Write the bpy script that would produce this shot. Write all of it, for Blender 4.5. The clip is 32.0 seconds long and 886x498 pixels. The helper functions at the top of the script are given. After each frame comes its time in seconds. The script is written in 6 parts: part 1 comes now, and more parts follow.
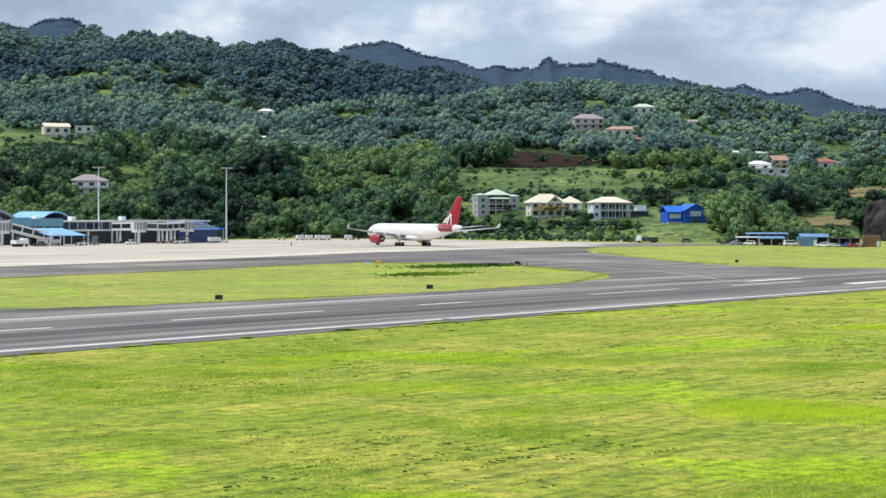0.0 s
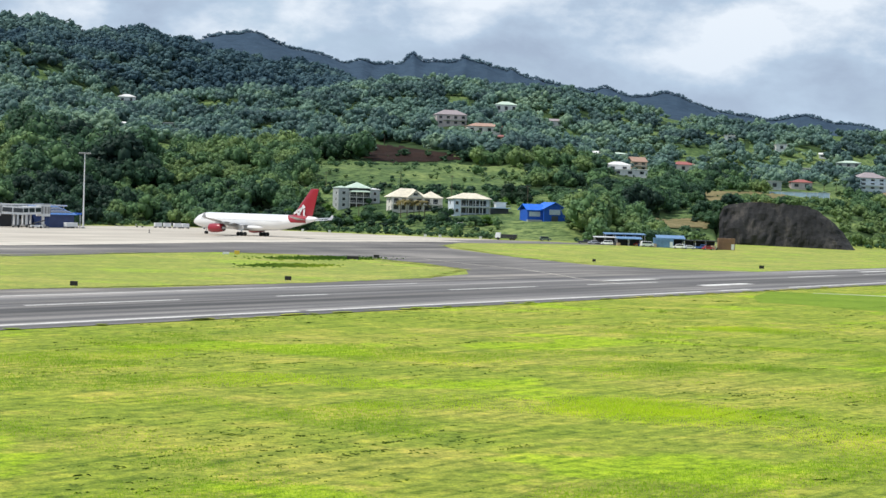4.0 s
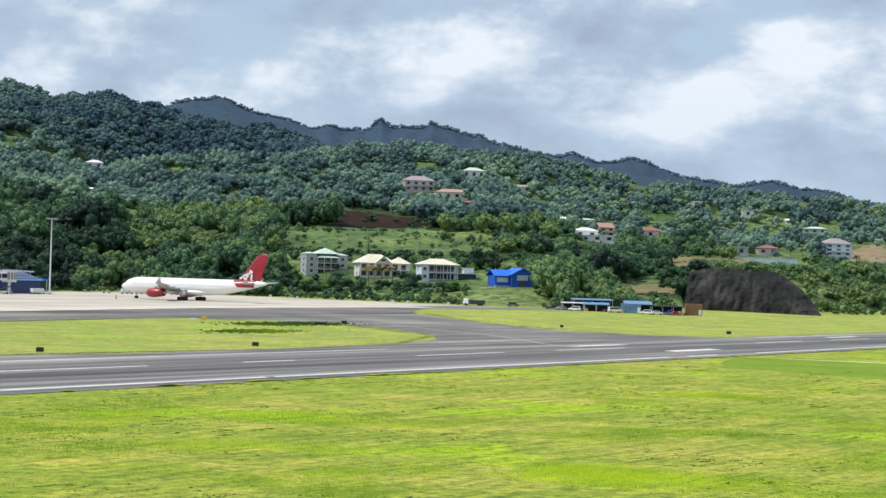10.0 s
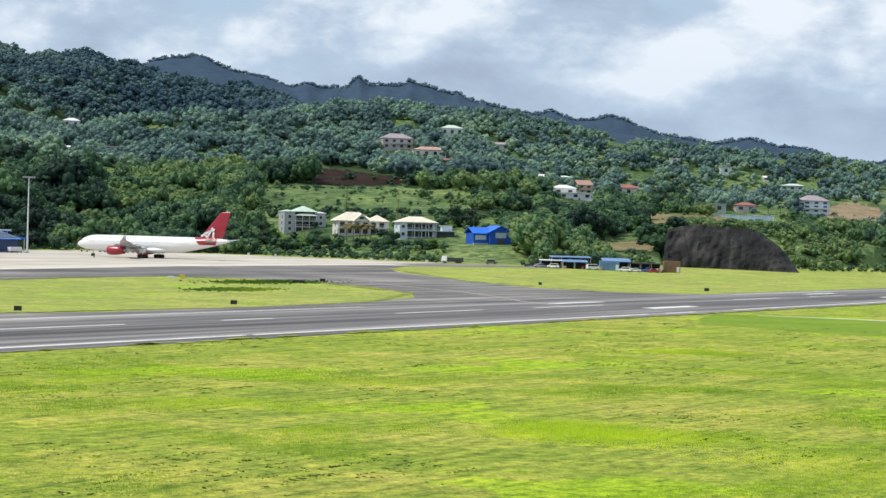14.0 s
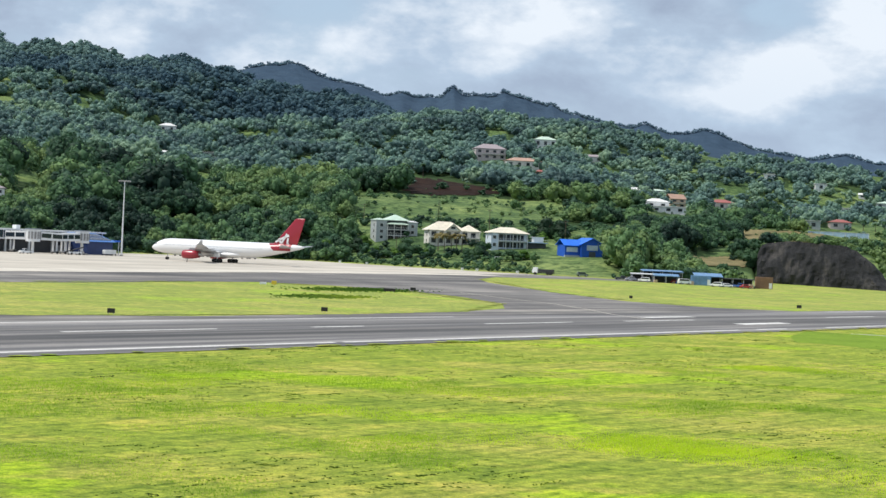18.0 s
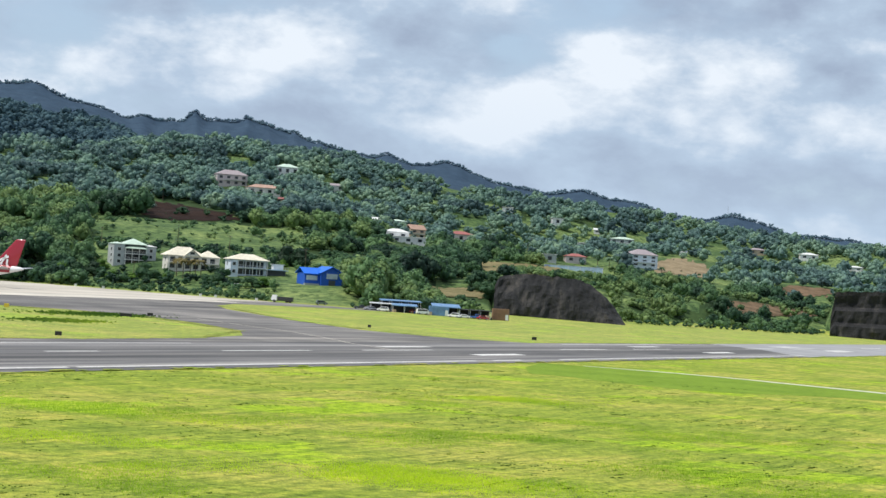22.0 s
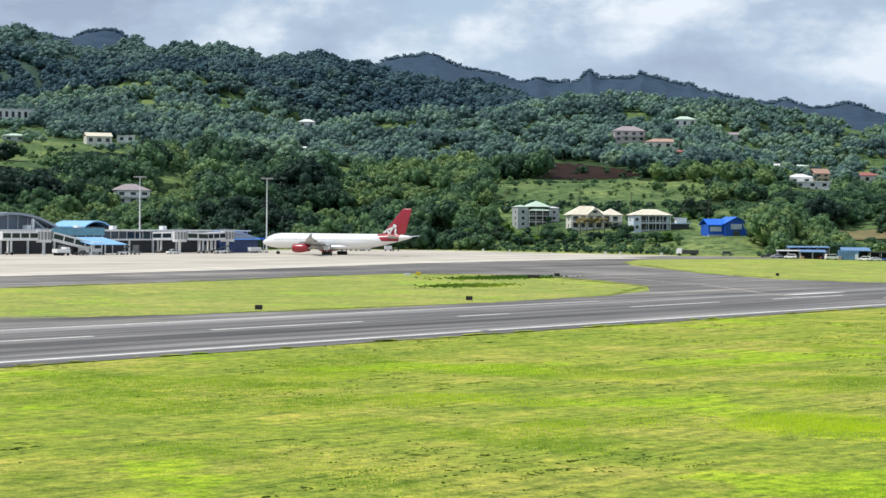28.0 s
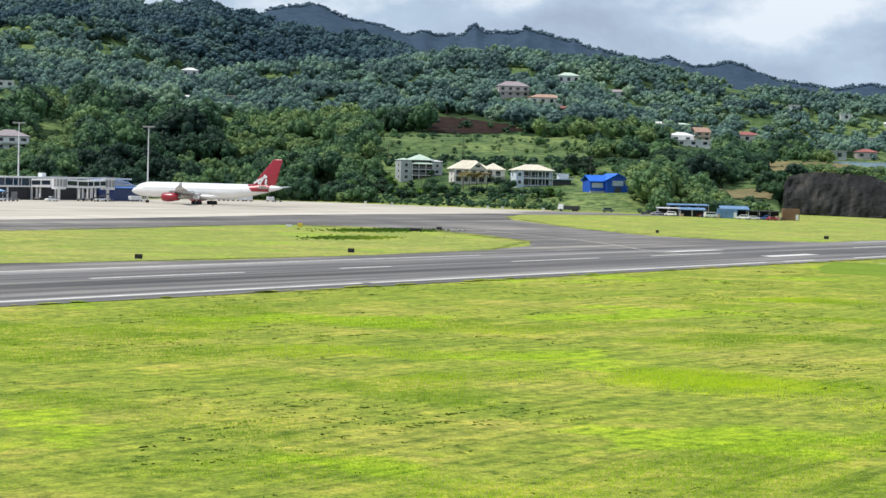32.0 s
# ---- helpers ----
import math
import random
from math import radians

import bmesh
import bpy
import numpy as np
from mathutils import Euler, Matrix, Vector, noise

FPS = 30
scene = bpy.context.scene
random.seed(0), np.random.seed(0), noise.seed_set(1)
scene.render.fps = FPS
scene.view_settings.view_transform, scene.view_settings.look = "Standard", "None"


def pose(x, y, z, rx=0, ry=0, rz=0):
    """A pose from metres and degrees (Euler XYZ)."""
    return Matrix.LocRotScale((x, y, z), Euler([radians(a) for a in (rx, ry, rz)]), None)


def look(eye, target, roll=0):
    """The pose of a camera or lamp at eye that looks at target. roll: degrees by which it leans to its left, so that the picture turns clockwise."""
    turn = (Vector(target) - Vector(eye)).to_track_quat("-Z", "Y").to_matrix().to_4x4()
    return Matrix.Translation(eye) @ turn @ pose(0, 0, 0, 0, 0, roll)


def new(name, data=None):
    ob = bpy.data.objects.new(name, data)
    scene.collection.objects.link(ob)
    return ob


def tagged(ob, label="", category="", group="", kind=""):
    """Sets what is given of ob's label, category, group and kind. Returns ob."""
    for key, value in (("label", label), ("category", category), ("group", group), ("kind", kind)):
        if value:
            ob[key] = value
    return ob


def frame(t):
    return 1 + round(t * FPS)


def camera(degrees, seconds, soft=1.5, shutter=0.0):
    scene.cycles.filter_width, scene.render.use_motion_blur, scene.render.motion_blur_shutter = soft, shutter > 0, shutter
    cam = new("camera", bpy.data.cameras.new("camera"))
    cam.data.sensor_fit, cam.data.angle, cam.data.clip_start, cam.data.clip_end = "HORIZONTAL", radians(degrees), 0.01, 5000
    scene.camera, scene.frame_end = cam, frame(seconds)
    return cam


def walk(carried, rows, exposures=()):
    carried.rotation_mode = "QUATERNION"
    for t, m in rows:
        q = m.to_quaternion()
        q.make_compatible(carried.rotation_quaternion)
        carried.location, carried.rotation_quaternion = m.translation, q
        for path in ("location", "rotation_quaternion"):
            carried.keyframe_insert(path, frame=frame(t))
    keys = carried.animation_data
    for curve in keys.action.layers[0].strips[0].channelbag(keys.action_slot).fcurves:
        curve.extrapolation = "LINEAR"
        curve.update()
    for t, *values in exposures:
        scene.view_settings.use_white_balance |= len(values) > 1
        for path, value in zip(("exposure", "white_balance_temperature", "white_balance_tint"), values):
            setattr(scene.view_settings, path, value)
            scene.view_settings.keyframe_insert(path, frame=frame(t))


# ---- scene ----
EYE = (0.0, 0.0, 14.28)


def aim(bearing, climb, lean):
    """The camera's pose from its bearing (clockwise from north), climb and lean, in degrees."""
    return Matrix.Translation(EYE) @ pose(0, 0, 0, 0, 0, -bearing) @ pose(0, 0, 0, 90 + climb) @ pose(0, 0, 0, 0, 0, lean)


cam = camera(25.98, 32.0, soft=1.5)
walk(cam, [(t, aim(b, c, l)) for t, b, c, l in (
    (0, -4.953, -1.090, 0.102), (0.5, -3.125, -1.000, 0.049), (1, -1.521, -1.025, 0.010), (1.5, -0.357, -1.143, -0.100),
    (2, -0.059, -1.250, -0.044), (2.5, -0.123, -1.315, 0.179), (3, -0.538, -1.261, 0.653), (3.5, -1.007, -1.255, 1.393),
    (5.5, 0.118, -0.768, 2.651), (6, 0.419, -0.501, 2.441), (6.5, 0.603, -0.227, 2.205), (7, 0.632, 0.015, 1.904),
    (7.5, 0.520, 0.216, 1.578), (8, 0.342, 0.389, 1.321), (8.5, 0.151, 0.556, 1.199), (9, 0.000, 0.721, 1.150),
    (9.5, 0.003, 0.811, 1.312), (10, 0.143, 0.773, 1.705), (10.5, 0.397, 0.580, 2.060), (11, 0.719, 0.287, 2.352),
    (11.5, 0.928, -0.011, 2.462), (12, 1.044, -0.218, 2.436), (12.5, 1.050, -0.365, 2.231), (13, 0.999, -0.451, 2.053),
    (13.5, 0.892, -0.482, 1.827), (15.5, 0.777, -0.288, 1.121), (16, 0.616, -0.188, 1.206), (16.5, 0.056, -0.103, 1.560),
    (17, -0.818, -0.116, 1.963), (17.5, -1.656, -0.187, 2.373), (18, -1.901, -0.259, 2.705), (18.5, -1.271, -0.158, 3.020),
    (19, 0.153, 0.196, 3.330), (19.5, 1.939, 0.538, 3.627), (20, 3.483, 0.791, 3.851), (20.5, 4.651, 0.884, 3.951),
    (21, 5.341, 0.922, 4.005), (21.5, 5.655, 0.955, 3.939), (22, 5.781, 1.026, 3.897), (22.5, 5.648, 1.044, 3.806),
    (23, 5.097, 0.931, 3.643), (23.5, 3.800, 0.636, 3.328), (24, 1.725, 0.268, 2.855), (24.5, -0.807, -0.079, 2.274),
    (25, -3.267, -0.338, 1.753), (25.5, -5.156, -0.492, 1.269), (27.5, -6.400, -0.519, 0.376), (28, -6.141, -0.756, 0.448),
    (28.5, -5.726, -1.156, 0.552), (29, -5.044, -1.632, 0.514), (29.5, -3.983, -2.081, 0.424), (30, -2.779, -2.528, 0.467),
    (30.5, -1.649, -2.926, 0.616), (31, -1.099, -3.039, 0.890), (31.5, -1.419, -2.748, 1.225), (32, -2.606, -2.108, 1.436),
)])

# ---- world, sun ----
SUN_BEARING, SUN_CLIMB = -102.0, 57.0


def make_world():
    w = bpy.data.worlds.new("sky")
    scene.world = w
    w.use_nodes = True
    nt = w.node_tree
    n, l = nt.nodes, nt.links
    n.clear()
    out, bg = n.new("ShaderNodeOutputWorld"), n.new("ShaderNodeBackground")
    sky = n.new("ShaderNodeTexSky")
    sky.sky_type, sky.sun_disc = "NISHITA", False
    sky.sun_elevation, sky.sun_rotation = radians(SUN_CLIMB), radians(SUN_BEARING)
    bg.inputs["Strength"].default_value = 0.13
    tc = n.new("ShaderNodeTexCoord")
    def fbm(lift):
        """Cloud density, looked up a little higher in the sky by lift."""
        mp, t = n.new("ShaderNodeMapping"), n.new("ShaderNodeTexNoise")
        mp.inputs["Scale"].default_value, mp.inputs["Location"].default_value = (1.0, 1.0, 1.9), (0.9, 0.25, 0.4 + lift)
        t.inputs["Scale"].default_value, t.inputs["Detail"].default_value, t.inputs["Roughness"].default_value = 8.0, 10.0, 0.56
        l.new(tc.outputs["Generated"], mp.inputs["Vector"])
        l.new(mp.outputs["Vector"], t.inputs["Vector"])
        return t.outputs["Fac"]

    here, above = fbm(0.0), fbm(0.05)
    cover = n.new("ShaderNodeMapRange")
    cover.interpolation_type = "SMOOTHSTEP"
    cover.inputs["From Min"].default_value, cover.inputs["From Max"].default_value = 0.34, 0.5
    l.new(here, cover.inputs["Value"])
    # bright upper rims, grey bellies
    rise, tone = n.new("ShaderNodeMath"), n.new("ShaderNodeValToRGB")
    rise.operation = "SUBTRACT"
    l.new(here, rise.inputs[0])
    l.new(above, rise.inputs[1])
    lit = n.new("ShaderNodeMapRange")
    lit.inputs["From Min"].default_value, lit.inputs["From Max"].default_value = -0.17, 0.17
    l.new(rise.outputs[0], lit.inputs["Value"])
    e = tone.color_ramp.elements
    e[0].position, e[0].color = 0.1, (2.8, 3.45, 4.55, 1)
    e[1].position, e[1].color = 0.9, (6.45, 7.0, 7.65, 1)
    m = tone.color_ramp.elements.new(0.5)
    m.color = (3.7, 4.62, 5.8, 1)
    l.new(lit.outputs["Result"], tone.inputs["Fac"])
    mix = n.new("ShaderNodeMix")
    mix.data_type = "RGBA"
    l.new(cover.outputs["Result"], mix.inputs["Factor"])
    thin = n.new("ShaderNodeMix")
    thin.data_type = "RGBA"
    thin.inputs["Factor"].default_value = 0.7
    thin.inputs[7].default_value = (3.6, 4.7, 6.1, 1)
    l.new(sky.outputs["Color"], thin.inputs[6])
    l.new(thin.outputs[2], mix.inputs[6])
    l.new(tone.outputs["Color"], mix.inputs[7])
    # pale air towards the horizon
    sep, low = n.new("ShaderNodeSeparateXYZ"), n.new("ShaderNodeMapRange")
    low.inputs["From Min"].default_value, low.inputs["From Max"].default_value = 0.11, 0.02
    low.inputs["To Max"].default_value = 0.5
    l.new(tc.outputs["Generated"], sep.inputs[0])
    l.new(sep.outputs["Z"], low.inputs["Value"])
    air = n.new("ShaderNodeMix")
    air.data_type = "RGBA"
    l.new(low.outputs["Result"], air.inputs["Factor"])
    l.new(mix.outputs[2], air.inputs[6])
    air.inputs[7].default_value = (4.2, 5.3, 6.6, 1)
    l.new(air.outputs[2], bg.inputs["Color"])
    l.new(bg.outputs[0], out.inputs["Surface"])


make_world()
sun = new("sun", bpy.data.lights.new("sun", "SUN"))
sun.data.energy, sun.data.angle, sun.data.color = 3.9, radians(0.6), (1.0, 0.95, 0.87)
b, c = radians(SUN_BEARING), radians(SUN_CLIMB)
sun.matrix_basis = look((0, 0, 200), (-math.sin(b) * math.cos(c), -math.cos(b) * math.cos(c), 200 - math.sin(c)))
scene.view_settings.exposure = 0.0

# ---- materials ----
def mat(name, base, rough=0.7, metal=0.0, coat=0.0):
    m = bpy.data.materials.new(name)
    m.use_nodes = True
    p = m.node_tree.nodes["Principled BSDF"]
    p.inputs["Base Color"].default_value = (*base, 1)
    p.inputs["Roughness"].default_value, p.inputs["Metallic"].default_value = rough, metal
    p.inputs["Coat Weight"].default_value = coat
    return m


def noise_node(m, scale, detail=5.0, rough=0.55, space="Object", stretch=None, turn=0.0):
    n, l = m.node_tree.nodes, m.node_tree.links
    tc = n.new("ShaderNodeTexCoord")
    t = n.new("ShaderNodeTexNoise")
    t.inputs["Scale"].default_value, t.inputs["Detail"].default_value, t.inputs["Roughness"].default_value = scale, detail, rough
    src = tc.outputs[space]
    if turn:
        mt = n.new("ShaderNodeMapping")
        mt.inputs["Rotation"].default_value = (0, 0, turn)
        l.new(src, mt.inputs["Vector"])
        src = mt.outputs["Vector"]
    if stretch:
        mp = n.new("ShaderNodeMapping")
        mp.inputs["Scale"].default_value = stretch
        l.new(src, mp.inputs["Vector"])
        src = mp.outputs["Vector"]
    l.new(src, t.inputs["Vector"])
    return t


def ramp(m, src, stops):
    n, l = m.node_tree.nodes, m.node_tree.links
    r = n.new("ShaderNodeValToRGB")
    e = r.color_ramp.elements
    while len(e) < len(stops):
        e.new(0.5)
    for k, (pos, col) in zip(e, stops):
        k.position, k.color = pos, (*col, 1)
    l.new(src, r.inputs["Fac"])
    return r.outputs["Color"]


def blend(m, fac, a, b, how="MIX"):
    n, l = m.node_tree.nodes, m.node_tree.links
    x = n.new("ShaderNodeMix")
    x.data_type, x.blend_type = "RGBA", how
    if isinstance(fac, float):
        x.inputs["Factor"].default_value = fac
    else:
        l.new(fac, x.inputs["Factor"])
    for v, i in ((a, 6), (b, 7)):
        if isinstance(v, tuple):
            x.inputs[i].default_value = (*v, 1)
        else:
            l.new(v, x.inputs[i])
    return x.outputs[2]


def use_colour(m, sock):
    m.node_tree.links.new(sock, m.node_tree.nodes["Principled BSDF"].inputs["Base Color"])


def bump(m, sock, strength=0.3, dist=0.1):
    n, l = m.node_tree.nodes, m.node_tree.links
    b = n.new("ShaderNodeBump")
    b.inputs["Strength"].default_value, b.inputs["Distance"].default_value = strength, dist
    l.new(sock, b.inputs["Height"])
    l.new(b.outputs[0], n["Principled BSDF"].inputs["Normal"])


def painted(name, base, rough=0.6, wear=0.12, scale=0.6):
    """Paint or plaster with broad stains and fine grain."""
    m = mat(name, base, rough)
    dark = tuple(c * (1 - wear * 2.2) for c in base)
    a = noise_node(m, scale, 6)
    f = noise_node(m, scale * 14, 4)
    col = ramp(m, a.outputs["Fac"], [(0.3, dark), (0.62, base)])
    col = blend(m, 0.18, col, ramp(m, f.outputs["Fac"], [(0.3, dark), (0.7, base)]))
    use_colour(m, col)
    bump(m, f.outputs["Fac"], 0.15, 0.02)
    return m


THETA = radians(31.764)


def grass_material(name="mown_grass"):
    """Mown field grass with lime, dull and dry patches; longer, darker grass on the hills above the field."""
    m = mat(name, (0.1, 0.2, 0.03), 0.9)
    n, l = m.node_tree.nodes, m.node_tree.links
    patch = noise_node(m, 0.035, 7, 0.6)
    mid = noise_node(m, 0.14, 8, 0.7)
    lime = noise_node(m, 0.05, 7, 0.6, turn=1.0)
    fine = noise_node(m, 0.8, 8, 0.8)
    blade = noise_node(m, 5.0, 3, 0.75)
    c1 = ramp(m, patch.outputs["Fac"], [(0.41, (0.24, 0.305, 0.045)), (0.48, (0.28, 0.33, 0.055)), (0.54, (0.345, 0.352, 0.075)), (0.6, (0.42, 0.385, 0.105))])
    c2 = ramp(m, mid.outputs["Fac"], [(0.38, (0.19, 0.265, 0.035)), (0.47, (0.24, 0.31, 0.045)), (0.53, (0.285, 0.355, 0.052)), (0.62, (0.44, 0.42, 0.09))])
    c = blend(m, 0.45, c1, c2)
    k = ramp(m, lime.outputs["Fac"], [(0.56, (0, 0, 0)), (0.61, (0.7, 0.7, 0.7))])
    c = blend(m, k, c, (0.31, 0.46, 0.015))
    c3 = ramp(m, fine.outputs["Fac"], [(0.38, (0.28, 0.36, 0.2)), (0.45, (0.74, 0.8, 0.68)), (0.52, (1.1, 1.08, 1.0)), (0.6, (1.5, 1.42, 1.2))])
    c = blend(m, 0.85, c, c3, "MULTIPLY")
    rows = noise_node(m, 0.9, 6, 0.7, turn=THETA, stretch=(1.0, 0.07, 1.0))
    c = blend(m, 1.0, c, ramp(m, rows.outputs["Fac"], [(0.38, (0.6, 0.68, 0.55)), (0.47, (0.95, 0.97, 0.95)), (0.55, (1.08, 1.05, 1.0)), (0.64, (1.3, 1.2, 1.1))]), "MULTIPLY")
    c4 = ramp(m, blade.outputs["Fac"], [(0.4, (0.5, 0.58, 0.5)), (0.56, (1.2, 1.15, 1.05))])
    c = blend(m, 0.7, c, c4, "MULTIPLY")
    # paler grass between runway and apron: haze and glare mixed into the colour
    tc, mp, sp, rg = n.new("ShaderNodeTexCoord"), n.new("ShaderNodeMapping"), n.new("ShaderNodeSeparateXYZ"), n.new("ShaderNodeMapRange")
    mp.inputs["Rotation"].default_value = (0, 0, THETA)
    l.new(tc.outputs["Object"], mp.inputs["Vector"])
    l.new(mp.outputs["Vector"], sp.inputs[0])
    rg.inputs["From Min"].default_value, rg.inputs["From Max"].default_value, rg.inputs["To Max"].default_value = -199.0, -207.0, 0.28
    l.new(sp.outputs["X"], rg.inputs["Value"])
    c = blend(m, rg.outputs["Result"], c, (0.33, 0.36, 0.15))
    # hill grass and undergrowth above the field's level
    g = n.new("ShaderNodeNewGeometry")
    sep = n.new("ShaderNodeSeparateXYZ")
    l.new(g.outputs["Position"], sep.inputs[0])
    up = n.new("ShaderNodeMapRange")
    up.inputs["From Min"].default_value, up.inputs["From Max"].default_value = 2.68, 3.2
    l.new(sep.outputs["Z"], up.inputs["Value"])
    hn = noise_node(m, 0.02, 5, 0.6)
    hf = noise_node(m, 0.25, 6, 0.7)
    h1 = ramp(m, hn.outputs["Fac"], [(0.4, (0.068, 0.118, 0.044)), (0.5, (0.112, 0.17, 0.06)), (0.6, (0.172, 0.23, 0.082))])
    h2 = ramp(m, hf.outputs["Fac"], [(0.38, (0.25, 0.33, 0.3)), (0.5, (0.9, 0.93, 0.9)), (0.62, (1.35, 1.25, 1.15))])
    c = blend(m, up.outputs["Result"], c, blend(m, 1.0, h1, h2, "MULTIPLY"))
    use_colour(m, c)
    bump(m, fine.outputs["Fac"], 0.6, 0.4)
    n["Principled BSDF"].inputs["Specular IOR Level"].default_value = 0.12
    return m


def leaf_material(name, dark, light, rough=0.6, see=0.3, spread=1.0):
    """Leaves: clump by clump and stand by stand variation, some light passing through."""
    m = mat(name, dark, rough)
    n, l = m.node_tree.nodes, m.node_tree.links
    g = n.new("ShaderNodeNewGeometry")
    big = noise_node(m, 0.011, 4, 0.6)
    mid = noise_node(m, 0.07, 3, 0.5)
    c = ramp(m, mid.outputs["Fac"], [(0.4, dark), (0.6, light)])
    c2 = ramp(m, big.outputs["Fac"], [(0.4, (0.55, 0.68, 0.7)), (0.5, (1.0, 1.0, 1.0)), (0.6, (1.6, 1.4, 1.0))])
    c = blend(m, 1.0, c, c2, "MULTIPLY")
    r = ramp(m, g.outputs["Random Per Island"], [(0.0, (1 - 0.4 * spread, 1 - 0.34 * spread, 1 - 0.4 * spread)), (1.0, (1 + 0.35 * spread, 1 + 0.25 * spread, 1 + 0.1 * spread))])
    c = blend(m, 1.0, c, r, "MULTIPLY")
    use_colour(m, c)
    n["Principled BSDF"].inputs["Specular IOR Level"].default_value = 0.18
    t, x = n.new("ShaderNodeBsdfTranslucent"), n.new("ShaderNodeMixShader")
    l.new(c, t.inputs["Color"])
    x.inputs[0].default_value = see
    l.new(n["Principled BSDF"].outputs[0], x.inputs[1])
    l.new(t.outputs[0], x.inputs[2])
    l.new(x.outputs[0], n["Material Output"].inputs["Surface"])
    return m


def woods_material(name, stops, see=0.12, spread=0.35, rough=0.6):
    """Leaves of whole woods: one tone for each tree, from the mesh's own tone value, and small changes from clump to clump."""
    m = mat(name, stops[0][1], rough)
    n, l = m.node_tree.nodes, m.node_tree.links
    at = n.new("ShaderNodeAttribute")
    at.attribute_name = "tone"
    g = n.new("ShaderNodeNewGeometry")
    c = ramp(m, at.outputs["Fac"], stops)
    k = spread
    c = blend(m, 1.0, c, ramp(m, g.outputs["Random Per Island"], [(0.0, (1 - k, 1 - k * 0.9, 1 - k)), (1.0, (1 + k, 1 + k * 0.8, 1 + k * 0.4))]), "MULTIPLY")
    use_colour(m, c)
    n["Principled BSDF"].inputs["Specular IOR Level"].default_value = 0.2
    t, x = n.new("ShaderNodeBsdfTranslucent"), n.new("ShaderNodeMixShader")
    l.new(c, t.inputs["Color"])
    x.inputs[0].default_value = see
    l.new(n["Principled BSDF"].outputs[0], x.inputs[1])
    l.new(t.outputs[0], x.inputs[2])
    l.new(x.outputs[0], n["Material Output"].inputs["Surface"])
    return m


def asphalt_material(name="worn_asphalt", lanes=False):
    """Weathered asphalt streaked along the runway; lanes: pale edges and dark rubber either side of the centre line."""
    m = mat(name, (0.16, 0.155, 0.15), 0.85)
    n, l = m.node_tree.nodes, m.node_tree.links
    streak = noise_node(m, 0.35, 6, 0.65, turn=THETA, stretch=(1.0, 0.02, 1.0))
    patch = noise_node(m, 0.03, 5, 0.6)
    grit = noise_node(m, 2.0, 5, 0.75)
    c = ramp(m, patch.outputs["Fac"], [(0.35, (0.095, 0.089, 0.085)), (0.65, (0.205, 0.19, 0.177))])
    if lanes:
        tc, mp, sp, rg = n.new("ShaderNodeTexCoord"), n.new("ShaderNodeMapping"), n.new("ShaderNodeSeparateXYZ"), n.new("ShaderNodeMapRange")
        mp.inputs["Rotation"].default_value = (0, 0, THETA)
        l.new(tc.outputs["Object"], mp.inputs["Vector"])
        l.new(mp.outputs["Vector"], sp.inputs[0])
        rg.inputs["From Min"].default_value, rg.inputs["From Max"].default_value = -174.6 - 27, -174.6 + 27
        l.new(sp.outputs["X"], rg.inputs["Value"])
        tones = [(0.0, 0.09), (0.06, 0.12), (0.1, 0.2), (0.22, 0.19), (0.36, 0.085), (0.45, 0.10), (0.5, 0.16), (0.56, 0.08), (0.68, 0.065), (0.78, 0.13), (0.86, 0.19), (0.92, 0.2), (0.95, 0.13), (1.0, 0.10)]
        c = blend(m, 0.75, c, ramp(m, rg.outputs["Result"], [(p, (t * 1.02, t * 0.98, t * 0.98)) for p, t in tones]))
    c = blend(m, 0.85, c, ramp(m, streak.outputs["Fac"], [(0.4, (0.5, 0.5, 0.51)), (0.5, (0.95, 0.95, 0.95)), (0.6, (1.75, 1.7, 1.6))]), "MULTIPLY")
    c = blend(m, 0.5, c, ramp(m, grit.outputs["Fac"], [(0.3, (0.7, 0.7, 0.7)), (0.7, (1.3, 1.3, 1.3))]), "MULTIPLY")
    use_colour(m, c)
    bump(m, grit.outputs["Fac"], 0.2, 0.02)
    return m


def concrete_material():
    m = mat("pale_concrete", (0.55, 0.5, 0.42), 0.85)
    streak = noise_node(m, 0.16, 5, 0.6, turn=THETA, stretch=(1.0, 0.06, 1.0))
    patch = noise_node(m, 0.03, 5, 0.6)
    c = ramp(m, streak.outputs["Fac"], [(0.35, (0.30, 0.27, 0.225)), (0.6, (0.56, 0.505, 0.425))])
    c = blend(m, 0.4, c, ramp(m, patch.outputs["Fac"], [(0.35, (0.34, 0.30, 0.25)), (0.6, (0.56, 0.51, 0.435))]))
    use_colour(m, c)
    return m


M_GRASS = grass_material()
M_ASPHALT, M_CONCRETE = asphalt_material(), concrete_material()
M_RUNWAY = asphalt_material("runway_asphalt", True)
M_LINE = painted("road_paint", (0.78, 0.76, 0.72), 0.7, 0.14, 0.3)
M_WOODS = leaf_material("woods_leaves", (0.015, 0.048, 0.03), (0.092, 0.18, 0.066), see=0.12, spread=0.8)
M_DARKLEAF = leaf_material("dark_tree_leaves", (0.014, 0.036, 0.022), (0.03, 0.065, 0.032), see=0.1)
M_BUSH = leaf_material("bush_leaves", (0.07, 0.16, 0.03), (0.16, 0.27, 0.05))
M_NEARSTAND = woods_material("near_stand_leaves", [(0.0, (0.018, 0.045, 0.034)), (0.35, (0.052, 0.118, 0.066)), (0.65, (0.112, 0.21, 0.095)), (1.0, (0.205, 0.285, 0.105))], see=0.25)
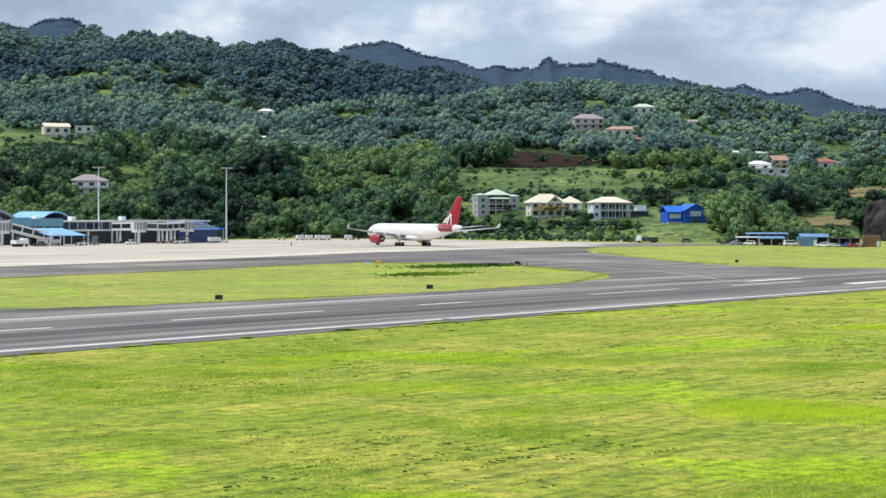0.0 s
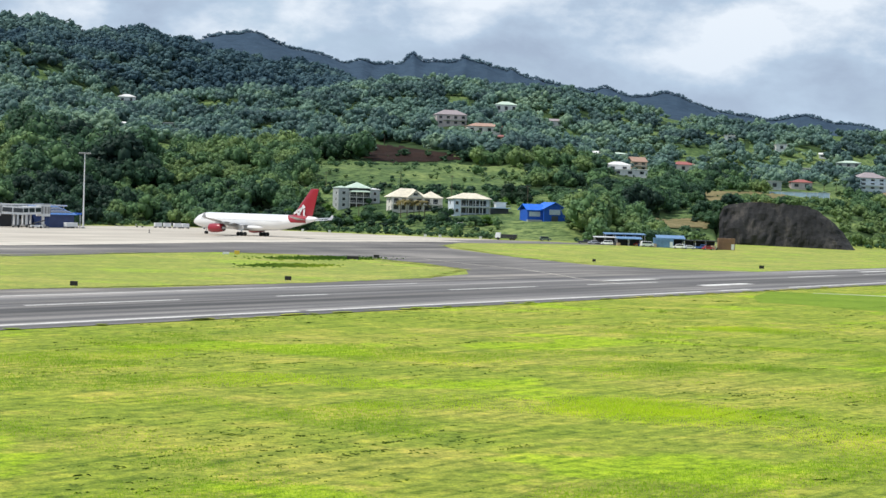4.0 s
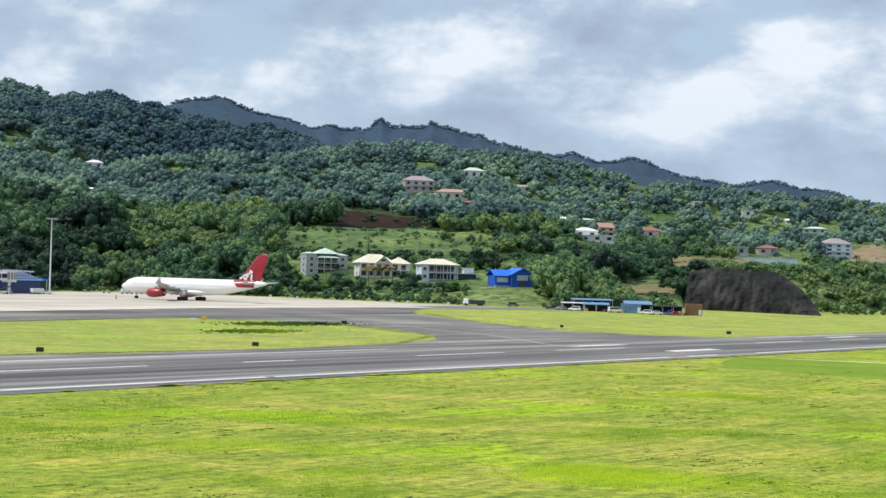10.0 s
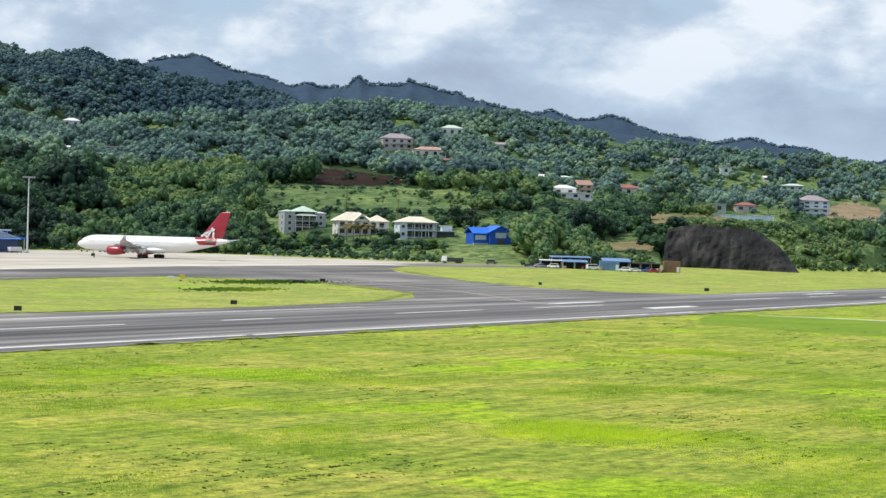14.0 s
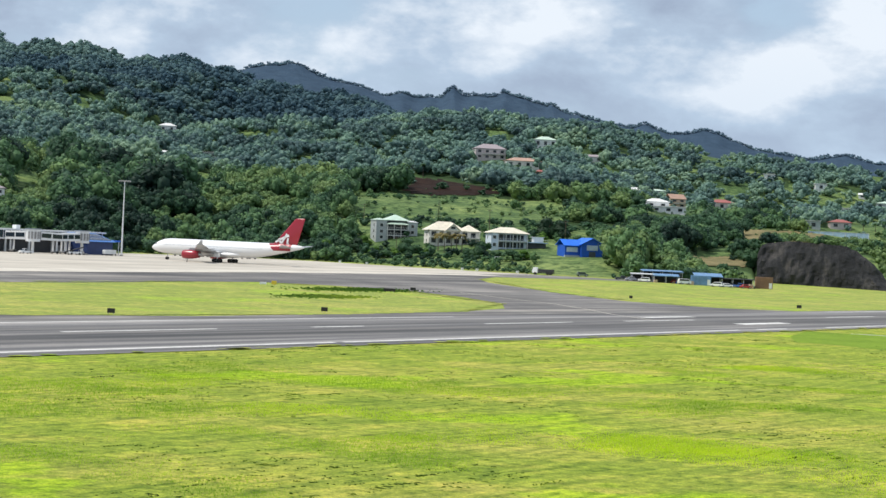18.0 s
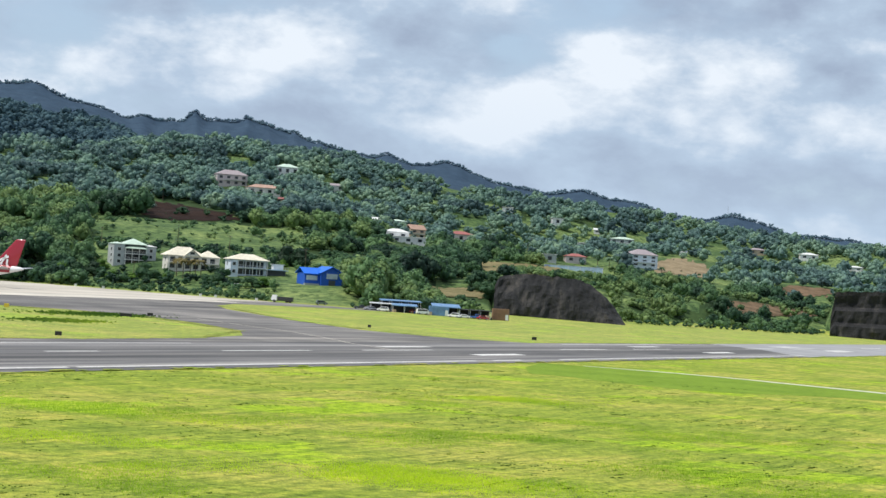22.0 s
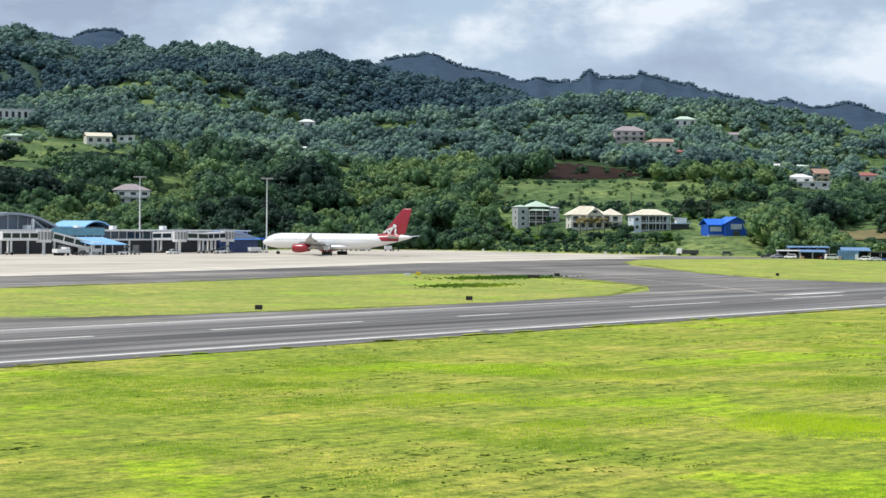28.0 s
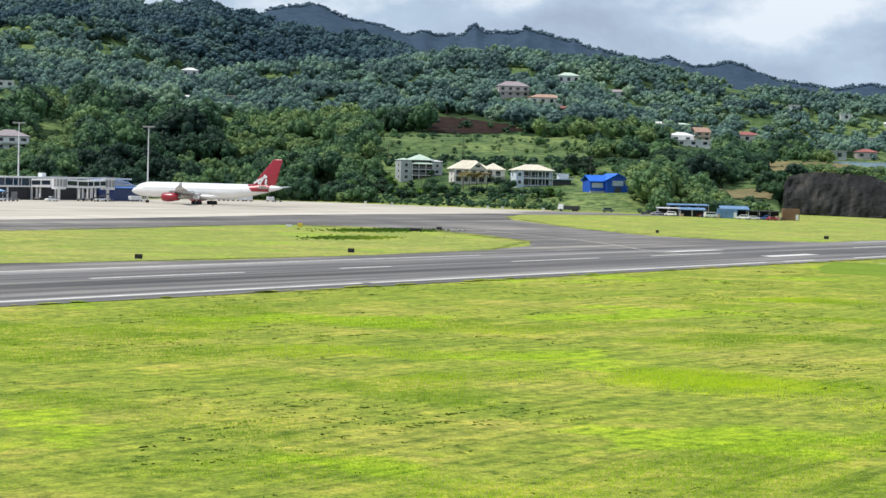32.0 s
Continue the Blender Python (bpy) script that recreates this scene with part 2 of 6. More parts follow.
# upper woods: haze mixed in as paler, bluer greens than the near woods
M_UPSTAND = woods_material("hazed_upper_leaves", [(0.0, (0.066, 0.12, 0.13)), (0.4, (0.12, 0.21, 0.2)), (0.7, (0.18, 0.295, 0.235)), (1.0, (0.25, 0.36, 0.24))], see=0.25, spread=0.28)
# high hill: cloud shadow and bluish haze painted into the leaf colours
M_HIGHSTAND = woods_material("shade_haze_high_leaves", [(0.0, (0.045, 0.092, 0.125)), (0.5, (0.066, 0.125, 0.15)), (0.8, (0.11, 0.185, 0.185)), (1.0, (0.15, 0.245, 0.2))], see=0.15, spread=0.18, rough=0.8)
# far ridge trees: the blue of distance haze is painted into the leaves
M_RIDGESTAND = woods_material("hazed_ridge_leaves", [(0.0, (0.13, 0.2, 0.28)), (1.0, (0.17, 0.26, 0.31))], see=0.15, spread=0.12, rough=0.9)
# leaf colour with a bluish haze tint; the conifer uses it
M_HAZELEAF = leaf_material("haze_tint_leaves", (0.052, 0.092, 0.112), (0.088, 0.14, 0.158), see=0.2, spread=0.4)
M_TUFT = leaf_material("weed_tufts", (0.05, 0.1, 0.014), (0.13, 0.22, 0.02), see=0.3)
M_BLADE = leaf_material("long_grass", (0.34, 0.52, 0.03), (0.48, 0.66, 0.045), see=0.6, spread=0.3)
M_CLUMP = leaf_material("uncut_clumps", (0.1, 0.19, 0.03), (0.2, 0.31, 0.05), see=0.5)
M_STRAW = leaf_material("dry_fronds", (0.16, 0.13, 0.05), (0.28, 0.22, 0.09), see=0.2)
M_BARK = painted("bark", (0.12, 0.09, 0.06), 0.9, 0.2, 1.0)
M_PLANE = mat("aircraft_white_paint", (0.8, 0.8, 0.8), 0.28, 0.0, 0.5)
M_RED = mat("aircraft_red_paint", (0.3, 0.006, 0.02), 0.3, 0.0, 0.5)
M_GREYWING = mat("wing_grey_paint", (0.42, 0.43, 0.45), 0.4)
M_RUBBER = mat("tyre_rubber", (0.02, 0.02, 0.02), 0.85)
M_METAL = mat("steel", (0.5, 0.5, 0.5), 0.4, 0.8)
M_DARK = mat("dark_glass", (0.02, 0.025, 0.03), 0.15)


def rock_material():
    m = mat("dark_rock", (0.06, 0.055, 0.05), 0.95)
    a = noise_node(m, 0.12, 7, 0.7, stretch=(1, 1, 0.16))
    f = noise_node(m, 0.9, 6, 0.7)
    c = ramp(m, a.outputs["Fac"], [(0.38, (0.011, 0.0115, 0.013)), (0.52, (0.024, 0.0245, 0.027)), (0.64, (0.07, 0.065, 0.06))])
    use_colour(m, blend(m, 0.7, c, ramp(m, f.outputs["Fac"], [(0.3, (0.5, 0.5, 0.5)), (0.7, (1.4, 1.35, 1.3))]), "MULTIPLY"))
    bump(m, f.outputs["Fac"], 0.9, 1.0)
    return m


def soil_material(name, a, b, coarse=0.09, fine=0.7):
    m = mat(name, a, 0.95)
    g = noise_node(m, coarse, 6, 0.65)
    f = noise_node(m, fine, 5, 0.7)
    c = ramp(m, g.outputs["Fac"], [(0.35, a), (0.6, b)])
    use_colour(m, blend(m, 0.6, c, ramp(m, f.outputs["Fac"], [(0.3, (0.6, 0.62, 0.6)), (0.7, (1.3, 1.25, 1.2))]), "MULTIPLY"))
    bump(m, f.outputs["Fac"], 0.7, 0.35 / fine)
    m.node_tree.nodes["Principled BSDF"].inputs["Specular IOR Level"].default_value = 0.08
    return m


M_ROCK = rock_material()
# undergrowth of the high hill, bluish haze put into its colour
M_HILLFLOOR = soil_material("hazed_undergrowth", (0.035, 0.066, 0.055), (0.055, 0.095, 0.07))
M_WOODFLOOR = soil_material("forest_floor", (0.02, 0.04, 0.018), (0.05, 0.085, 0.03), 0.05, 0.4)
# far ridge ground: blue distance haze put into the base colour
M_RIDGEFLOOR = soil_material("hazed_ridge_forest", (0.035, 0.062, 0.1), (0.045, 0.077, 0.12), 0.02, 0.05)
# brown earth, darkened in the colour for the shade on the steep cut
M_SHADESOIL = soil_material("shaded_earth", (0.012, 0.0078, 0.0065), (0.038, 0.022, 0.017))
M_REDSOIL = soil_material("red_earth", (0.09, 0.065, 0.04), (0.2, 0.135, 0.085))
M_TANSOIL = soil_material("dry_field", (0.2, 0.155, 0.095), (0.31, 0.245, 0.155))
M_DRYGRASS = soil_material("dry_grass", (0.13, 0.125, 0.06), (0.24, 0.2, 0.105))
M_DARKGRASS = soil_material("dark_grass", (0.145, 0.235, 0.025), (0.2, 0.3, 0.035))
M_PALERUN = painted("pale_runway_surface", (0.33, 0.325, 0.33), 0.85, 0.14, 0.06)
M_SLAB = painted("bright_slab", (0.62, 0.565, 0.48), 0.8, 0.14, 0.08)

# ---- helpers for meshes ----
def part(name, bm, material, parent=None, label="", smooth=False):
    """Links a bmesh as one mesh object under a thing or a part."""
    me = bpy.data.meshes.new(name)
    bm.to_mesh(me)
    bm.free()
    me.materials.append(material)
    if smooth:
        me.shade_smooth()
    ob = new(name, me)
    ob.parent = parent
    if label:
        ob["label"] = label
    return ob


def empty(name, m):
    ob = new(name)
    ob.empty_display_size = 0.5
    ob.matrix_basis = m
    return ob


def box(bm, x0, x1, y0, y1, z0, z1, bevel=0.0):
    r = bmesh.ops.create_cube(bm, size=1)
    bmesh.ops.transform(bm, matrix=Matrix.LocRotScale(((x0 + x1) / 2, (y0 + y1) / 2, (z0 + z1) / 2), None, (x1 - x0, y1 - y0, z1 - z0)), verts=r["verts"])
    if bevel:
        edges = list({e for v in r["verts"] for e in v.link_edges})
        bmesh.ops.bevel(bm, geom=edges, offset=bevel, segments=1, affect="EDGES")
    return bm


def boxed(x0, x1, y0, y1, z0, z1, bevel=0.0):
    return box(bmesh.new(), x0, x1, y0, y1, z0, z1, bevel)


def rod(bm, a, b, r0, r1=None, n=10):
    a, b = Vector(a), Vector(b)
    d = b - a
    m = Matrix.Translation((a + b) / 2) @ d.to_track_quat("Z", "Y").to_matrix().to_4x4()
    bmesh.ops.create_cone(bm, cap_ends=True, segments=n, radius1=r0, radius2=r0 if r1 is None else r1, depth=d.length, matrix=m)
    return bm


def rings(sections, n=24, caps=True):
    """A skin over cross sections (centre, half width, half height, axis x): a body of revolution with changing shape."""
    bm = bmesh.new()
    loops = []
    for x, y, z, ry, rz in sections:
        loops.append([bm.verts.new((x, y + ry * math.cos(2 * math.pi * k / n), z + rz * math.sin(2 * math.pi * k / n))) for k in range(n)])
    for a, b in zip(loops, loops[1:]):
        for k in range(n):
            bm.faces.new((a[k], a[(k + 1) % n], b[(k + 1) % n], b[k]))
    if caps:
        bm.faces.new(loops[0])
        bm.faces.new(loops[-1][::-1])
    bmesh.ops.recalc_face_normals(bm, faces=bm.faces)
    return bm


# ---- the plan: runway axis, heights ----
UX, UY = math.sin(THETA), math.cos(THETA)      # along the runway
NX, NY = -math.cos(THETA), math.sin(THETA)     # across it, towards the hills
CENTRE = 174.6                                 # distance of the centre line


def field(s, n):
    """Plan position from the distance along and across the runway's centre line."""
    return (s * UX + (n + CENTRE) * NX, s * UY + (n + CENTRE) * NY)


def smooth01(k):
    k = min(1.0, max(0.0, k))
    return k * k * (3 - 2 * k)


def knots(xs, ys, x):
    return float(np.interp(x, xs, ys))


AZ = (-30, -19, -15, -12, -9, -6, -3, 0, 3, 6, 9, 12, 15, 18, 30)
EDGE = (700, 735, 765, 795, 845, 835, 790, 752, 738, 765, 835, 880, 950, 1050, 1100)
SLOPE = (  # climb in degrees at each distance, for the bearings AZ
    (900, (0.2, 0.2, 0.1, 0.1, -0.1, -0.1, 0.3, 0.2, 0.0, -0.1, 0.25, -0.3, -0.5, -0.6, -0.6)),
    (1000, (1.1, 1.2, 0.8, 0.7, 0.6, 0.6, 0.9, 0.85, 0.6, 0.35, 0.45, 0.0, -0.25, -0.4, -0.4)),
    (1200, (2.2, 2.1, 1.8, 1.5, 1.5, 1.4, 1.35, 1.3, 1.2, 0.9, 0.75, 0.5, 0.25, 0.1, 0.0)),
    (1500, (2.8, 2.75, 2.6, 2.5, 2.4, 2.3, 2.05, 2.35, 2.0, 1.5, 1.35, 1.05, 0.85, 0.7, 0.5)),
    (1800, (3.3, 3.2, 3.1, 3.0, 3.0, 2.85, 3.35, 3.52, 3.45, 2.8, 2.55, 2.3, 2.0, 1.78, 1.2)),
    (3000, (4.0, 4.2, 3.9, 3.7, 3.4, 3.0, 2.6, 2.5, 2.2, 1.7, 1.4, 1.1, 1.0, 0.9, 0.7)),
)
# crest of the dark hill: bearing, climb
CREST = ((-30, 5.0), (-19.4, 5.36), (-18.4, 5.42), (-17.8, 5.08), (-17.1, 4.92), (-16.3, 4.75), (-15.7, 4.92), (-15.2, 5.22), (-14.6, 4.95), (-14.0, 5.05), (-13.4, 4.9), (-12.7, 5.05), (-12.0, 4.8), (-11.2, 4.66),
         (-10.8, 4.83), (-10.4, 4.68), (-9.9, 4.87), (-9.5, 4.8), (-9.2, 4.62), (-8.4, 4.54), (-8.0, 4.36), (-7.0, 4.16), (-6.5, 4.06), (-5.8, 4.06), (-5.2, 3.98), (-4.5, 3.84), (-3.8, 3.56), (-3, 3.25), (-1, 2.9), (3, 2.5),
         (6, 2.0), (9, 1.7), (12, 1.4), (15, 1.2), (30, 0.8))
CREST_AZ, CREST_UP = [p[0] for p in CREST], [p[1] for p in CREST]
# the far ridge with its knobs: bearing, climb
RIDGE = ((-30, 4.6), (-19, 5.2), (-17.8, 5.38), (-17.2, 5.28), (-16.7, 5.55), (-16.2, 5.62), (-15.8, 5.58), (-15.4, 5.3), (-14.5, 4.9), (-12, 4.6), (-8.3, 4.6), (-7.95, 4.88), (-7.4, 4.98), (-6.65, 5.08), (-6.35, 5.02), (-6.0, 4.83),
         (-5.3, 4.57), (-4.6, 4.5), (-4.0, 4.28), (-3.75, 4.24), (-3.52, 4.31), (-3.35, 4.33), (-3.15, 4.27), (-2.95, 4.18), (-2.65, 4.17), (-2.5, 4.24), (-2.3, 4.19), (-2.1, 4.25), (-1.93, 4.48), (-1.82, 4.56), (-1.72, 4.47),
         (-1.52, 4.34), (-0.65, 4.35), (-0.4, 4.44), (-0.3, 4.52), (-0.1, 4.44), (0.7, 4.21), (1.0, 4.13), (1.1, 4.2), (1.8, 3.91), (1.92, 3.98), (2.05, 3.87), (2.4, 3.76), (3.55, 3.57), (3.9, 3.69), (4.75, 3.44), (5.4, 3.55),
         (5.7, 3.61), (6.1, 3.55), (6.35, 3.4), (7.1, 3.1), (7.8, 3.0), (8.7, 2.83), (9.3, 2.97), (9.8, 3.04), (10.2, 2.93), (10.6, 2.81), (11.5, 2.77), (12.3, 2.5), (13.3, 2.38), (13.8, 2.42), (14.3, 2.58), (15.1, 2.41), (15.6, 2.22),
         (16.0, 2.07), (17.8, 2.05), (18.8, 1.86), (30, 1.4))
RIDGE_AZ, RIDGE_UP = [p[0] for p in RIDGE], [p[1] for p in RIDGE]


def apron_height(n):
    return 2.6 * smooth01((n - 30) / 170)


CLIFFS = ((7.4, 11.35, 846, (7.4, 7.5, 7.7, 8.4, 9.95, 10.3, 10.65, 11.0, 11.35), (0.0, 0.25, 0.33, 0.42, 0.34, 0.18, -0.08, -0.4, -0.9)),
          (17.3, 21.0, 1035, (17.3, 17.4, 19.0, 21.0), (-0.2, 0.5, 0.6, 0.55)))   # rock faces: bearings, distance, climb of the top


def land(x, y):
    """Height of the ground at a place in the plan."""
    r = math.hypot(x, y)
    n = x * NX + y * NY - CENTRE
    z = apron_height(n)
    if y <= 0 or r < 500:
        return z
    a = math.degrees(math.atan2(x, y))
    e = knots(AZ, EDGE, a)
    foot = 14.28 + (e + 60) * math.tan(radians(-0.42 if a < 8 else -0.42 - 0.09 * min(4, a - 8)))
    rs, zs = [e, e + 25, e + 60], [z, z + 1.0, foot]
    for d, row in SLOPE:
        if d > e + 75:
            rs.append(d)
            zs.append(max(14.28 + d * math.tan(radians(knots(AZ, row, a))), foot if d < 1000 else -50))
            if d == 1800:
                rs.append(2300)
                zs.append(14.28 + 2300 * math.tan(radians(knots(CREST_AZ, CREST_UP, a))))
    for a0, a1, d, ca, ct in CLIFFS:
        if a0 < a < a1:
            if r <= d + 6:
                return z
            top = 14.28 + (d + 12) * math.tan(radians(knots(ca, ct, a)))
            rs, zs = [d + 6, d + 12] + [q for q in rs if q > d + 60], [z, top] + [w for q, w in zip(rs, zs) if q > d + 60]
    if r <= rs[0]:
        return z
    if r > 2600:
        soft = sum(knots(RIDGE_AZ, RIDGE_UP, a + q) for q in (-1.5, -0.75, 0, 0.75, 1.5)) / 5
        top = 14.28 + 4200 * math.tan(radians(knots(RIDGE_AZ, RIDGE_UP, a)))
        rs += [3950, 4200, 4700]
        zs += [14.28 + 3950 * math.tan(radians(soft - 0.32)), top, top * 0.8]
    zz = float(np.interp(r, rs, zs))
    k = min(1.0, (r - e) / 200)
    w = noise.noise((x / 120, y / 120, 3.1)) * (0.007 * min(r, 1500) if r < 1700 else 6.0) + noise.noise((x / 40, y / 40, 7.7)) * 2.2
    if 1250 < r < 2250 and a < 1:
        w += noise.noise((x / 210, y / 300, 5.5)) * 40 * math.sin(math.pi * (r - 1250) / 1000) * min(1.0, (1 - a) / 5)
    if r > 3400:
        w += noise.noise((x / 90, y / 90, 1.7)) * 3 + noise.noise((x / 30, y / 30, 2.7)) * 3
    return zz + k * w


def at_climb(a, climb):
    """Distance at which the slope on bearing a first reaches that climb."""
    r = knots(AZ, EDGE, a) + 4
    while r < 2500:
        if math.degrees(math.atan2(land(r * math.sin(radians(a)), r * math.cos(radians(a))) - 14.28, r)) >= climb:
            return r
        r += 4
    return r


def bare(a, c):
    """Bare earth on the slopes."""
    return ((-3.1 < a < -0.4 and 1.3 < c < 1.85 - max(0, a + 1.6) * 0.34) or (12.0 < a < 13.7 and 0.55 < c < 1.2) or (13.9 < a < 17.1 and -0.5 < c - (15.5 - a) * 0.12 < 0.0) or (15.5 < a < 17.4 and 0.25 < c < 0.6) or (5.0 < a < 7.3 and -0.45 < c < -0.12)
            or (6.9 < a < 9.4 and 0.4 < c < 0.72))


def meadow(a, c):
    """True where the slope is open grass."""
    w = noise.noise((a * 0.9, c * 3, 2.0)) + 0.4 * noise.noise((a * 3.1, c * 9, 6.0))
    if -4.8 < a < 3.7 and 0.58 + 0.1 * max(0, a) < c < 1.3 - 0.07 * max(0, a - 1):
        return w > -0.75
    if a < -17.5 and 1.5 < c < 2.65 or -17.5 < a < -15.0 and 1.95 < c < 2.35 or -14.9 < a < -13.8 and 0.9 < c < 1.45:
        return w > -0.55
    if -15.0 < a < -14.4 and 4.7 < c < 5.0 or -13.7 < a < -13.1 and 3.85 < c < 4.1 or -9.6 < a < -8.7 and 1.45 < c < 2.6:
        return w > -0.1
    if a > 8.5 and c < 1.3:
        return w > 0.12
    return w > (0.34 if a < 4 else 0.16)


def open_ground(a, r, c):
    """Grass instead of shaded forest floor."""
    e = knots(AZ, EDGE, a)
    return r < e + 12 or a > 5.5 and 0.2 < c < 1.9 or a > 11.5 and r < e + 60 or -4.8 < a < 3.3 and c < 0.5 or 7.3 < a < 11.4 and c < 0.1 or meadow(a, c)


def ground_sheet():
    """One sheet round the camera, fine towards the hills, out to the horizon."""
    az = [*np.arange(-180, -30, 10.0), *np.arange(-30, -21, 0.5), *np.arange(-21, -4.2, 0.16), *np.arange(-4.2, 2.6, 0.08), *np.arange(2.6, 20, 0.16), *np.arange(20, 30, 0.5), *np.arange(30, 180, 10.0)]
    rr = [2.0, 8, 20, 35, 50, 70, 90, *np.arange(110, 560, 15.0), *np.arange(560, 1300, 10.0), *np.arange(1300, 2600, 25.0), *np.arange(2600, 3900, 100.0),
          *np.arange(3900, 4300, 20.0), 4400, 4600, 4800, 6500, 9000]
    co = [(0.0, 0.0, 0.0)]
    for r in rr:
        for a in az:
            x, y = r * math.sin(radians(a)), r * math.cos(radians(a))
            co.append((x, y, land(x, y) if r < 4800 else -30.0))
    na = len(az)
    faces = [(0, 1 + (k + 1) % na, 1 + k) for k in range(na)]
    for i in range(len(rr) - 1):
        o, p = 1 + i * na, 1 + (i + 1) * na
        faces += [(o + k, o + (k + 1) % na, p + (k + 1) % na, p + k) for k in range(na)]
    me = bpy.data.meshes.new("ground")
    me.from_pydata(co, [], faces)
    me.shade_smooth()
    # the two far floors carry distance haze in their colours
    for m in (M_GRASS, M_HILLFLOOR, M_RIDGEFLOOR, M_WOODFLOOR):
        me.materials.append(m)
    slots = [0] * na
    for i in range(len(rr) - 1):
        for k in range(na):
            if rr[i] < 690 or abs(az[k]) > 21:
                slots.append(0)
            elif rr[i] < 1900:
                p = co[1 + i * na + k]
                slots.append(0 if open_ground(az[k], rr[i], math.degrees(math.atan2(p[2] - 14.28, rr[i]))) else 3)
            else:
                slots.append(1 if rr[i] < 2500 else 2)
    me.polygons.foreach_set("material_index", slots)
    return tagged(new("ground", me), "mown yellow-green airfield grass rising into wooded hills", "ground", kind="structure")


ground = ground_sheet()


def paved(name, outline, material, lift, label, parent=None, step=12.0, kind="structure", category="pavement"):
    """A paved sheet over the field from an outline along and across the runway."""
    bm = bmesh.new()
    bm.faces.new([bm.verts.new((s, n, 0)) for s, n in outline])
    ss, ns = [p[0] for p in outline], [p[1] for p in outline]
    for axis, lo, hi in ((Vector((0, 1, 0)), min(ns), max(ns)), (Vector((1, 0, 0)), min(ss), max(ss))):
        st = step if axis.y else step * 4
        k = math.floor(lo / st) + 1
        while k * st < hi:
            bmesh.ops.bisect_plane(bm, geom=bm.verts[:] + bm.edges[:] + bm.faces[:], plane_co=axis * (k * st), plane_no=axis)
            k += 1
    bmesh.ops.triangulate(bm, faces=bm.faces)
    for v in bm.verts:
        s, n = v.co.x, v.co.y
        x, y = field(s, n)
        v.co = (x, y, lift(n))
    bmesh.ops.recalc_face_normals(bm, faces=bm.faces)
    if sum(f.normal.z for f in bm.faces) < 0:
        bmesh.ops.reverse_faces(bm, faces=bm.faces)
    ob = part(name, bm, material, parent, "" if parent else label)
    return ob if parent else tagged(ob, label, category, kind=kind)


def runway_top(n):
    return 0.06 + 0.36 * max(0.0, 1 - abs(n) / 24)


def over(d):
    return lambda n: apron_height(n) + d


runway = paved("runway", [(-150, -27), (-150, 0), (-150, 27), (2400, 27), (2400, 0), (2400, -27)], M_RUNWAY, runway_top, "grey streaked asphalt runway with white markings", step=9.0, category="runway")
paved("pale_section", [(622, 27), (590, 2), (555, -22), (550, -27), (2400, -27), (2400, 0), (2400, 27)], M_PALERUN, lambda n: runway_top(n) + 0.012, "", runway, step=9.0)["label"] = "pale resurfaced far length"
taxiway = paved("taxiway", [(150, 27.1), (470, 27.1), (455, 42), (453, 68), (470, 100), (500, 141), (524, 160), (560, 176), (616, 170), (680, 148), (720, 152), (735, 190), (690, 214.9), (575, 199.9), (430, 184.9), (330, 164.9), (100, 150.4), (100, 105), (180, 108),
                            (240, 117), (303, 121), (349, 129), (375, 130), (392, 120), (402, 104), (395, 82), (378, 60), (355, 45), (325, 37), (280, 33), (238, 32), (205, 38), (182, 49), (150, 52)],
                M_ASPHALT, over(0.05), "grey asphalt taxiway leading to the apron", category="taxiway")
apron = paved("apron", [(90, 150), (330, 165), (430, 185), (575, 200), (690, 215), (700, 300), (650, 420), (520, 560), (200, 480), (60, 330)], M_CONCRETE, over(0.07), "pale concrete apron before the terminal", category="apron")

slab = paved("apron_edge_strip", [(250, 152), (346, 161), (445, 178), (531, 184), (579, 184), (579, 196), (531, 197), (445, 192), (346, 176), (250, 166)], M_SLAB, over(0.1), "bright concrete strip along the taxiway", category="pavement")


def marking(name, s0, s1, n0, n1, parent, lift=None, skew=0.0):
    """A painted bar as a thin raised sheet."""
    bm = bmesh.new()
    k = max(1, int((s1 - s0) / 12))
    top = lift or (lambda n: runway_top(n) + 0.025)
    rows = [[bm.verts.new((*field(s0 + (s1 - s0) * i / k, n), top(n))) for n in (n0, n1)] for i in range(k + 1)]
    for p, q in zip(rows, rows[1:]):
        bm.faces.new((p[0], q[0], q[1], p[1]))
    bmesh.ops.recalc_face_normals(bm, faces=bm.faces)
    return part(name, bm, M_LINE, parent)


for s in range(76, 1400, 50):
    if s not in (226, 376, 526, 676):
        marking("centre_dash", s, s + 30, -0.45, 0.45, runway)
marking("centre_dash", 228, 241, -0.45, 0.45, runway)
for s0, s1 in ((-150, 204), (206, 330), (338, 352), (372, 700), (703, 1600)):
    marking("edge_line", s0, s1, -22.6, -21.7, runway)
for s0, s1 in ((-150, 300), (480, 1600)):
    marking("edge_line", s0, s1, 21.7, 22.6, runway)
for s0, s1, ns in ((354, 377, (9.5, -12.5)), (504, 526, (9.5, -12.5)), (640, 664, (9.5, -12.5, 6.5, -9.5)), (1000, 1022, (9.5, -12.5))):
    for n in ns:
        marking("touchdown_bar", s0, s1, n, n + (3.0 if len(ns) == 2 else 2.2), runway)


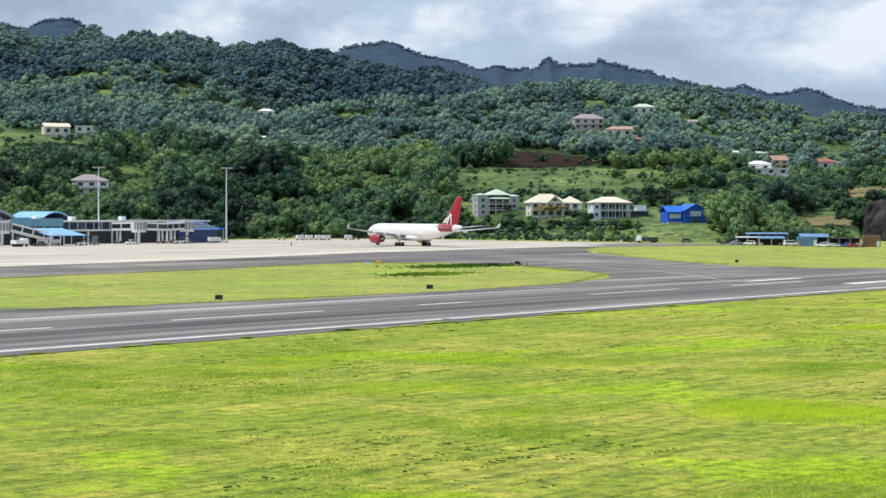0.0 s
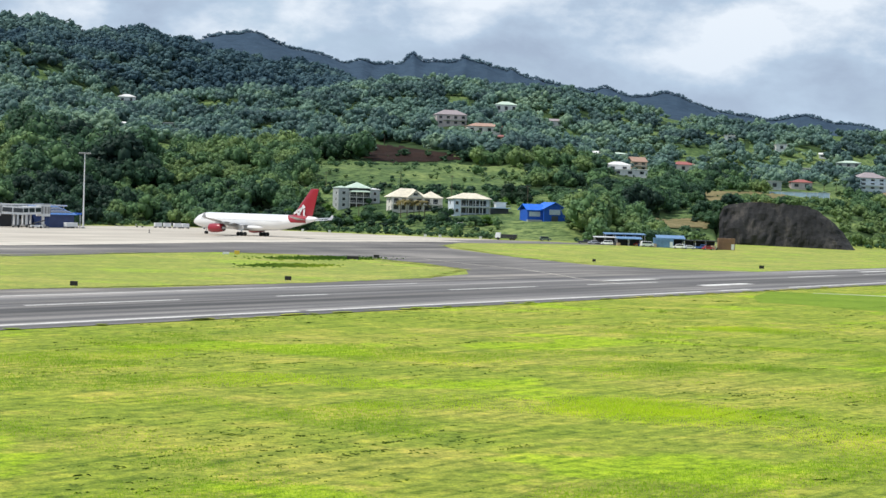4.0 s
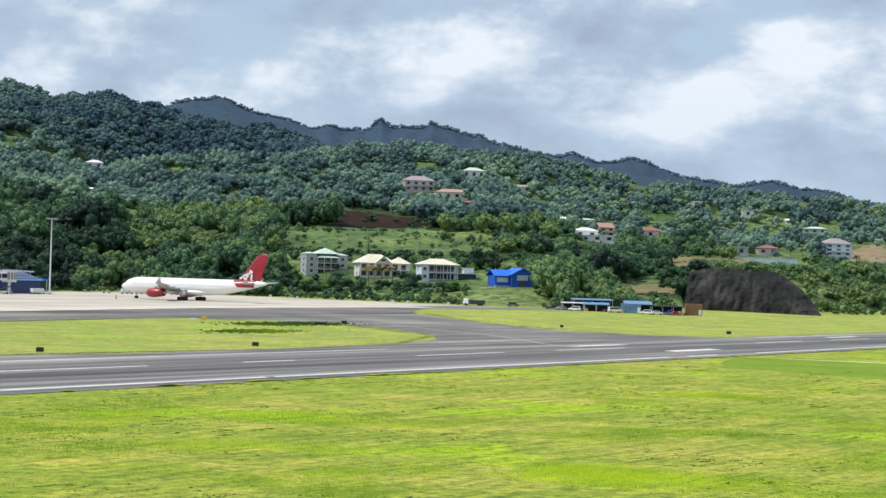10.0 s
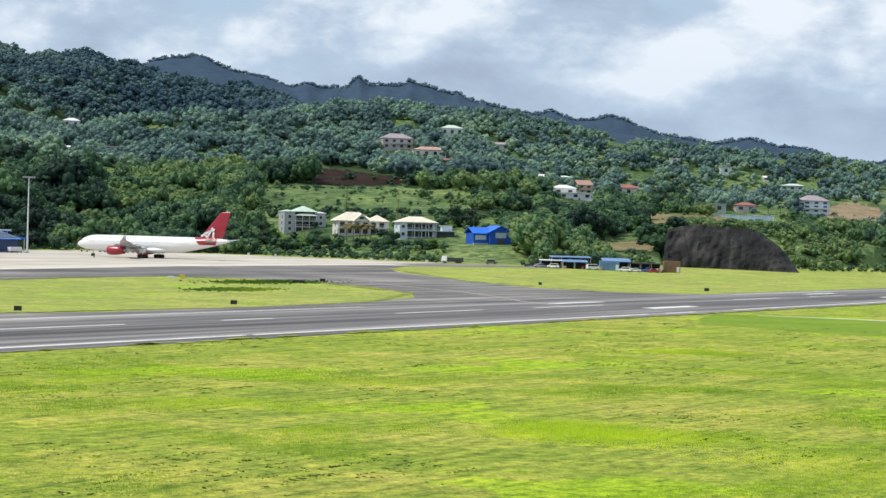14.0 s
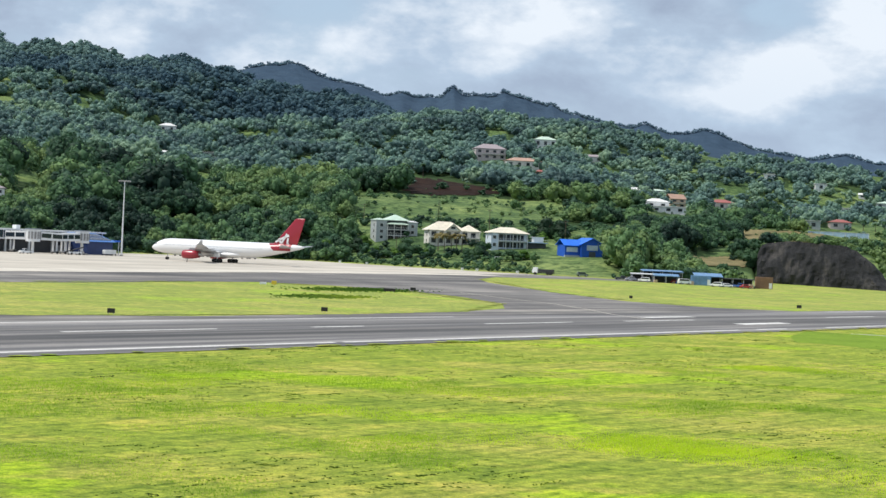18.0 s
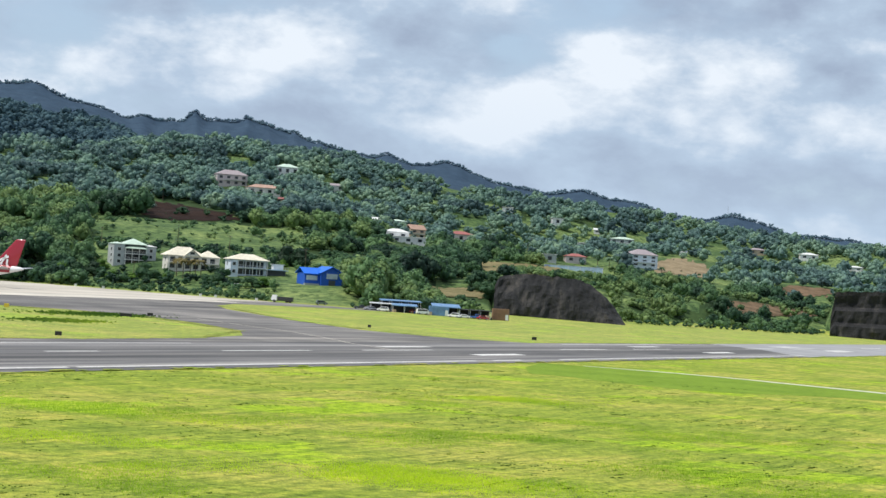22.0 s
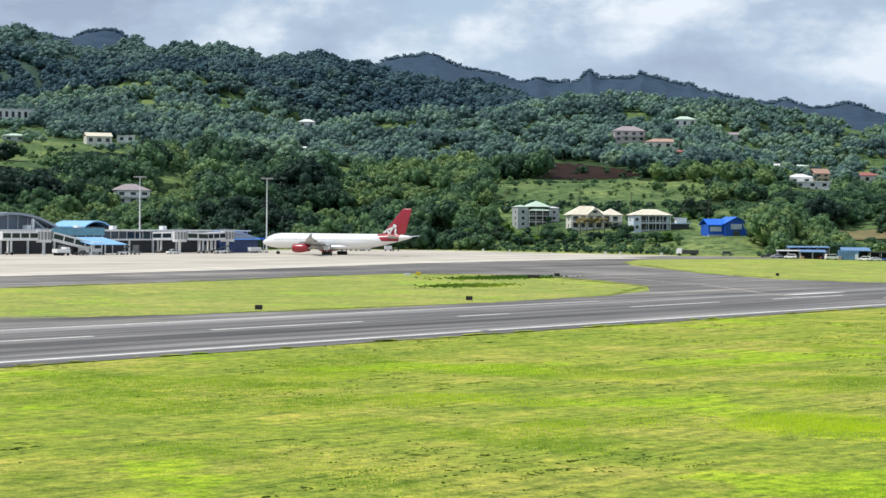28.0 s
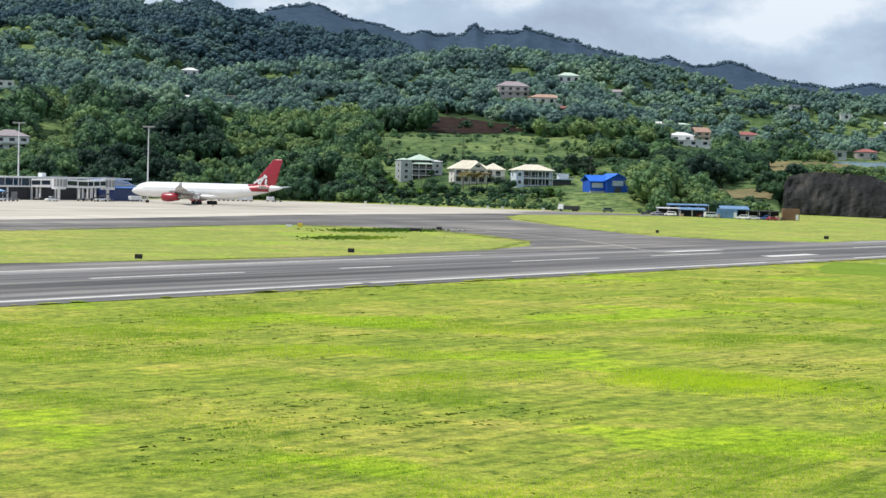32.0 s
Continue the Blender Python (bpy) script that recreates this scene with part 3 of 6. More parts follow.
def lead_line():
    """The curved taxi line from the runway to the apron."""
    bm = bmesh.new()
    pts = [(340, 1.0), (365, 24), (385, 42), (399, 58), (409, 80), (418, 98)]
    v = []
    for i, (s, n) in enumerate(pts):
        p, q = pts[max(0, i - 1)], pts[min(len(pts) - 1, i + 1)]
        d = Vector((q[0] - p[0], q[1] - p[1])).normalized() * 0.25
        v.append([bm.verts.new((*field(s - d.y * e, n + d.x * e), (apron_height(n) + 0.08) if n > 24 else runway_top(n) + 0.03)) for e in (1, -1)])
    for a, b in zip(v, v[1:]):
        bm.faces.new((a[0], b[0], b[1], a[1]))
    bmesh.ops.recalc_face_normals(bm, faces=bm.faces)
    part("lead_line", bm, M_SLAB, taxiway, "faded taxi line")


lead_line()
DITCH = [(349, -28), (351, -38), (353.6, -54.4), (352, -66), (347.7, -80.4), (342, -97), (336, -112), (308, -116), (315, -103), (312, -97), (305, -90), (296, -84), (292, -76), (297, -64), (301, -53), (300, -46), (322, -36)]
paved("long_grass_patch", [(u + 3 * noise.noise((u * 0.2, w * 0.2, 1.0)), w) for u, w in DITCH], M_DARKGRASS, lambda n: 0.02, "strip of darker uncut grass beside the runway", category="grass", step=6.0)


def kerb():
    """A low pale kerb across the grass."""
    bm = bmesh.new()
    pts = [(350.5, -36), (351.5, -38.5), (354, -54.4), (352.5, -66), (348.2, -80.4), (342.5, -97), (337, -110)]
    rows = [[bm.verts.new((*field(u + e, w), z)) for e, z in ((-0.12, -0.1), (-0.1, h * 0.7), (0.1, h * 0.7), (0.12, -0.1))] for (u, w), h in zip(pts, (0.08, 0.12, 0.16, 0.18, 0.22, 0.28, 0.3))]
    for a, b in zip(rows, rows[1:]):
        for k in range(3):
            bm.faces.new((a[k], b[k], b[k + 1], a[k + 1]))
    for r in (rows[0], rows[-1][::-1]):
        bm.faces.new(r)
    bmesh.ops.recalc_face_normals(bm, faces=bm.faces)
    tagged(part("kerb", bm, M_LINE), "low whitewashed kerb across the grass", "kerb", kind="structure")


kerb()


def draped(name, a0, a1, c0, c1, material, label, seed, lift=0.35, lean=0.0):
    """A bare patch lying on the slope between two bearings and two climbs, with a ragged outline."""
    bm = bmesh.new()
    na, nc = 36, 16
    grid = {}
    for i in range(na + 1):
        for j in range(nc + 1):
            u, v = i / na * 2 - 1, j / nc * 2 - 1
            if abs(u) ** 2.6 + abs(v) ** 2.6 < 1 + 0.9 * noise.noise((u * 2.2 + seed, v * 2.2, seed)) + 0.5 * noise.noise((u * 6 + seed, v * 5, seed)):
                a, c = a0 + (a1 - a0) * i / na, c0 + lean * 0.35 * i / na + (c1 - c0 - lean * i / na) * j / nc
                d = at_climb(a, c)
                x, y = d * math.sin(radians(a)), d * math.cos(radians(a))
                grid[i, j] = bm.verts.new((x, y, land(x, y) + lift))
    for i, j in list(grid):
        k = [(i, j), (i + 1, j), (i + 1, j + 1), (i, j + 1)]
        if all(q in grid for q in k):
            bm.faces.new([grid[q] for q in k])
    bmesh.ops.recalc_face_normals(bm, faces=bm.faces)
    return tagged(part(name, bm, material), label, "soil", kind="structure")


draped("earth_cut", -3.2, -0.1, 1.22, 1.95, M_SHADESOIL, "brown bank of freshly cut earth, its shade in the colour", 1.0, 0.35, 0.6)
draped("dry_field", 12.0, 13.7, 0.6, 1.2, M_TANSOIL, "dry tan field on the hillside", 3.0)
draped("red_slope", 14.0, 17.1, -0.42, 0.14, M_REDSOIL, "eroded reddish earth slope", 4.0, 0.35, 0.42)
draped("dry_bank", 5.0, 7.3, -0.42, -0.12, M_DRYGRASS, "dry brownish bank behind the sheds", 7.0)
draped("bare_slope", 15.5, 17.4, 0.3, 0.62, M_REDSOIL, "bare reddish earth below the houses", 5.0)
draped("bare_top", 6.7, 9.6, 0.4, 0.74, M_DRYGRASS, "dry trampled ground above the rock face", 6.0)


def rock_face(a0, a1, d, ca, ct, label, steps=0):
    bm = bmesh.new()
    na, nz = 70, 12
    cols = []
    for i in range(na + 1):
        a = a0 + (a1 - a0) * i / na
        x, y = d * math.sin(radians(a)), d * math.cos(radians(a))
        z0 = land(x, y) - 0.5
        z1 = max(z0 + 0.6, 14.28 + (d + 12) * math.tan(radians(knots(ca, ct, a))) + 0.6)
        col = []
        for j in range(nz + 1):
            t = j / nz
            lean = math.floor(min(t, 0.99) * steps) / steps if steps else t ** 1.5
            q = d - 2 + 9.5 * lean + 2.0 * noise.noise((a * 2.2, t * 2.5, 4.0)) + 1.2 * noise.noise((a * 7, t * 6, 8.0))
            col.append(bm.verts.new((q * math.sin(radians(a)), q * math.cos(radians(a)), z0 + (z1 - z0) * t + (0.8 * noise.noise((a * 6, 0, 2.0)) if j == nz else 0))))
        q = d + 16
        col.append(bm.verts.new((q * math.sin(radians(a)), q * math.cos(radians(a)), z1 - 0.6)))
        cols.append(col)
    for p, q in zip(cols, cols[1:]):
        for j in range(nz + 1):
            bm.faces.new((p[j], q[j], q[j + 1], p[j + 1]))
    bmesh.ops.recalc_face_normals(bm, faces=bm.faces)
    return tagged(part("rock_face", bm, M_ROCK), label, "cliff", kind="structure")


rock_face(*CLIFFS[0], "steep dark quarried rock face beside the runway")
rock_face(*CLIFFS[1], "stepped dark rock cutting on the hillside", 3)


# ---- the aircraft ----
def wing_solid(stations, y_sign=1, n=10):
    """An aerofoil skin through stations (x of leading edge, y, z, chord, thickness)."""
    bm = bmesh.new()
    loops = []
    for xle, y, z, chord, thick in stations:
        lp = []
        for k in range(2 * n):
            u = k / n
            c = (1 - math.cos(math.pi * (u if u <= 1 else 2 - u))) / 2
            h = thick * (2.6 * math.sqrt(max(c, 0)) * (1 - c) * 0.62 + 0.05 * (1 - c))
            lp.append(bm.verts.new((xle - c * chord, y * y_sign, z + (h if u <= 1 else -h * 0.75))))
        loops.append(lp)
    m = 2 * n
    for a, b in zip(loops, loops[1:]):
        for k in range(m):
            bm.faces.new((a[k], a[(k + 1) % m], b[(k + 1) % m], b[k]))
    bm.faces.new(loops[0])
    bm.faces.new(loops[-1])
    bmesh.ops.recalc_face_normals(bm, faces=bm.faces)
    return bm


def make_aircraft():
    a = empty("aircraft", pose(0, 0, 0))
    tagged(a, "white wide-body jet airliner with red tail and engines taxiing", "aircraft")
    R, Z = 2.82, 4.95
    body = [(32.0, 0, Z - 0.75, 0.05, 0.05), (31.8, 0, Z - 0.72, 0.45, 0.42), (31.2, 0, Z - 0.62, 0.95, 0.9), (30.0, 0, Z - 0.42, 1.55, 1.5), (28.5, 0, Z - 0.22, 2.08, 2.08), (26.5, 0, Z - 0.06, 2.5, 2.55),
            (24.0, 0, Z, 2.76, 2.79), (22.0, 0, Z, R, R), (0, 0, Z, R, R), (-8, 0, Z, R, R), (-13, 0, Z + 0.12, 2.74, 2.7), (-18, 0, Z + 0.55, 2.35, 2.27), (-23, 0, Z + 1.05, 1.75, 1.72),
            (-27.5, 0, Z + 1.5, 1.08, 1.12), (-30.5, 0, Z + 1.72, 0.55, 0.6), (-31.7, 0, Z + 1.8, 0.22, 0.25)]
    body = [(x - 1.2 * smooth01((x - 18) / 8), *q) for x, *q in body]
    fuselage = part("fuselage", rings(body, 36), M_PLANE, a, "white fuselage", True)
    # red rear body panel wrapped round the tail cone, just proud of the skin
    red = []
    for x, y, z, ry, rz in body:
        if -28.0 <= x <= -17.5:
            red.append((x, y, z, ry + 0.03, rz + 0.03))
    bm = rings(red, 36, False)
    bmesh.ops.bisect_plane(bm, geom=bm.verts[:] + bm.edges[:] + bm.faces[:], plane_co=(-19.5, 0, Z + 1.4), plane_no=(0.72, 0, -0.7), clear_outer=True)
    bmesh.ops.bisect_plane(bm, geom=bm.verts[:] + bm.edges[:] + bm.faces[:], plane_co=(-26.6, 0, Z), plane_no=(-0.97, 0, -0.25), clear_outer=True)
    bmesh.ops.bisect_plane(bm, geom=bm.verts[:] + bm.edges[:] + bm.faces[:], plane_co=(-22, 0, Z + 0.25), plane_no=(0, 0, -1), clear_outer=True)
    part("tail_band", bm, M_RED, a, "red painted rear fuselage", True)
    # belly fairing
    part("belly_fairing", rings([(13.5, 0, 3.3, 0.3, 0.2), (11, 0, 3.1, 2.2, 0.9), (6, 0, 2.95, 3.1, 1.15), (-3, 0, 2.95, 3.1, 1.15), (-7, 0, 3.1, 2.3, 0.9), (-10, 0, 3.4, 0.4, 0.25)], 24), M_PLANE, a, "", True)
    for s in (1, -1):
        w = wing_solid([(11.5, 1.5, 3.5, 11.5, 0.85), (7.4, 9.0, 4.35, 7.6, 0.55), (-0.4, 20.5, 5.35, 4.6, 0.32), (-6.2, 29.2, 6.2, 2.7, 0.16), (-6.7, 29.8, 6.3, 2.4, 0.12)], s)
        wing = part("wing", w, M_GREYWING, a, "grey swept wing", True)
        part("winglet", wing_solid([(-6.6, 29.7, 6.28, 2.4, 0.14), (-7.4, 30.0, 6.9, 1.6, 0.10), (-8.2, 30.2, 7.8, 0.9, 0.06)], s, 6), M_GREYWING, wing, "grey upturned winglet", True)
        for y, x, z in ((6.6, 0.2, 3.75), (12.6, -0.4, 4.3), (18.4, -3.4, 4.85)):
            part("flap_fairing", rings([(x + 2.6, s * y, z + 0.15, 0.05, 0.05), (x + 1.2, s * y, z, 0.3, 0.36), (x - 1.5, s * y, z - 0.1, 0.3, 0.36), (x - 3.4, s * y, z + 0.05, 0.06, 0.08)], 10), M_GREYWING, wing, "", True)
        y = s * 9.4
        eng = part("engine", rings([(11.30, y, 2.45, 1.32, 1.32), (11.45, y, 2.45, 1.45, 1.45), (11.00, y, 2.45, 1.56, 1.56), (9.50, y, 2.45, 1.62, 1.62), (7.50, y, 2.5, 1.52, 1.52), (4.90, y, 2.6, 1.2, 1.2), (4.80, y, 2.6, 1.0, 1.0)], 28, False), M_RED, a, "red engine nacelle", True)
        part("intake_fan", rings([(10.60, y, 2.45, 1.33, 1.33), (10.75, y, 2.45, 0.3, 0.3)], 24), M_DARK, eng)
        part("exhaust_cone", rings([(6.20, y, 2.6, 0.95, 0.95), (4.60, y, 2.62, 0.62, 0.62), (3.60, y, 2.64, 0.12, 0.12)], 18), M_METAL, eng, "bare metal exhaust", True)
        part("pylon", wing_solid([(9.60, y, 3.75, 6.4, 0.25), (9.0, y, 4.65, 4.6, 0.25)], 1, 6), M_GREYWING, eng)
        part("tailplane", wing_solid([(-22.0, 0.8, Z + 1.25, 5.4, 0.34), (-27.9, 9.7, Z + 2.25, 2.3, 0.14)], s, 8), M_GREYWING, a, "light grey tailplane", True)
        # main gear: leg, bogie beam, four wheels
        gear = part("main_gear", rod(rod(bmesh.new(), (0.1, s * 5.3, 4.0), (0, s * 5.34, 0.75), 0.22), (1.15, s * 5.34, 0.68), (-1.15, s * 5.34, 0.68), 0.16), M_METAL, a, "grey undercarriage leg")
        for x in (0.99, -0.99):
            for dy in (0.7, -0.7):
                part("wheel", rod(bmesh.new(), (x, s * 5.34 + dy - 0.23, 0.7), (x, s * 5.34 + dy + 0.23, 0.7), 0.7, n=20), M_RUBBER, gear)
        part("gear_door", boxed(-1.3, 1.3, s * 5.75 - 0.04, s * 5.75 + 0.04, 1.9, 3.3), M_PLANE, gear)
    ng = part("nose_gear", rod(bmesh.new(), (24.0, 0, 2.4), (24.2, 0, 0.55), 0.15), M_METAL, a, "grey nose undercarriage leg")
    for dy in (0.33, -0.33):
        part("wheel", rod(bmesh.new(), (24.2, dy - 0.16, 0.53), (24.2, dy + 0.16, 0.53), 0.53, n=18), M_RUBBER, ng)
    # fin
    st = [(-17.2, Z + 1.7, 11.3, 0.42), (-20.4, Z + 3.4, 8.9, 0.40), (-27.8, 16.5, 3.9, 0.17), (-28.5, 16.8, 2.9, 0.10)]
    w = wing_solid([(x, z, 0, c, t) for x, z, c, t in st], 1, 8)
    for v in w.verts:
        v.co = (v.co.x, v.co.z, v.co.y)
    bmesh.ops.recalc_face_normals(w, faces=w.faces)
    fin = part("fin", w, M_RED, a, "red tail fin with a white curl", True)
    for s in (1, -1):
        # plain white curl strokes on the fin
        for pts in (((-20.6, 8.3), (-23.6, 9.9), (-25.6, 10.6)), ((-24.9, 11.1), (-23.4, 8.8), (-22.6, 7.2)), ((-25.4, 9.6), (-25.2, 8.0), (-26.2, 7.0)), ((-21.9, 9.4), (-22.9, 7.4), (-24.4, 7.3))):
            bm = bmesh.new()
            for (x0, z0), (x1, z1) in zip(pts, pts[1:]):
                d = Vector((x1 - x0, 0, z1 - z0)).normalized()
                o = Vector((-d.z, 0, d.x)) * 0.36
                p, q = Vector((x0, 0.43 * s, z0)) - d * 0.2, Vector((x1, 0.43 * s, z1)) + d * 0.2
                bm.faces.new([bm.verts.new(v) for v in (p - o, q - o, q + o, p + o)])
            part("curl_stroke", bm, M_PLANE, fin, "white painted stroke")
        part("cockpit_window", rings([(28.7, s * 0.75, Z + 0.55, 0.62, 0.2), (28.0, s * 1.15, Z + 0.82, 0.62, 0.2)], 8), M_DARK, fuselage)
        # cabin windows: a thin row of small dark panes
        bm = bmesh.new()
        for k in range(74):
            x = 24.0 - k * 0.56
            bm.faces.new([bm.verts.new((x + dx, s * (math.sqrt(R * R - (0.55 + dz) ** 2) + 0.012), Z + 0.55 + dz)) for dx, dz in ((0.11, -0.16), (-0.11, -0.16), (-0.11, 0.16), (0.11, 0.16))])
        ob = part("cabin_windows", bm, M_GREYWING, fuselage, "row of small dark cabin windows")
        ob["kind"] = "stuff"
    return a


aircraft = make_aircraft()


# ---- houses ----
def spot(bearing, dist):
    return dist * math.sin(radians(bearing)), dist * math.cos(radians(bearing))


def hip_roof(x0, x1, y0, y1, z, rise, over=0.6, ridge=None):
    bm = bmesh.new()
    x0, x1, y0, y1 = x0 - over, x1 + over, y0 - over, y1 + over
    cy, h = (y0 + y1) / 2, (y1 - y0) / 2
    ins = min(h, (x1 - x0) / 2 - 0.15) if ridge is None else (x1 - x0 - ridge) / 2
    lo = [bm.verts.new(p) for p in ((x0, y0, z), (x1, y0, z), (x1, y1, z), (x0, y1, z))]
    b2 = [bm.verts.new((v.co.x, v.co.y, z - 0.2)) for v in lo]
    r = [bm.verts.new((x0 + ins, cy, z + rise)), bm.verts.new((x1 - ins, cy, z + rise))]
    bm.faces.new((lo[0], lo[1], r[1], r[0]))
    bm.faces.new((lo[2], lo[3], r[0], r[1]))
    bm.faces.new((lo[1], lo[2], r[1]))
    bm.faces.new((lo[3], lo[0], r[0]))
    for k in range(4):
        bm.faces.new((lo[k], b2[k], b2[(k + 1) % 4], lo[(k + 1) % 4]))
    bm.faces.new(b2[::-1])
    bmesh.ops.recalc_face_normals(bm, faces=bm.faces)
    return bm


def gable_roof(x0, x1, y0, y1, z, rise, over=0.5, along="x"):
    """A pitched roof slab with its ridge along x or y."""
    bm = bmesh.new()
    if along == "y":
        x0, x1, y0, y1 = y0, y1, x0, x1
    c, h = (y0 + y1) / 2, (y1 - y0) / 2
    drop = rise * over / h
    pr = [(c - h - over, z - drop), (c, z + rise), (c + h + over, z - drop), (c + h + over, z - drop - 0.2), (c, z + rise - 0.2), (c - h - over, z - drop - 0.2)]
    a = [bm.verts.new((x0 - over, *p)) for p in pr]
    b = [bm.verts.new((x1 + over, *p)) for p in pr]
    for k in range(6):
        bm.faces.new((a[k], a[(k + 1) % 6], b[(k + 1) % 6], b[k]))
    for l in (a, b):
        bm.faces.new((l[0], l[1], l[4], l[5]))
        bm.faces.new((l[1], l[2], l[3], l[4]))
    if along == "y":
        for v in bm.verts:
            v.co = (v.co.y, v.co.x, v.co.z)
    bmesh.ops.recalc_face_normals(bm, faces=bm.faces)
    return bm


def gable_end(x0, x1, y, z, rise, t=0.3):
    """The triangle of wall under a gable that faces -y."""
    bm = bmesh.new()
    c = (x0 + x1) / 2
    f = [bm.verts.new(p) for p in ((x0, y, z), (x1, y, z), (c, y, z + rise))]
    g = [bm.verts.new((v.co.x, v.co.y + t, v.co.z)) for v in f]
    bm.faces.new(f)
    bm.faces.new(g[::-1])
    for k in range(3):
        bm.faces.new((f[k], g[k], g[(k + 1) % 3], f[(k + 1) % 3]))
    bmesh.ops.recalc_face_normals(bm, faces=bm.faces)
    return bm


# one white plaster has the bluish shade of skylight in its colour
PAINT = {k: painted("plaster_" + k, c) for k, c in dict(white=(0.78, 0.78, 0.76), cream=(0.74, 0.71, 0.65), grey=(0.42, 0.45, 0.45), skyshade_white=(0.66, 0.74, 0.82), blue=(0.012, 0.10, 0.52), pink=(0.58, 0.5, 0.5),
                                                        tan=(0.55, 0.42, 0.3), rust=(0.26, 0.145, 0.085), paleblue=(0.45, 0.6, 0.75), dark=(0.08, 0.09, 0.1)).items()}
ROOF = {k: painted("roof_" + k, c, 0.5) for k, c in dict(cream=(0.78, 0.71, 0.56), blue=(0.012, 0.16, 0.78), red=(0.36, 0.11, 0.09), green=(0.55, 0.68, 0.56), grey=(0.55, 0.56, 0.57), pink=(0.37, 0.31, 0.32),
                                                         white=(0.78, 0.78, 0.76), orange=(0.48, 0.3, 0.22), sky=(0.22, 0.5, 0.85)).items()}


def opening(parent, x, y, z, w, h, face, frame_paint="white", depth=0.06):
    """A window: four-sided frame part with its dark pane. face: f looks to -y, r to +x, l to -x."""
    b = 0.1
    bm, pn = bmesh.new(), bmesh.new()
    if face == "f":
        for x0, x1, z0, z1 in ((x - w / 2 - b, x + w / 2 + b, z - b, z), (x - w / 2 - b, x + w / 2 + b, z + h, z + h + b), (x - w / 2 - b, x - w / 2, z, z + h), (x + w / 2, x + w / 2 + b, z, z + h)):
            box(bm, x0, x1, y - depth, y + 0.03, z0, z1)
        box(pn, x - w / 2, x + w / 2, y - depth / 2, y + 0.02, z, z + h)
    else:
        s = 1 if face == "r" else -1
        xa, xb = sorted((x - s * 0.03, x + s * depth))
        for y0, y1, z0, z1 in ((y - w / 2 - b, y + w / 2 + b, z - b, z), (y - w / 2 - b, y + w / 2 + b, z + h, z + h + b), (y - w / 2 - b, y - w / 2, z, z + h), (y + w / 2, y + w / 2 + b, z, z + h)):
            box(bm, xa, xb, y0, y1, z0, z1)
        box(pn, *sorted((x - s * 0.02, x + s * depth / 2)), y - w / 2, y + w / 2, z, z + h)
    bmesh.ops.remove_doubles(bm, verts=bm.verts, dist=0.001)
    f = part("window", bm, PAINT[frame_paint], parent)
    part("pane", pn, M_DARK, f)
    return f


def house_base(bearing, climb, turn, label, name="house", group=""):
    d = at_climb(bearing, climb)
    x, y = spot(bearing, d)
    e = empty(name, pose(x, y, land(x, y), 0, 0, -bearing + turn))
    tagged(e, label, "house", group)
    return e, d


def simple_house(bearing, climb, wpx, hpx, wall, roof, label, turn=0, kind="hip", storeys=1, depth=0.7):
    """A hillside house: its width and height are given in thousandths of its distance."""
    e, d = house_base(bearing, climb, turn, label, group="houses on the hills")
    k = d / 3400
    w, t = max(6.0, wpx * k), max(3.8, hpx * k * 0.9)
    dp = min(14.0, max(6.0, w * depth))
    h = t * (0.68 if kind != "flat" else 0.92)
    part("wall", boxed(-w / 2, w / 2, -dp / 2, dp / 2, -5, h), PAINT[wall], e)
    if kind == "hip":
        part("roof", hip_roof(-w / 2, w / 2, -dp / 2, dp / 2, h + 0.2, t - h), ROOF[roof], e)
    elif kind == "gable":
        part("roof", gable_roof(-w / 2, w / 2, -dp / 2, dp / 2, h + 0.25, t - h), ROOF[roof], e)
    else:
        part("roof", boxed(-w / 2 - 0.5, w / 2 + 0.5, -dp / 2 - 0.5, dp / 2 + 0.5, h, h + 0.35, 0.05), ROOF[roof], e)
    for fl in range(storeys):
        z0 = h * fl / storeys + h / storeys * 0.32
        n = max(1, int(w / 5.5))
        for i in range(n):
            opening(e, -w / 2 + (i + 0.5) * w / n, -dp / 2, z0 - 0.2, 2.6, h / storeys * 0.5, "f", wall)
        for sx in (-1, 1):
            opening(e, sx * w / 2, 0, z0, 1.4, h / storeys * 0.45, "r" if sx > 0 else "l")
    if storeys > 1:
        z = h / storeys
        part("balcony", boxed(-w * 0.3, w * 0.42, -dp / 2 - 1.4, -dp / 2 + 0.02, z - 0.25, z, 0.02), PAINT["white"], e)
        part("balcony_rail", boxed(-w * 0.3, w * 0.42, -dp / 2 - 1.4, -dp / 2 - 1.3, z + 0.05, z + 0.95, 0.02), PAINT[wall], e)
    return e


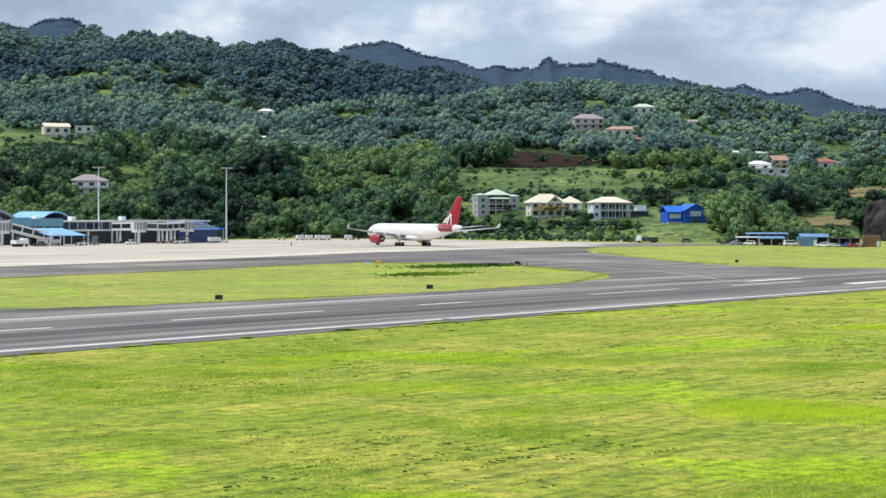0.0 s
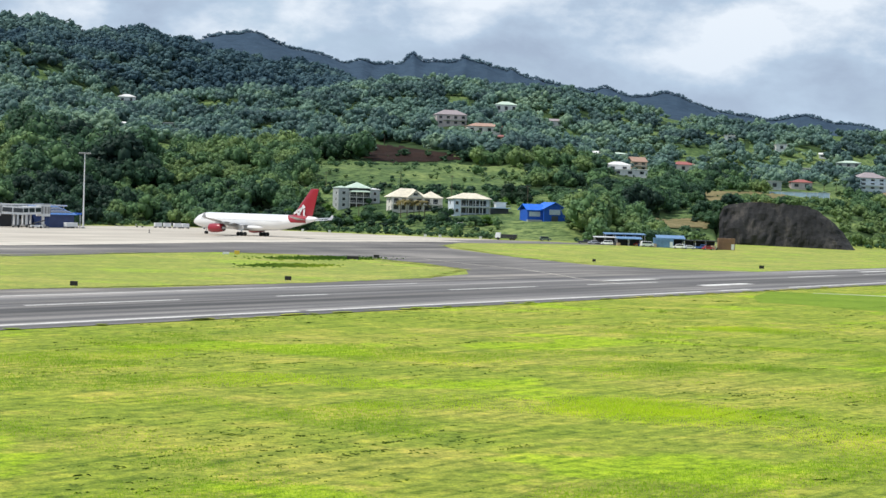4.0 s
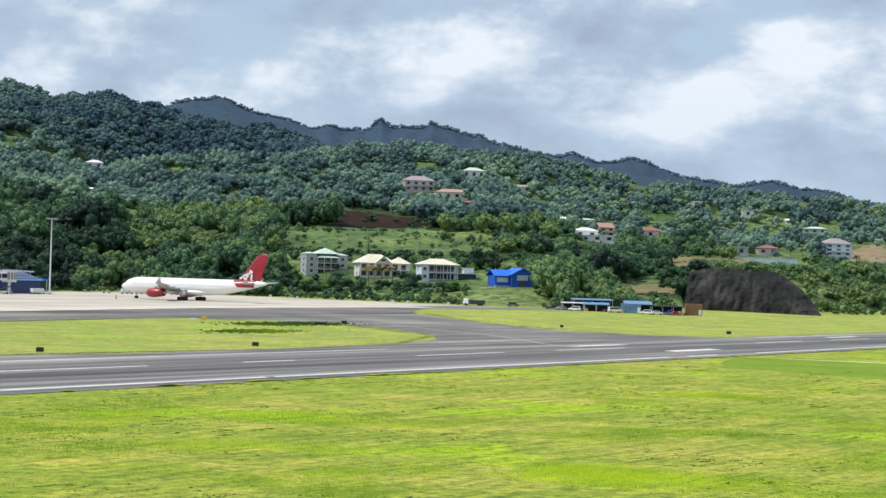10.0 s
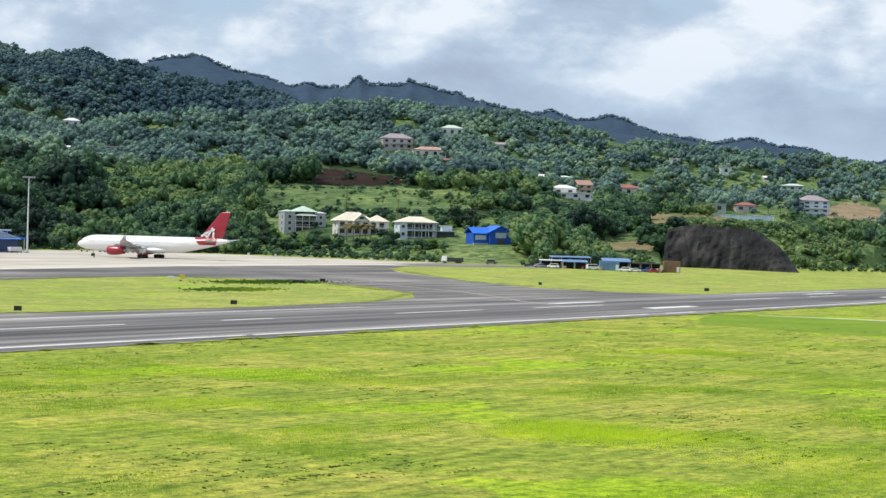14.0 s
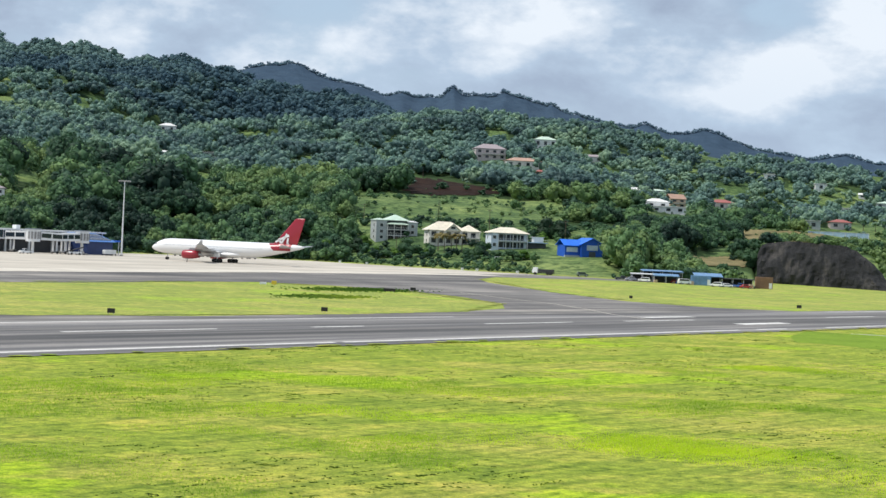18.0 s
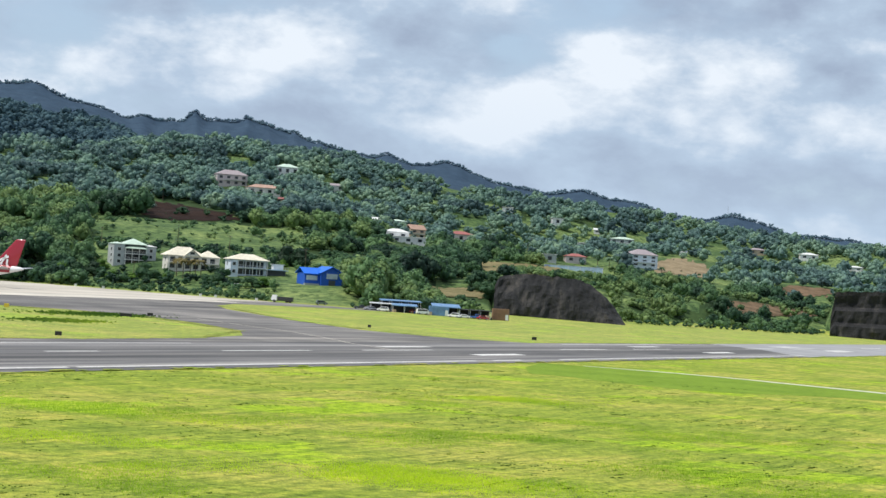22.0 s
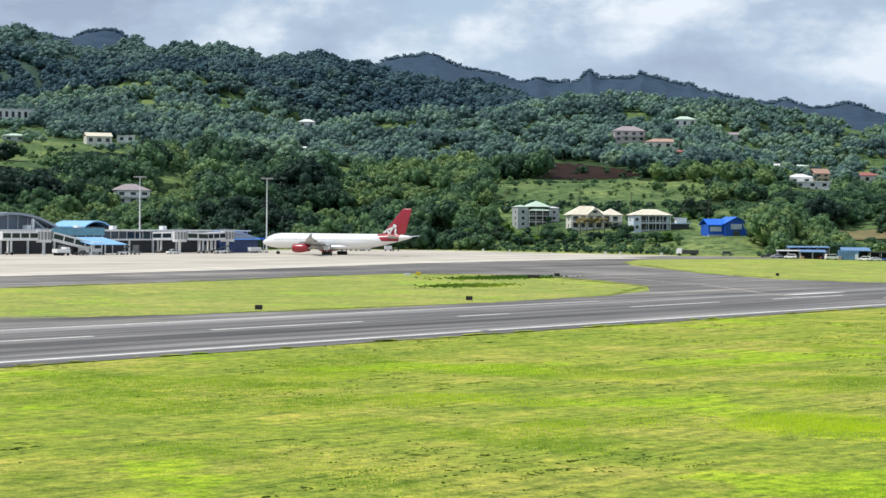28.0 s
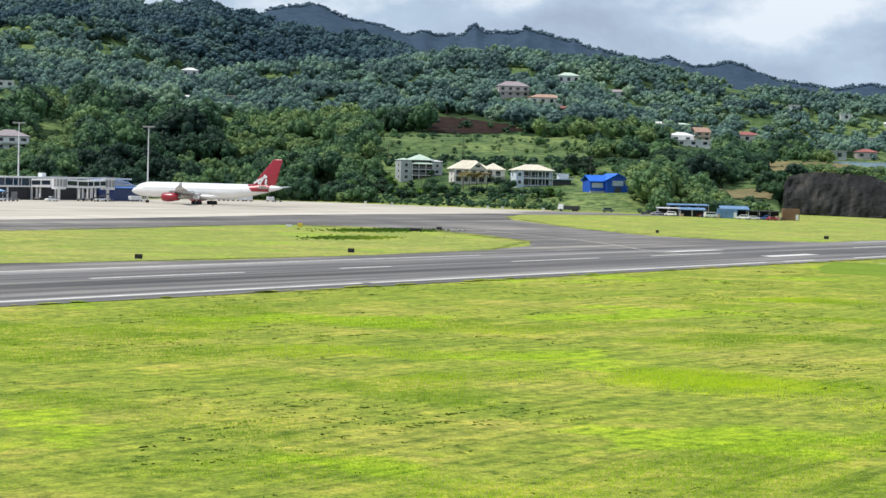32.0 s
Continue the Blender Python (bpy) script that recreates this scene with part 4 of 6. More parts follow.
HILL_HOUSES = (
    (-15.40, 0.50, 60, 38, "white", "pink", "white two-storey house with faded red hipped roof among trees", 14, "hip", 2),
    (-16.35, 2.24, 44, 22, "cream", "cream", "cream house with bright sandy gabled roof on a lawn", 10, "gable", 1),
    (-15.55, 2.30, 30, 13, "white", "white", "low white annex with a flat roof", 5, "flat", 1),
    (-18.74, 2.30, 38, 14, "grey", "green", "small grey shed with pale green roof", 0, "hip", 1),
    (-18.75, 2.88, 66, 24, "white", "white", "white modern flat-roofed villa", 15, "flat", 1),
    (-10.22, 2.80, 30, 17, "white", "white", "white hillside house with white hipped roof", 0, "hip", 1),
    (-10.27, 2.09, 26, 9, "cream", "white", "low cream house half hidden by trees", 0, "hip", 1),
    (-9.0, 2.12, 40, 8, "grey", "grey", "low grey roadside building", -10, "flat", 1),
    (-5.23, 3.08, 26, 10, "white", "white", "small pale house below the dark hill", 0, "hip", 1),
    (-0.66, 2.46, 54, 30, "pink", "pink", "pale pink house with brownish hipped roof", 12, "hip", 2),
    (0.34, 2.24, 62, 21, "cream", "orange", "low house with salmon tiled roof", 10, "hip", 1),
    (0.91, 2.05, 32, 11, "tan", "red", "small house with red hipped roof", 10, "hip", 1),
    (0.97, 2.90, 40, 21, "white", "green", "white house with pale green hipped roof on the ridge", 8, "hip", 1),
    (2.46, 2.53, 28, 13, "white", "pink", "small white house among trees", 10, "gable", 1),
    (4.35, 1.22, 42, 20, "white", "white", "white house with broad white roof", 10, "hip", 1),
    (4.92, 1.28, 30, 26, "tan", "orange", "unfinished house with rusty orange roof", 30, "gable", 2),
    (4.70, 1.12, 62, 9, "white", "white", "long low white flat-roofed building", 5, "flat", 1),
    (6.25, 1.27, 46, 20, "pink", "red", "house with dull red hipped roof", 10, "hip", 1),
    (3.72, 1.64, 16, 12, "white", "white", "tiny white house among trees", 0, "gable", 1),
    (4.34, 1.64, 34, 10, "grey", "green", "house with pale green sheet roof", 5, "hip", 1),
    (9.72, 0.88, 36, 17, "pink", "red", "house with bright red roof behind a wall", 10, "hip", 1),
    (8.95, 0.83, 24, 16, "grey", "grey", "grey two-storey house behind a wall", 10, "flat", 1),
    (11.66, 0.88, 50, 33, "skyshade_white", "pink", "large pale three-storey house with pinkish roof and verandas", 25, "hip", 3),
    (15.03, 1.48, 32, 11, "tan", "pink", "low house with pinkish roof", 10, "hip", 1),
    (16.54, 1.42, 32, 12, "white", "white", "white-roofed house among bushes", 10, "hip", 1),
    (17.88, 1.18, 30, 9, "white", "white", "pale house on the far slope", 0, "hip", 1),
    (7.63, 2.24, 19, 9, "white", "white", "small white cube house", 0, "flat", 1),
    (9.11, 1.95, 20, 13, "white", "grey", "small white two-storey house", 15, "flat", 1),
    (9.92, 1.34, 24, 8, "white", "white", "low white house on the slope", 0, "flat", 1),
    (11.08, 1.52, 42, 13, "grey", "green", "long grey house with light roof", 0, "hip", 1),
    (10.33, 1.78, 10, 8, "white", "white", "tiny white hut among bushes", 0, "gable", 1),
    (12.9, 1.3, 9, 8, "white", "white", "tiny white hut by the field", 0, "gable", 1),
)
for row in HILL_HOUSES:
    simple_house(row[0], row[1], row[2], row[3], row[4], row[5], row[6], row[7], row[8], row[9])


def posts(parent, xs, y, z0, z1, paint="white", w=0.25):
    for x in xs:
        part("post", boxed(x - w / 2, x + w / 2, y - w / 2, y + w / 2, z0, z1), PAINT[paint], parent)


def rail(parent, x0, x1, y, z, paint="white"):
    r = part("railing", boxed(x0, x1, y - 0.05, y + 0.05, z + 0.9, z + 1.0), PAINT[paint], parent)
    n = max(2, int((x1 - x0) / 1.1))
    for i in range(n + 1):
        x = x0 + (x1 - x0) * i / n
        part("baluster", boxed(x - 0.03, x + 0.03, y - 0.03, y + 0.03, z, z + 0.9), PAINT[paint], r)


def grey_villa():
    """Three storeys: two flat-roofed wings and a pyramid-roofed middle with verandas."""
    e, d = house_base(-3.38, 0.02, 16, "grey three-storey villa with pale green pyramid roof and glass verandas")
    part("wall", boxed(-10, -5, -5, 5, -5, 7.2), PAINT["grey"], e, "grey side wing")
    part("wall", boxed(5.2, 10, -4, 5, -5, 6.8), PAINT["grey"], e, "grey side wing")
    # dark paint for the glazing and for the shade in the veranda recess
    part("wall", boxed(-5, 5.2, -2.5, 5, -5, 7.3), PAINT["dark"], e, "middle front, dark for glass and veranda shade")
    part("roof", hip_roof(-4.6, 4.8, -4.6, 4.6, 7.5, 2.6, 0.9, 0.4), ROOF["green"], e, "pale green pyramid roof")
    part("roof", hip_roof(-9.7, -5.3, -4.7, 4.7, 7.2 + 0.2, 0.8, 0.6), ROOF["green"], e)
    part("roof", hip_roof(5.6, 9.7, -3.7, 4.7, 6.8 + 0.2, 0.7, 0.6), ROOF["white"], e)
    part("canopy", hip_roof(-4.6, 4.8, -6.4, -2.4, 5.7, 0.9, 0.4), ROOF["green"], e, "pale veranda roof")
    for z in (0.6, 3.3):
        part("balcony", boxed(-5, 5.2, -5.8, -2.48, z - 0.3, z), PAINT["white"], e, "white balcony slab")
        rail(e, -5, 5.2, -5.7, z)
    posts(e, (-4.8, -1.6, 1.7, 5.0), -5.6, -3, 5.6)
    for z in (-1.6, 1.1, 3.9):
        for x in (-3.6, -1.2, 1.2, 3.6):
            opening(e, x, -2.5, z, 2.1, 2.0, "f", "dark")
        opening(e, -7.5, -5, z + 0.4, 1.5, 1.4, "f")
        opening(e, 7.6, -4, z + 0.4, 1.4, 1.4, "f")
        opening(e, -10, -1, z + 0.4, 1.5, 1.4, "l")


def cream_house():
    """Broad hipped roof, front gable with a dark attic light, veranda below."""
    e, d = house_base(-1.66, -0.10, 14, "cream two-storey house with broad sand-coloured hipped roof and arches")
    part("wall", boxed(-11.5, 11.5, -4.5, 5.5, -5, 5.6), PAINT["cream"], e)
    part("roof", hip_roof(-11.5, 4.5, -4.5, 5.5, 5.8, 3.9, 1.0), ROOF["cream"], e, "sand-coloured hipped roof")
    part("roof", hip_roof(4.0, 11.5, -4.3, 5.3, 5.75, 2.9, 0.9), ROOF["cream"], e, "lower hipped roof")
    part("gable", gable_end(-4.5, 3.0, -5.3, 5.6, 3.2), PAINT["cream"], e)
    part("roof", gable_roof(-4.5, 3.0, -5.6, -0.5, 5.75, 3.25, 0.4, "y"), ROOF["cream"], e, "front gable roof")
    opening(e, -0.75, -5.3, 6.5, 2.0, 1.1, "f")
    part("balcony", boxed(-11.5, 11.5, -6.6, -4.48, 2.5, 2.8), PAINT["cream"], e)
    rail(e, -11.4, 11.4, -6.5, 2.8)
    posts(e, (-11.3, -7.5, -4.3, 2.8, 7.0, 11.3), -6.3, -3, 5.5, "cream", 0.35)
    for z in (0.1, 3.1):
        for x in (-9.4, -6.2, -2.6, 1.2, 5.0, 8.8):
            opening(e, x, -4.5, z, 2.2, 2.0, "f", "cream")
        opening(e, -11.5, 0, z, 1.4, 1.5, "l")


def white_house():
    """Two storeys with an upper veranda, peach roof and a long deck to the side."""
    e, d = house_base(-0.02, -0.15, 14, "white two-storey house with peach hipped roof and side deck")
    part("wall", boxed(-8.3, 8.3, -3.2, 5.2, -5, 6.4), PAINT["skyshade_white"], e)
    part("wall", boxed(-8.3, -5.2, -5.6, -3.2, -5, 6.4), PAINT["skyshade_white"], e, "white front bay")
    part("roof", hip_roof(-8.3, 8.3, -5.4, 5.2, 6.6, 2.5, 0.8), ROOF["cream"], e, "peach hipped roof")
    part("balcony", boxed(-5.2, 8.3, -5.6, -3.18, 2.9, 3.2), PAINT["white"], e)
    rail(e, -5.1, 8.2, -5.5, 3.2)
    posts(e, (-5.0, -1.6, 1.6, 4.8, 8.1), -5.4, -3, 6.4)
    for z in (0.3, 3.6):
        for x in (-3.6, -0.6, 2.4, 5.6):
            opening(e, x, -3.2, z, 2.5, 2.2, "f", "dark")
        opening(e, -6.8, -5.6, z + 0.3, 1.3, 1.4, "f")
        opening(e, -8.3, 1, z + 0.3, 1.3, 1.4, "l")
    part("deck", boxed(8.3, 18.0, -4.4, 4.5, 2.7, 3.1), PAINT["paleblue"], e, "pale blue side deck")
    part("deck_wall", boxed(8.35, 17.5, -2.0, 4.0, -4, 2.7), PAINT["dark"], e, "dark wall below the deck")
    rail(e, 8.4, 18.0, -4.3, 3.1)
    part("deck_room", boxed(12.5, 17.0, 0.5, 4.2, 3.1, 5.3), PAINT["white"], e)
    part("deck_roof", boxed(12.0, 17.5, 0.0, 4.6, 5.3, 5.5), ROOF["white"], e)


def blue_house():
    """A bright blue gabled house with a lower wing and pale shutters."""
    e, d = house_base(2.16, -0.30, 22, "bright blue gabled house with pale shutters on a grassy bank")
    part("wall", boxed(-1.5, 8.2, -6.0, 6.0, -4, 5.2), PAINT["blue"], e)
    part("gable", gable_end(-1.5, 8.2, -6.0, 5.2, 2.4), PAINT["blue"], e)
    part("roof", gable_roof(-1.5, 8.2, -6.2, 6.0, 5.4, 2.5, 0.7, "y"), ROOF["blue"], e, "bright blue sheet roof")
    part("wall", boxed(-8.2, -1.52, -4.0, 5.0, -4, 4.6), PAINT["blue"], e, "lower blue wing")
    part("roof", gable_roof(-8.2, -0.6, -4.0, 5.0, 4.8, 2.2, 0.8), ROOF["blue"], e, "bright blue roof of the wing")
    for x, y, z, w, h, lab in ((3.4, -6.0, 2.6, 5.0, 2.2, "pale louvred shutters"), (-5.0, -4.0, 1.7, 5.0, 2.0, "pale louvred shutters")):
        s = part("shutter", boxed(x - w / 2, x + w / 2, y - 0.12, y + 0.02, z, z + h), PAINT["paleblue"], e, lab)
        for k in range(5):
            part("slat", boxed(x - w / 2 + 0.1, x + w / 2 - 0.1, y - 0.2, y - 0.11, z + h * (k + 0.3) / 5, z + h * (k + 0.7) / 5), PAINT["white"], s)
    part("door", boxed(2.0, 5.0, -6.1, -5.98, -0.4, 2.1), PAINT["dark"], e, "dark blue door")
    part("base_step", boxed(-8.6, -2.0, -5.2, -4.02, -3, 0.3), PAINT["grey"], e, "pale concrete step")


grey_villa()
cream_house()
white_house()
blue_house()
e, d = house_base(9.7, 0.64, 6, "long pale boundary wall on the hill")
tagged(e, category="wall")
e.name = "boundary_wall"
part("wall", boxed(-17, 17, -0.15, 0.15, -2, 2.4), PAINT["paleblue"], e)
part("coping", boxed(-17.1, 17.1, -0.25, 0.25, 2.4, 2.55), PAINT["white"], e)
posts(e, (-16.8, -10, -3, 4, 10, 16.8), -0.2, -2, 2.5)


# ---- woods ----
def crown_proto(rng, lobes, leaves, size, core=1):
    """A lumpy crown one unit across as vertex and triangle arrays: dark core lumps and many loose leaf clumps."""
    vs, fs = [], []
    centres = []
    for k in range(lobes):
        a, rad = rng.uniform(0, 6.283), rng.uniform(0.05, 0.3) if k else 0.0
        centres.append((rad * math.cos(a), rad * math.sin(a), rng.uniform(0.32, 0.72), rng.uniform(0.17, 0.27)))
    bm = bmesh.new()
    bmesh.ops.create_icosphere(bm, subdivisions=core, radius=1)
    bv = np.array([v.co[:] for v in bm.verts])
    bf = np.array([[v.index for v in f.verts] for f in bm.faces])
    bm.free()
    n = 0
    for cx, cy, cz, r in centres:
        j = bv * (1 + rng.uniform(-0.25, 0.15, (len(bv), 1))) * r * 0.9 * np.array([1, 1, 0.85]) + (cx, cy, cz)
        vs.append(j)
        fs.append(bf + n)
        n += len(bv)
    for k in range(leaves):
        cx, cy, cz, r = centres[k % lobes]
        d = rng.normal(size=3)
        d[2] = abs(d[2]) * 1.1 - 0.35
        d /= np.linalg.norm(d)
        p = np.array((cx, cy, cz)) + d * r * rng.uniform(0.85, 1.22) * np.array([1, 1, 0.9])
        t = np.cross(d + rng.normal(size=3) * 0.55, rng.normal(size=3))
        t /= np.linalg.norm(t)
        b = np.cross(d + rng.normal(size=3) * 0.45, t)
        b /= np.linalg.norm(b)
        s = size * rng.uniform(0.6, 1.4)
        q = np.array([p - t * s * 0.5, p + b * s * 0.42 + t * 0.1 * s, p + t * s * 0.5, p - b * s * 0.42])
        vs.append(q)
        fs.append(np.array([[0, 1, 2], [0, 2, 3]]) + n)
        n += 4
    return np.concatenate(vs), np.concatenate(fs)


def dome_proto(rng, lobes, leaves, size):
    """A broad rounded crown one unit across: a core and bulging lobes over a dome, with leaf clumps on the outer faces."""
    bm = bmesh.new()
    bmesh.ops.create_uvsphere(bm, u_segments=5, v_segments=3, radius=1)
    bmesh.ops.triangulate(bm, faces=bm.faces)
    bv = np.array([v.co[:] for v in bm.verts])
    bf = np.array([[v.index for v in f.verts] for f in bm.faces])
    bm.free()
    balls = [(0.0, 0.0, 0.4, 0.31)]
    skew = rng.uniform(0.8, 1.2, 2)
    for k in range(lobes):
        a = 2.4 * k + rng.uniform(-0.5, 0.5)
        up = 1.05 - 1.15 * (k + rng.uniform(0.1, 0.9)) / lobes
        q = math.cos(math.asin(min(1.0, max(-1.0, up))))
        d = rng.uniform(0.22, 0.34)
        balls.append((math.cos(a) * q * d * 1.1 * skew[0], math.sin(a) * q * d * 1.1 * skew[1], 0.42 + up * d, rng.uniform(0.12, 0.21)))
    vs, fs, n = [], [], 0
    for cx, cy, cz, r in balls:
        vs.append(bv * (1 + rng.uniform(-0.2, 0.12, (len(bv), 1))) * r * 0.87 + (cx, cy, cz))
        fs.append(bf + n)
        n += len(bv)
    B = np.array(balls)
    made, tries = 0, 0
    while made < leaves and tries < leaves * 8:
        tries += 1
        cx, cy, cz, r = balls[int(rng.integers(1, len(balls)))]
        d = rng.normal(size=3)
        d[2] += 0.25
        d /= np.linalg.norm(d)
        p = np.array((cx, cy, cz)) + d * r * rng.uniform(0.86, 1.2)
        if p[2] < 0.12 or (np.sum((B[:, :3] - p) ** 2, 1) < (B[:, 3] * 0.82) ** 2).any():
            continue
        t = np.cross(d + rng.normal(size=3) * 0.35, rng.normal(size=3))
        t /= np.linalg.norm(t)
        b = np.cross(d + rng.normal(size=3) * 0.3, t)
        b /= np.linalg.norm(b)
        s = size * rng.uniform(0.6, 1.4)
        vs.append(np.array([p - t * s * 0.5, p + b * s * 0.42 + t * 0.1 * s, p + t * s * 0.5, p - b * s * 0.42]))
        fs.append(np.array([[0, 1, 2], [0, 2, 3]]) + n)
        n += 4
        made += 1
    return np.concatenate(vs), np.concatenate(fs)


def woods(name, places, protos, material, label, category="woods"):
    """One mesh of many crowns. places: x, y, z, width, height, turn, prototype, tone."""
    V, T, C, n = [], [], [], 0
    for x, y, z, w, h, turn, k, tone in places:
        v, f = protos[k]
        c, s = math.cos(turn), math.sin(turn)
        q = np.empty_like(v)
        top = min(h, w)
        # the lower skirt of a tall crown is drawn in and down to the ground
        low = np.clip(v[:, 2] / 0.4, 0, 1)
        near = np.where(h > top + 0.5, 0.62 + 0.38 * low, 1.0)
        q[:, 0], q[:, 1] = x + (v[:, 0] * c - v[:, 1] * s) * w * near, y + (v[:, 0] * s + v[:, 1] * c) * w * near
        q[:, 2] = z + np.where(v[:, 2] > 0.4, h - top + v[:, 2] * top, v[:, 2] / 0.4 * (h - top + 0.4 * top)) - top * 0.12
        V.append(q)
        T.append(f + n)
        C.append(np.full(len(v), min(0.85, max(0.0, tone)), np.float32))
        n += len(v)
    V, T = np.concatenate(V).astype(np.float32), np.concatenate(T).astype(np.int32)
    me = bpy.data.meshes.new(name)
    me.vertices.add(len(V))
    me.vertices.foreach_set("co", V.ravel())
    me.loops.add(T.size)
    me.loops.foreach_set("vertex_index", T.ravel())
    me.polygons.add(len(T))
    me.polygons.foreach_set("loop_start", np.arange(0, T.size, 3, dtype=np.int32))
    me.attributes.new("tone", "FLOAT", "POINT").data.foreach_set("value", np.concatenate(C))
    me.update()
    me.materials.append(material)
    return tagged(new(name, me), label, category, kind="stuff")


rng = np.random.default_rng(5)
CROWNS = [dome_proto(rng, int(rng.integers(8, 12)), 230, 0.085) for _ in range(14)]
FARCROWNS = [dome_proto(rng, 6, 62, 0.13) for _ in range(10)]
BUSHES = [dome_proto(rng, 4, 45, 0.17) for _ in range(8)]
RIDGECROWNS = [dome_proto(rng, 4, 24, 0.2) for _ in range(6)]
OPEN = [(h[0], h[1]) for h in HILL_HOUSES] + [(-3.4, -0.1), (-1.7, -0.2), (0.0, -0.25), (0.75, -0.2), (2.15, -0.4)]
SIGHT = [(h[0], h[2] / 3400 * 57.3 * 0.52, h[1]) for h in HILL_HOUSES] + [(9.7, 1.0, 0.7), (7.9, 1.0, 0.6)]
# open views up to houses, lawns and the cut: bearings and the climb that no tree below may pass
VIEWS = [(b - w, b + w, h + 0.09) for b, w, h in SIGHT] + [(-20, -17.6, 1.55), (-17.6, -15.0, 1.98), (-14.9, -13.8, 0.95), (-9.6, -8.7, 1.5), (-3.2, -0.3, 1.36), (-4.8, 3.7, 0.72), (1.0, 3.0, -0.3), (3.9, 5.6, 1.08), (8.6, 10.8, 0.68)]



def clear_spot(a, c):
    """Kept free: the houses and the ground just before them."""
    return any(abs(a - b) < w and h - 0.14 < c < h + 0.1 for b, w, h in SIGHT)


def scatter(r0, r1, a0, a1, spacing, width, height, protos, keep, stands=False):
    """Places for crowns; stands: tall stands and low scrub alternate. keep gives a size and a tone, or nothing."""
    out = []
    r = r0
    while r < r1:
        st = math.degrees(spacing / r)
        a = a0 + rng.uniform(0, st)
        while a < a1:
            rr, aa = r + rng.uniform(-0.5, 0.5) * spacing, a + rng.uniform(-0.4, 0.4) * st
            if rr > knots(AZ, EDGE, aa) + 4:
                x, y = spot(aa, rr)
                z = land(x, y)
                got = keep(aa, rr, math.degrees(math.atan2(z - 14.28, rr)))
                if got:
                    size, tone = got
                    tall = min(1.7, max(0.6, 1.1 + 1.5 * noise.noise((x / 45, y / 45, 4.4)) + 0.4 * noise.noise((x / 13, y / 13, 8.8)))) if stands else 1.0
                    w = rng.uniform(*width) * size * (0.6 + 0.4 * tall)
                    tone += 0.75 * noise.noise((x / 75, y / 75, 12.0)) + 0.4 * noise.noise((x / 22, y / 22, 15.0)) + rng.normal() * 0.16
                    h, c = w * rng.uniform(*height) * (0.75 + 0.3 * tall), math.degrees(math.atan2(z - 14.28, rr))
                    tops = [q for p0, p1, q in VIEWS if p0 < aa < p1 and c < q]
                    if tops and rr < 2000:
                        h = min(h, radians(min(tops) + rng.uniform(-0.04, 0.1) - c) * rr / 0.9)
                        if h < 1.5:
                            a += st
                            continue
                        w = min(w, h * 1.6)
                    out.append((x, y, z, w, h, rng.uniform(0, 6.283), int(rng.integers(len(protos))), tone))
            a += st
        r += spacing
    return out


def stand_tone(a, c):
    """Dark old trees, paler vines and scrub, by place on the slope."""
    if a < -14.7 and 0.35 < c < 1.95:
        return 0.12
    if a < -8.5 and c < 0.3:
        return 0.62 if a < -13.6 or a > -10.5 else 0.4
    if -14.9 < a < -13.2 and c < 1.6:
        return 0.66
    if -13.2 < a < -9.0 and c < 2.0:
        return 0.3
    if 3.0 < a < 8.0 and c < 0.9:
        return 0.36
    if a > 8:
        return 0.62
    return 0.53


def near_trees(a, r, c):
    e = knots(AZ, EDGE, a)
    t = stand_tone(a, c)
    if any(a0 - 0.1 < a < a1 + 0.1 and r < d + 28 for a0, a1, d, _, _ in CLIFFS) or bare(a, c) or clear_spot(a, c):
        return None
    if -4.7 < a < 2.7 and c < 0.55 or 2.6 < a < 3.2 and c < -0.2:
        return None
    if a > 11.5 and r < e + 60 or 7.2 < a < 11.4 and c < 0.15:
        return None
    if meadow(a, c):
        return (0.38, t) if rng.uniform() < 0.04 else None
    if a < -8.5 and c < 0.3:
        return 0.72, t
    if a > 8 and rng.uniform() < 0.2:
        return None
    if 6.3 < a < 11.5 and c < 0.6:
        return 0.55, t
    return (0.65, t) if a > 8 else (1.3, t) if t < 0.35 else (1.0, t)


def bushes(a, r, c):
    if any(a0 - 0.05 < a < a1 + 0.05 and r < d + 14 for a0, a1, d, _, _ in CLIFFS) or bare(a, c) and rng.uniform() < (0.85 if a < 13 else 0.55):
        return None
    k = rng.uniform()
    if -4.7 < a < 3.0 and c < 0.0:
        if 0.9 < a < 3.0 or any(abs(a - b) < 0.62 and c > h - 0.16 for b, h in OPEN[-5:]):
            return None
        return (rng.uniform(0.6, 1.15), 0.4) if k < (0.95 if c < -0.45 else 0.75) else None
    if -4.7 < a < 3.2 and c < 0.58:
        return (rng.uniform(0.7, 1.4), 0.35) if k < 0.6 else None
    if clear_spot(a, c):
        return (rng.uniform(0.35, 0.6), 0.5) if k < 0.6 else None
    if meadow(a, c):
        return (rng.uniform(0.3, 0.8), 0.75) if k < (0.3 if a < 6 else 0.5) else None
    return (rng.uniform(0.7, 1.4), stand_tone(a, c) + 0.1) if k < 0.5 else None


woods("hillside_woods", scatter(690, 1010, -19.6, 18.6, 9.0, (10, 15), (0.72, 1.0), CROWNS, near_trees, True) + scatter(1010, 1240, -19.6, 18.6, 11.0, (11, 17), (0.7, 0.95), CROWNS, near_trees, True), CROWNS, M_NEARSTAND, "dense dark green tropical woods on the near slope")
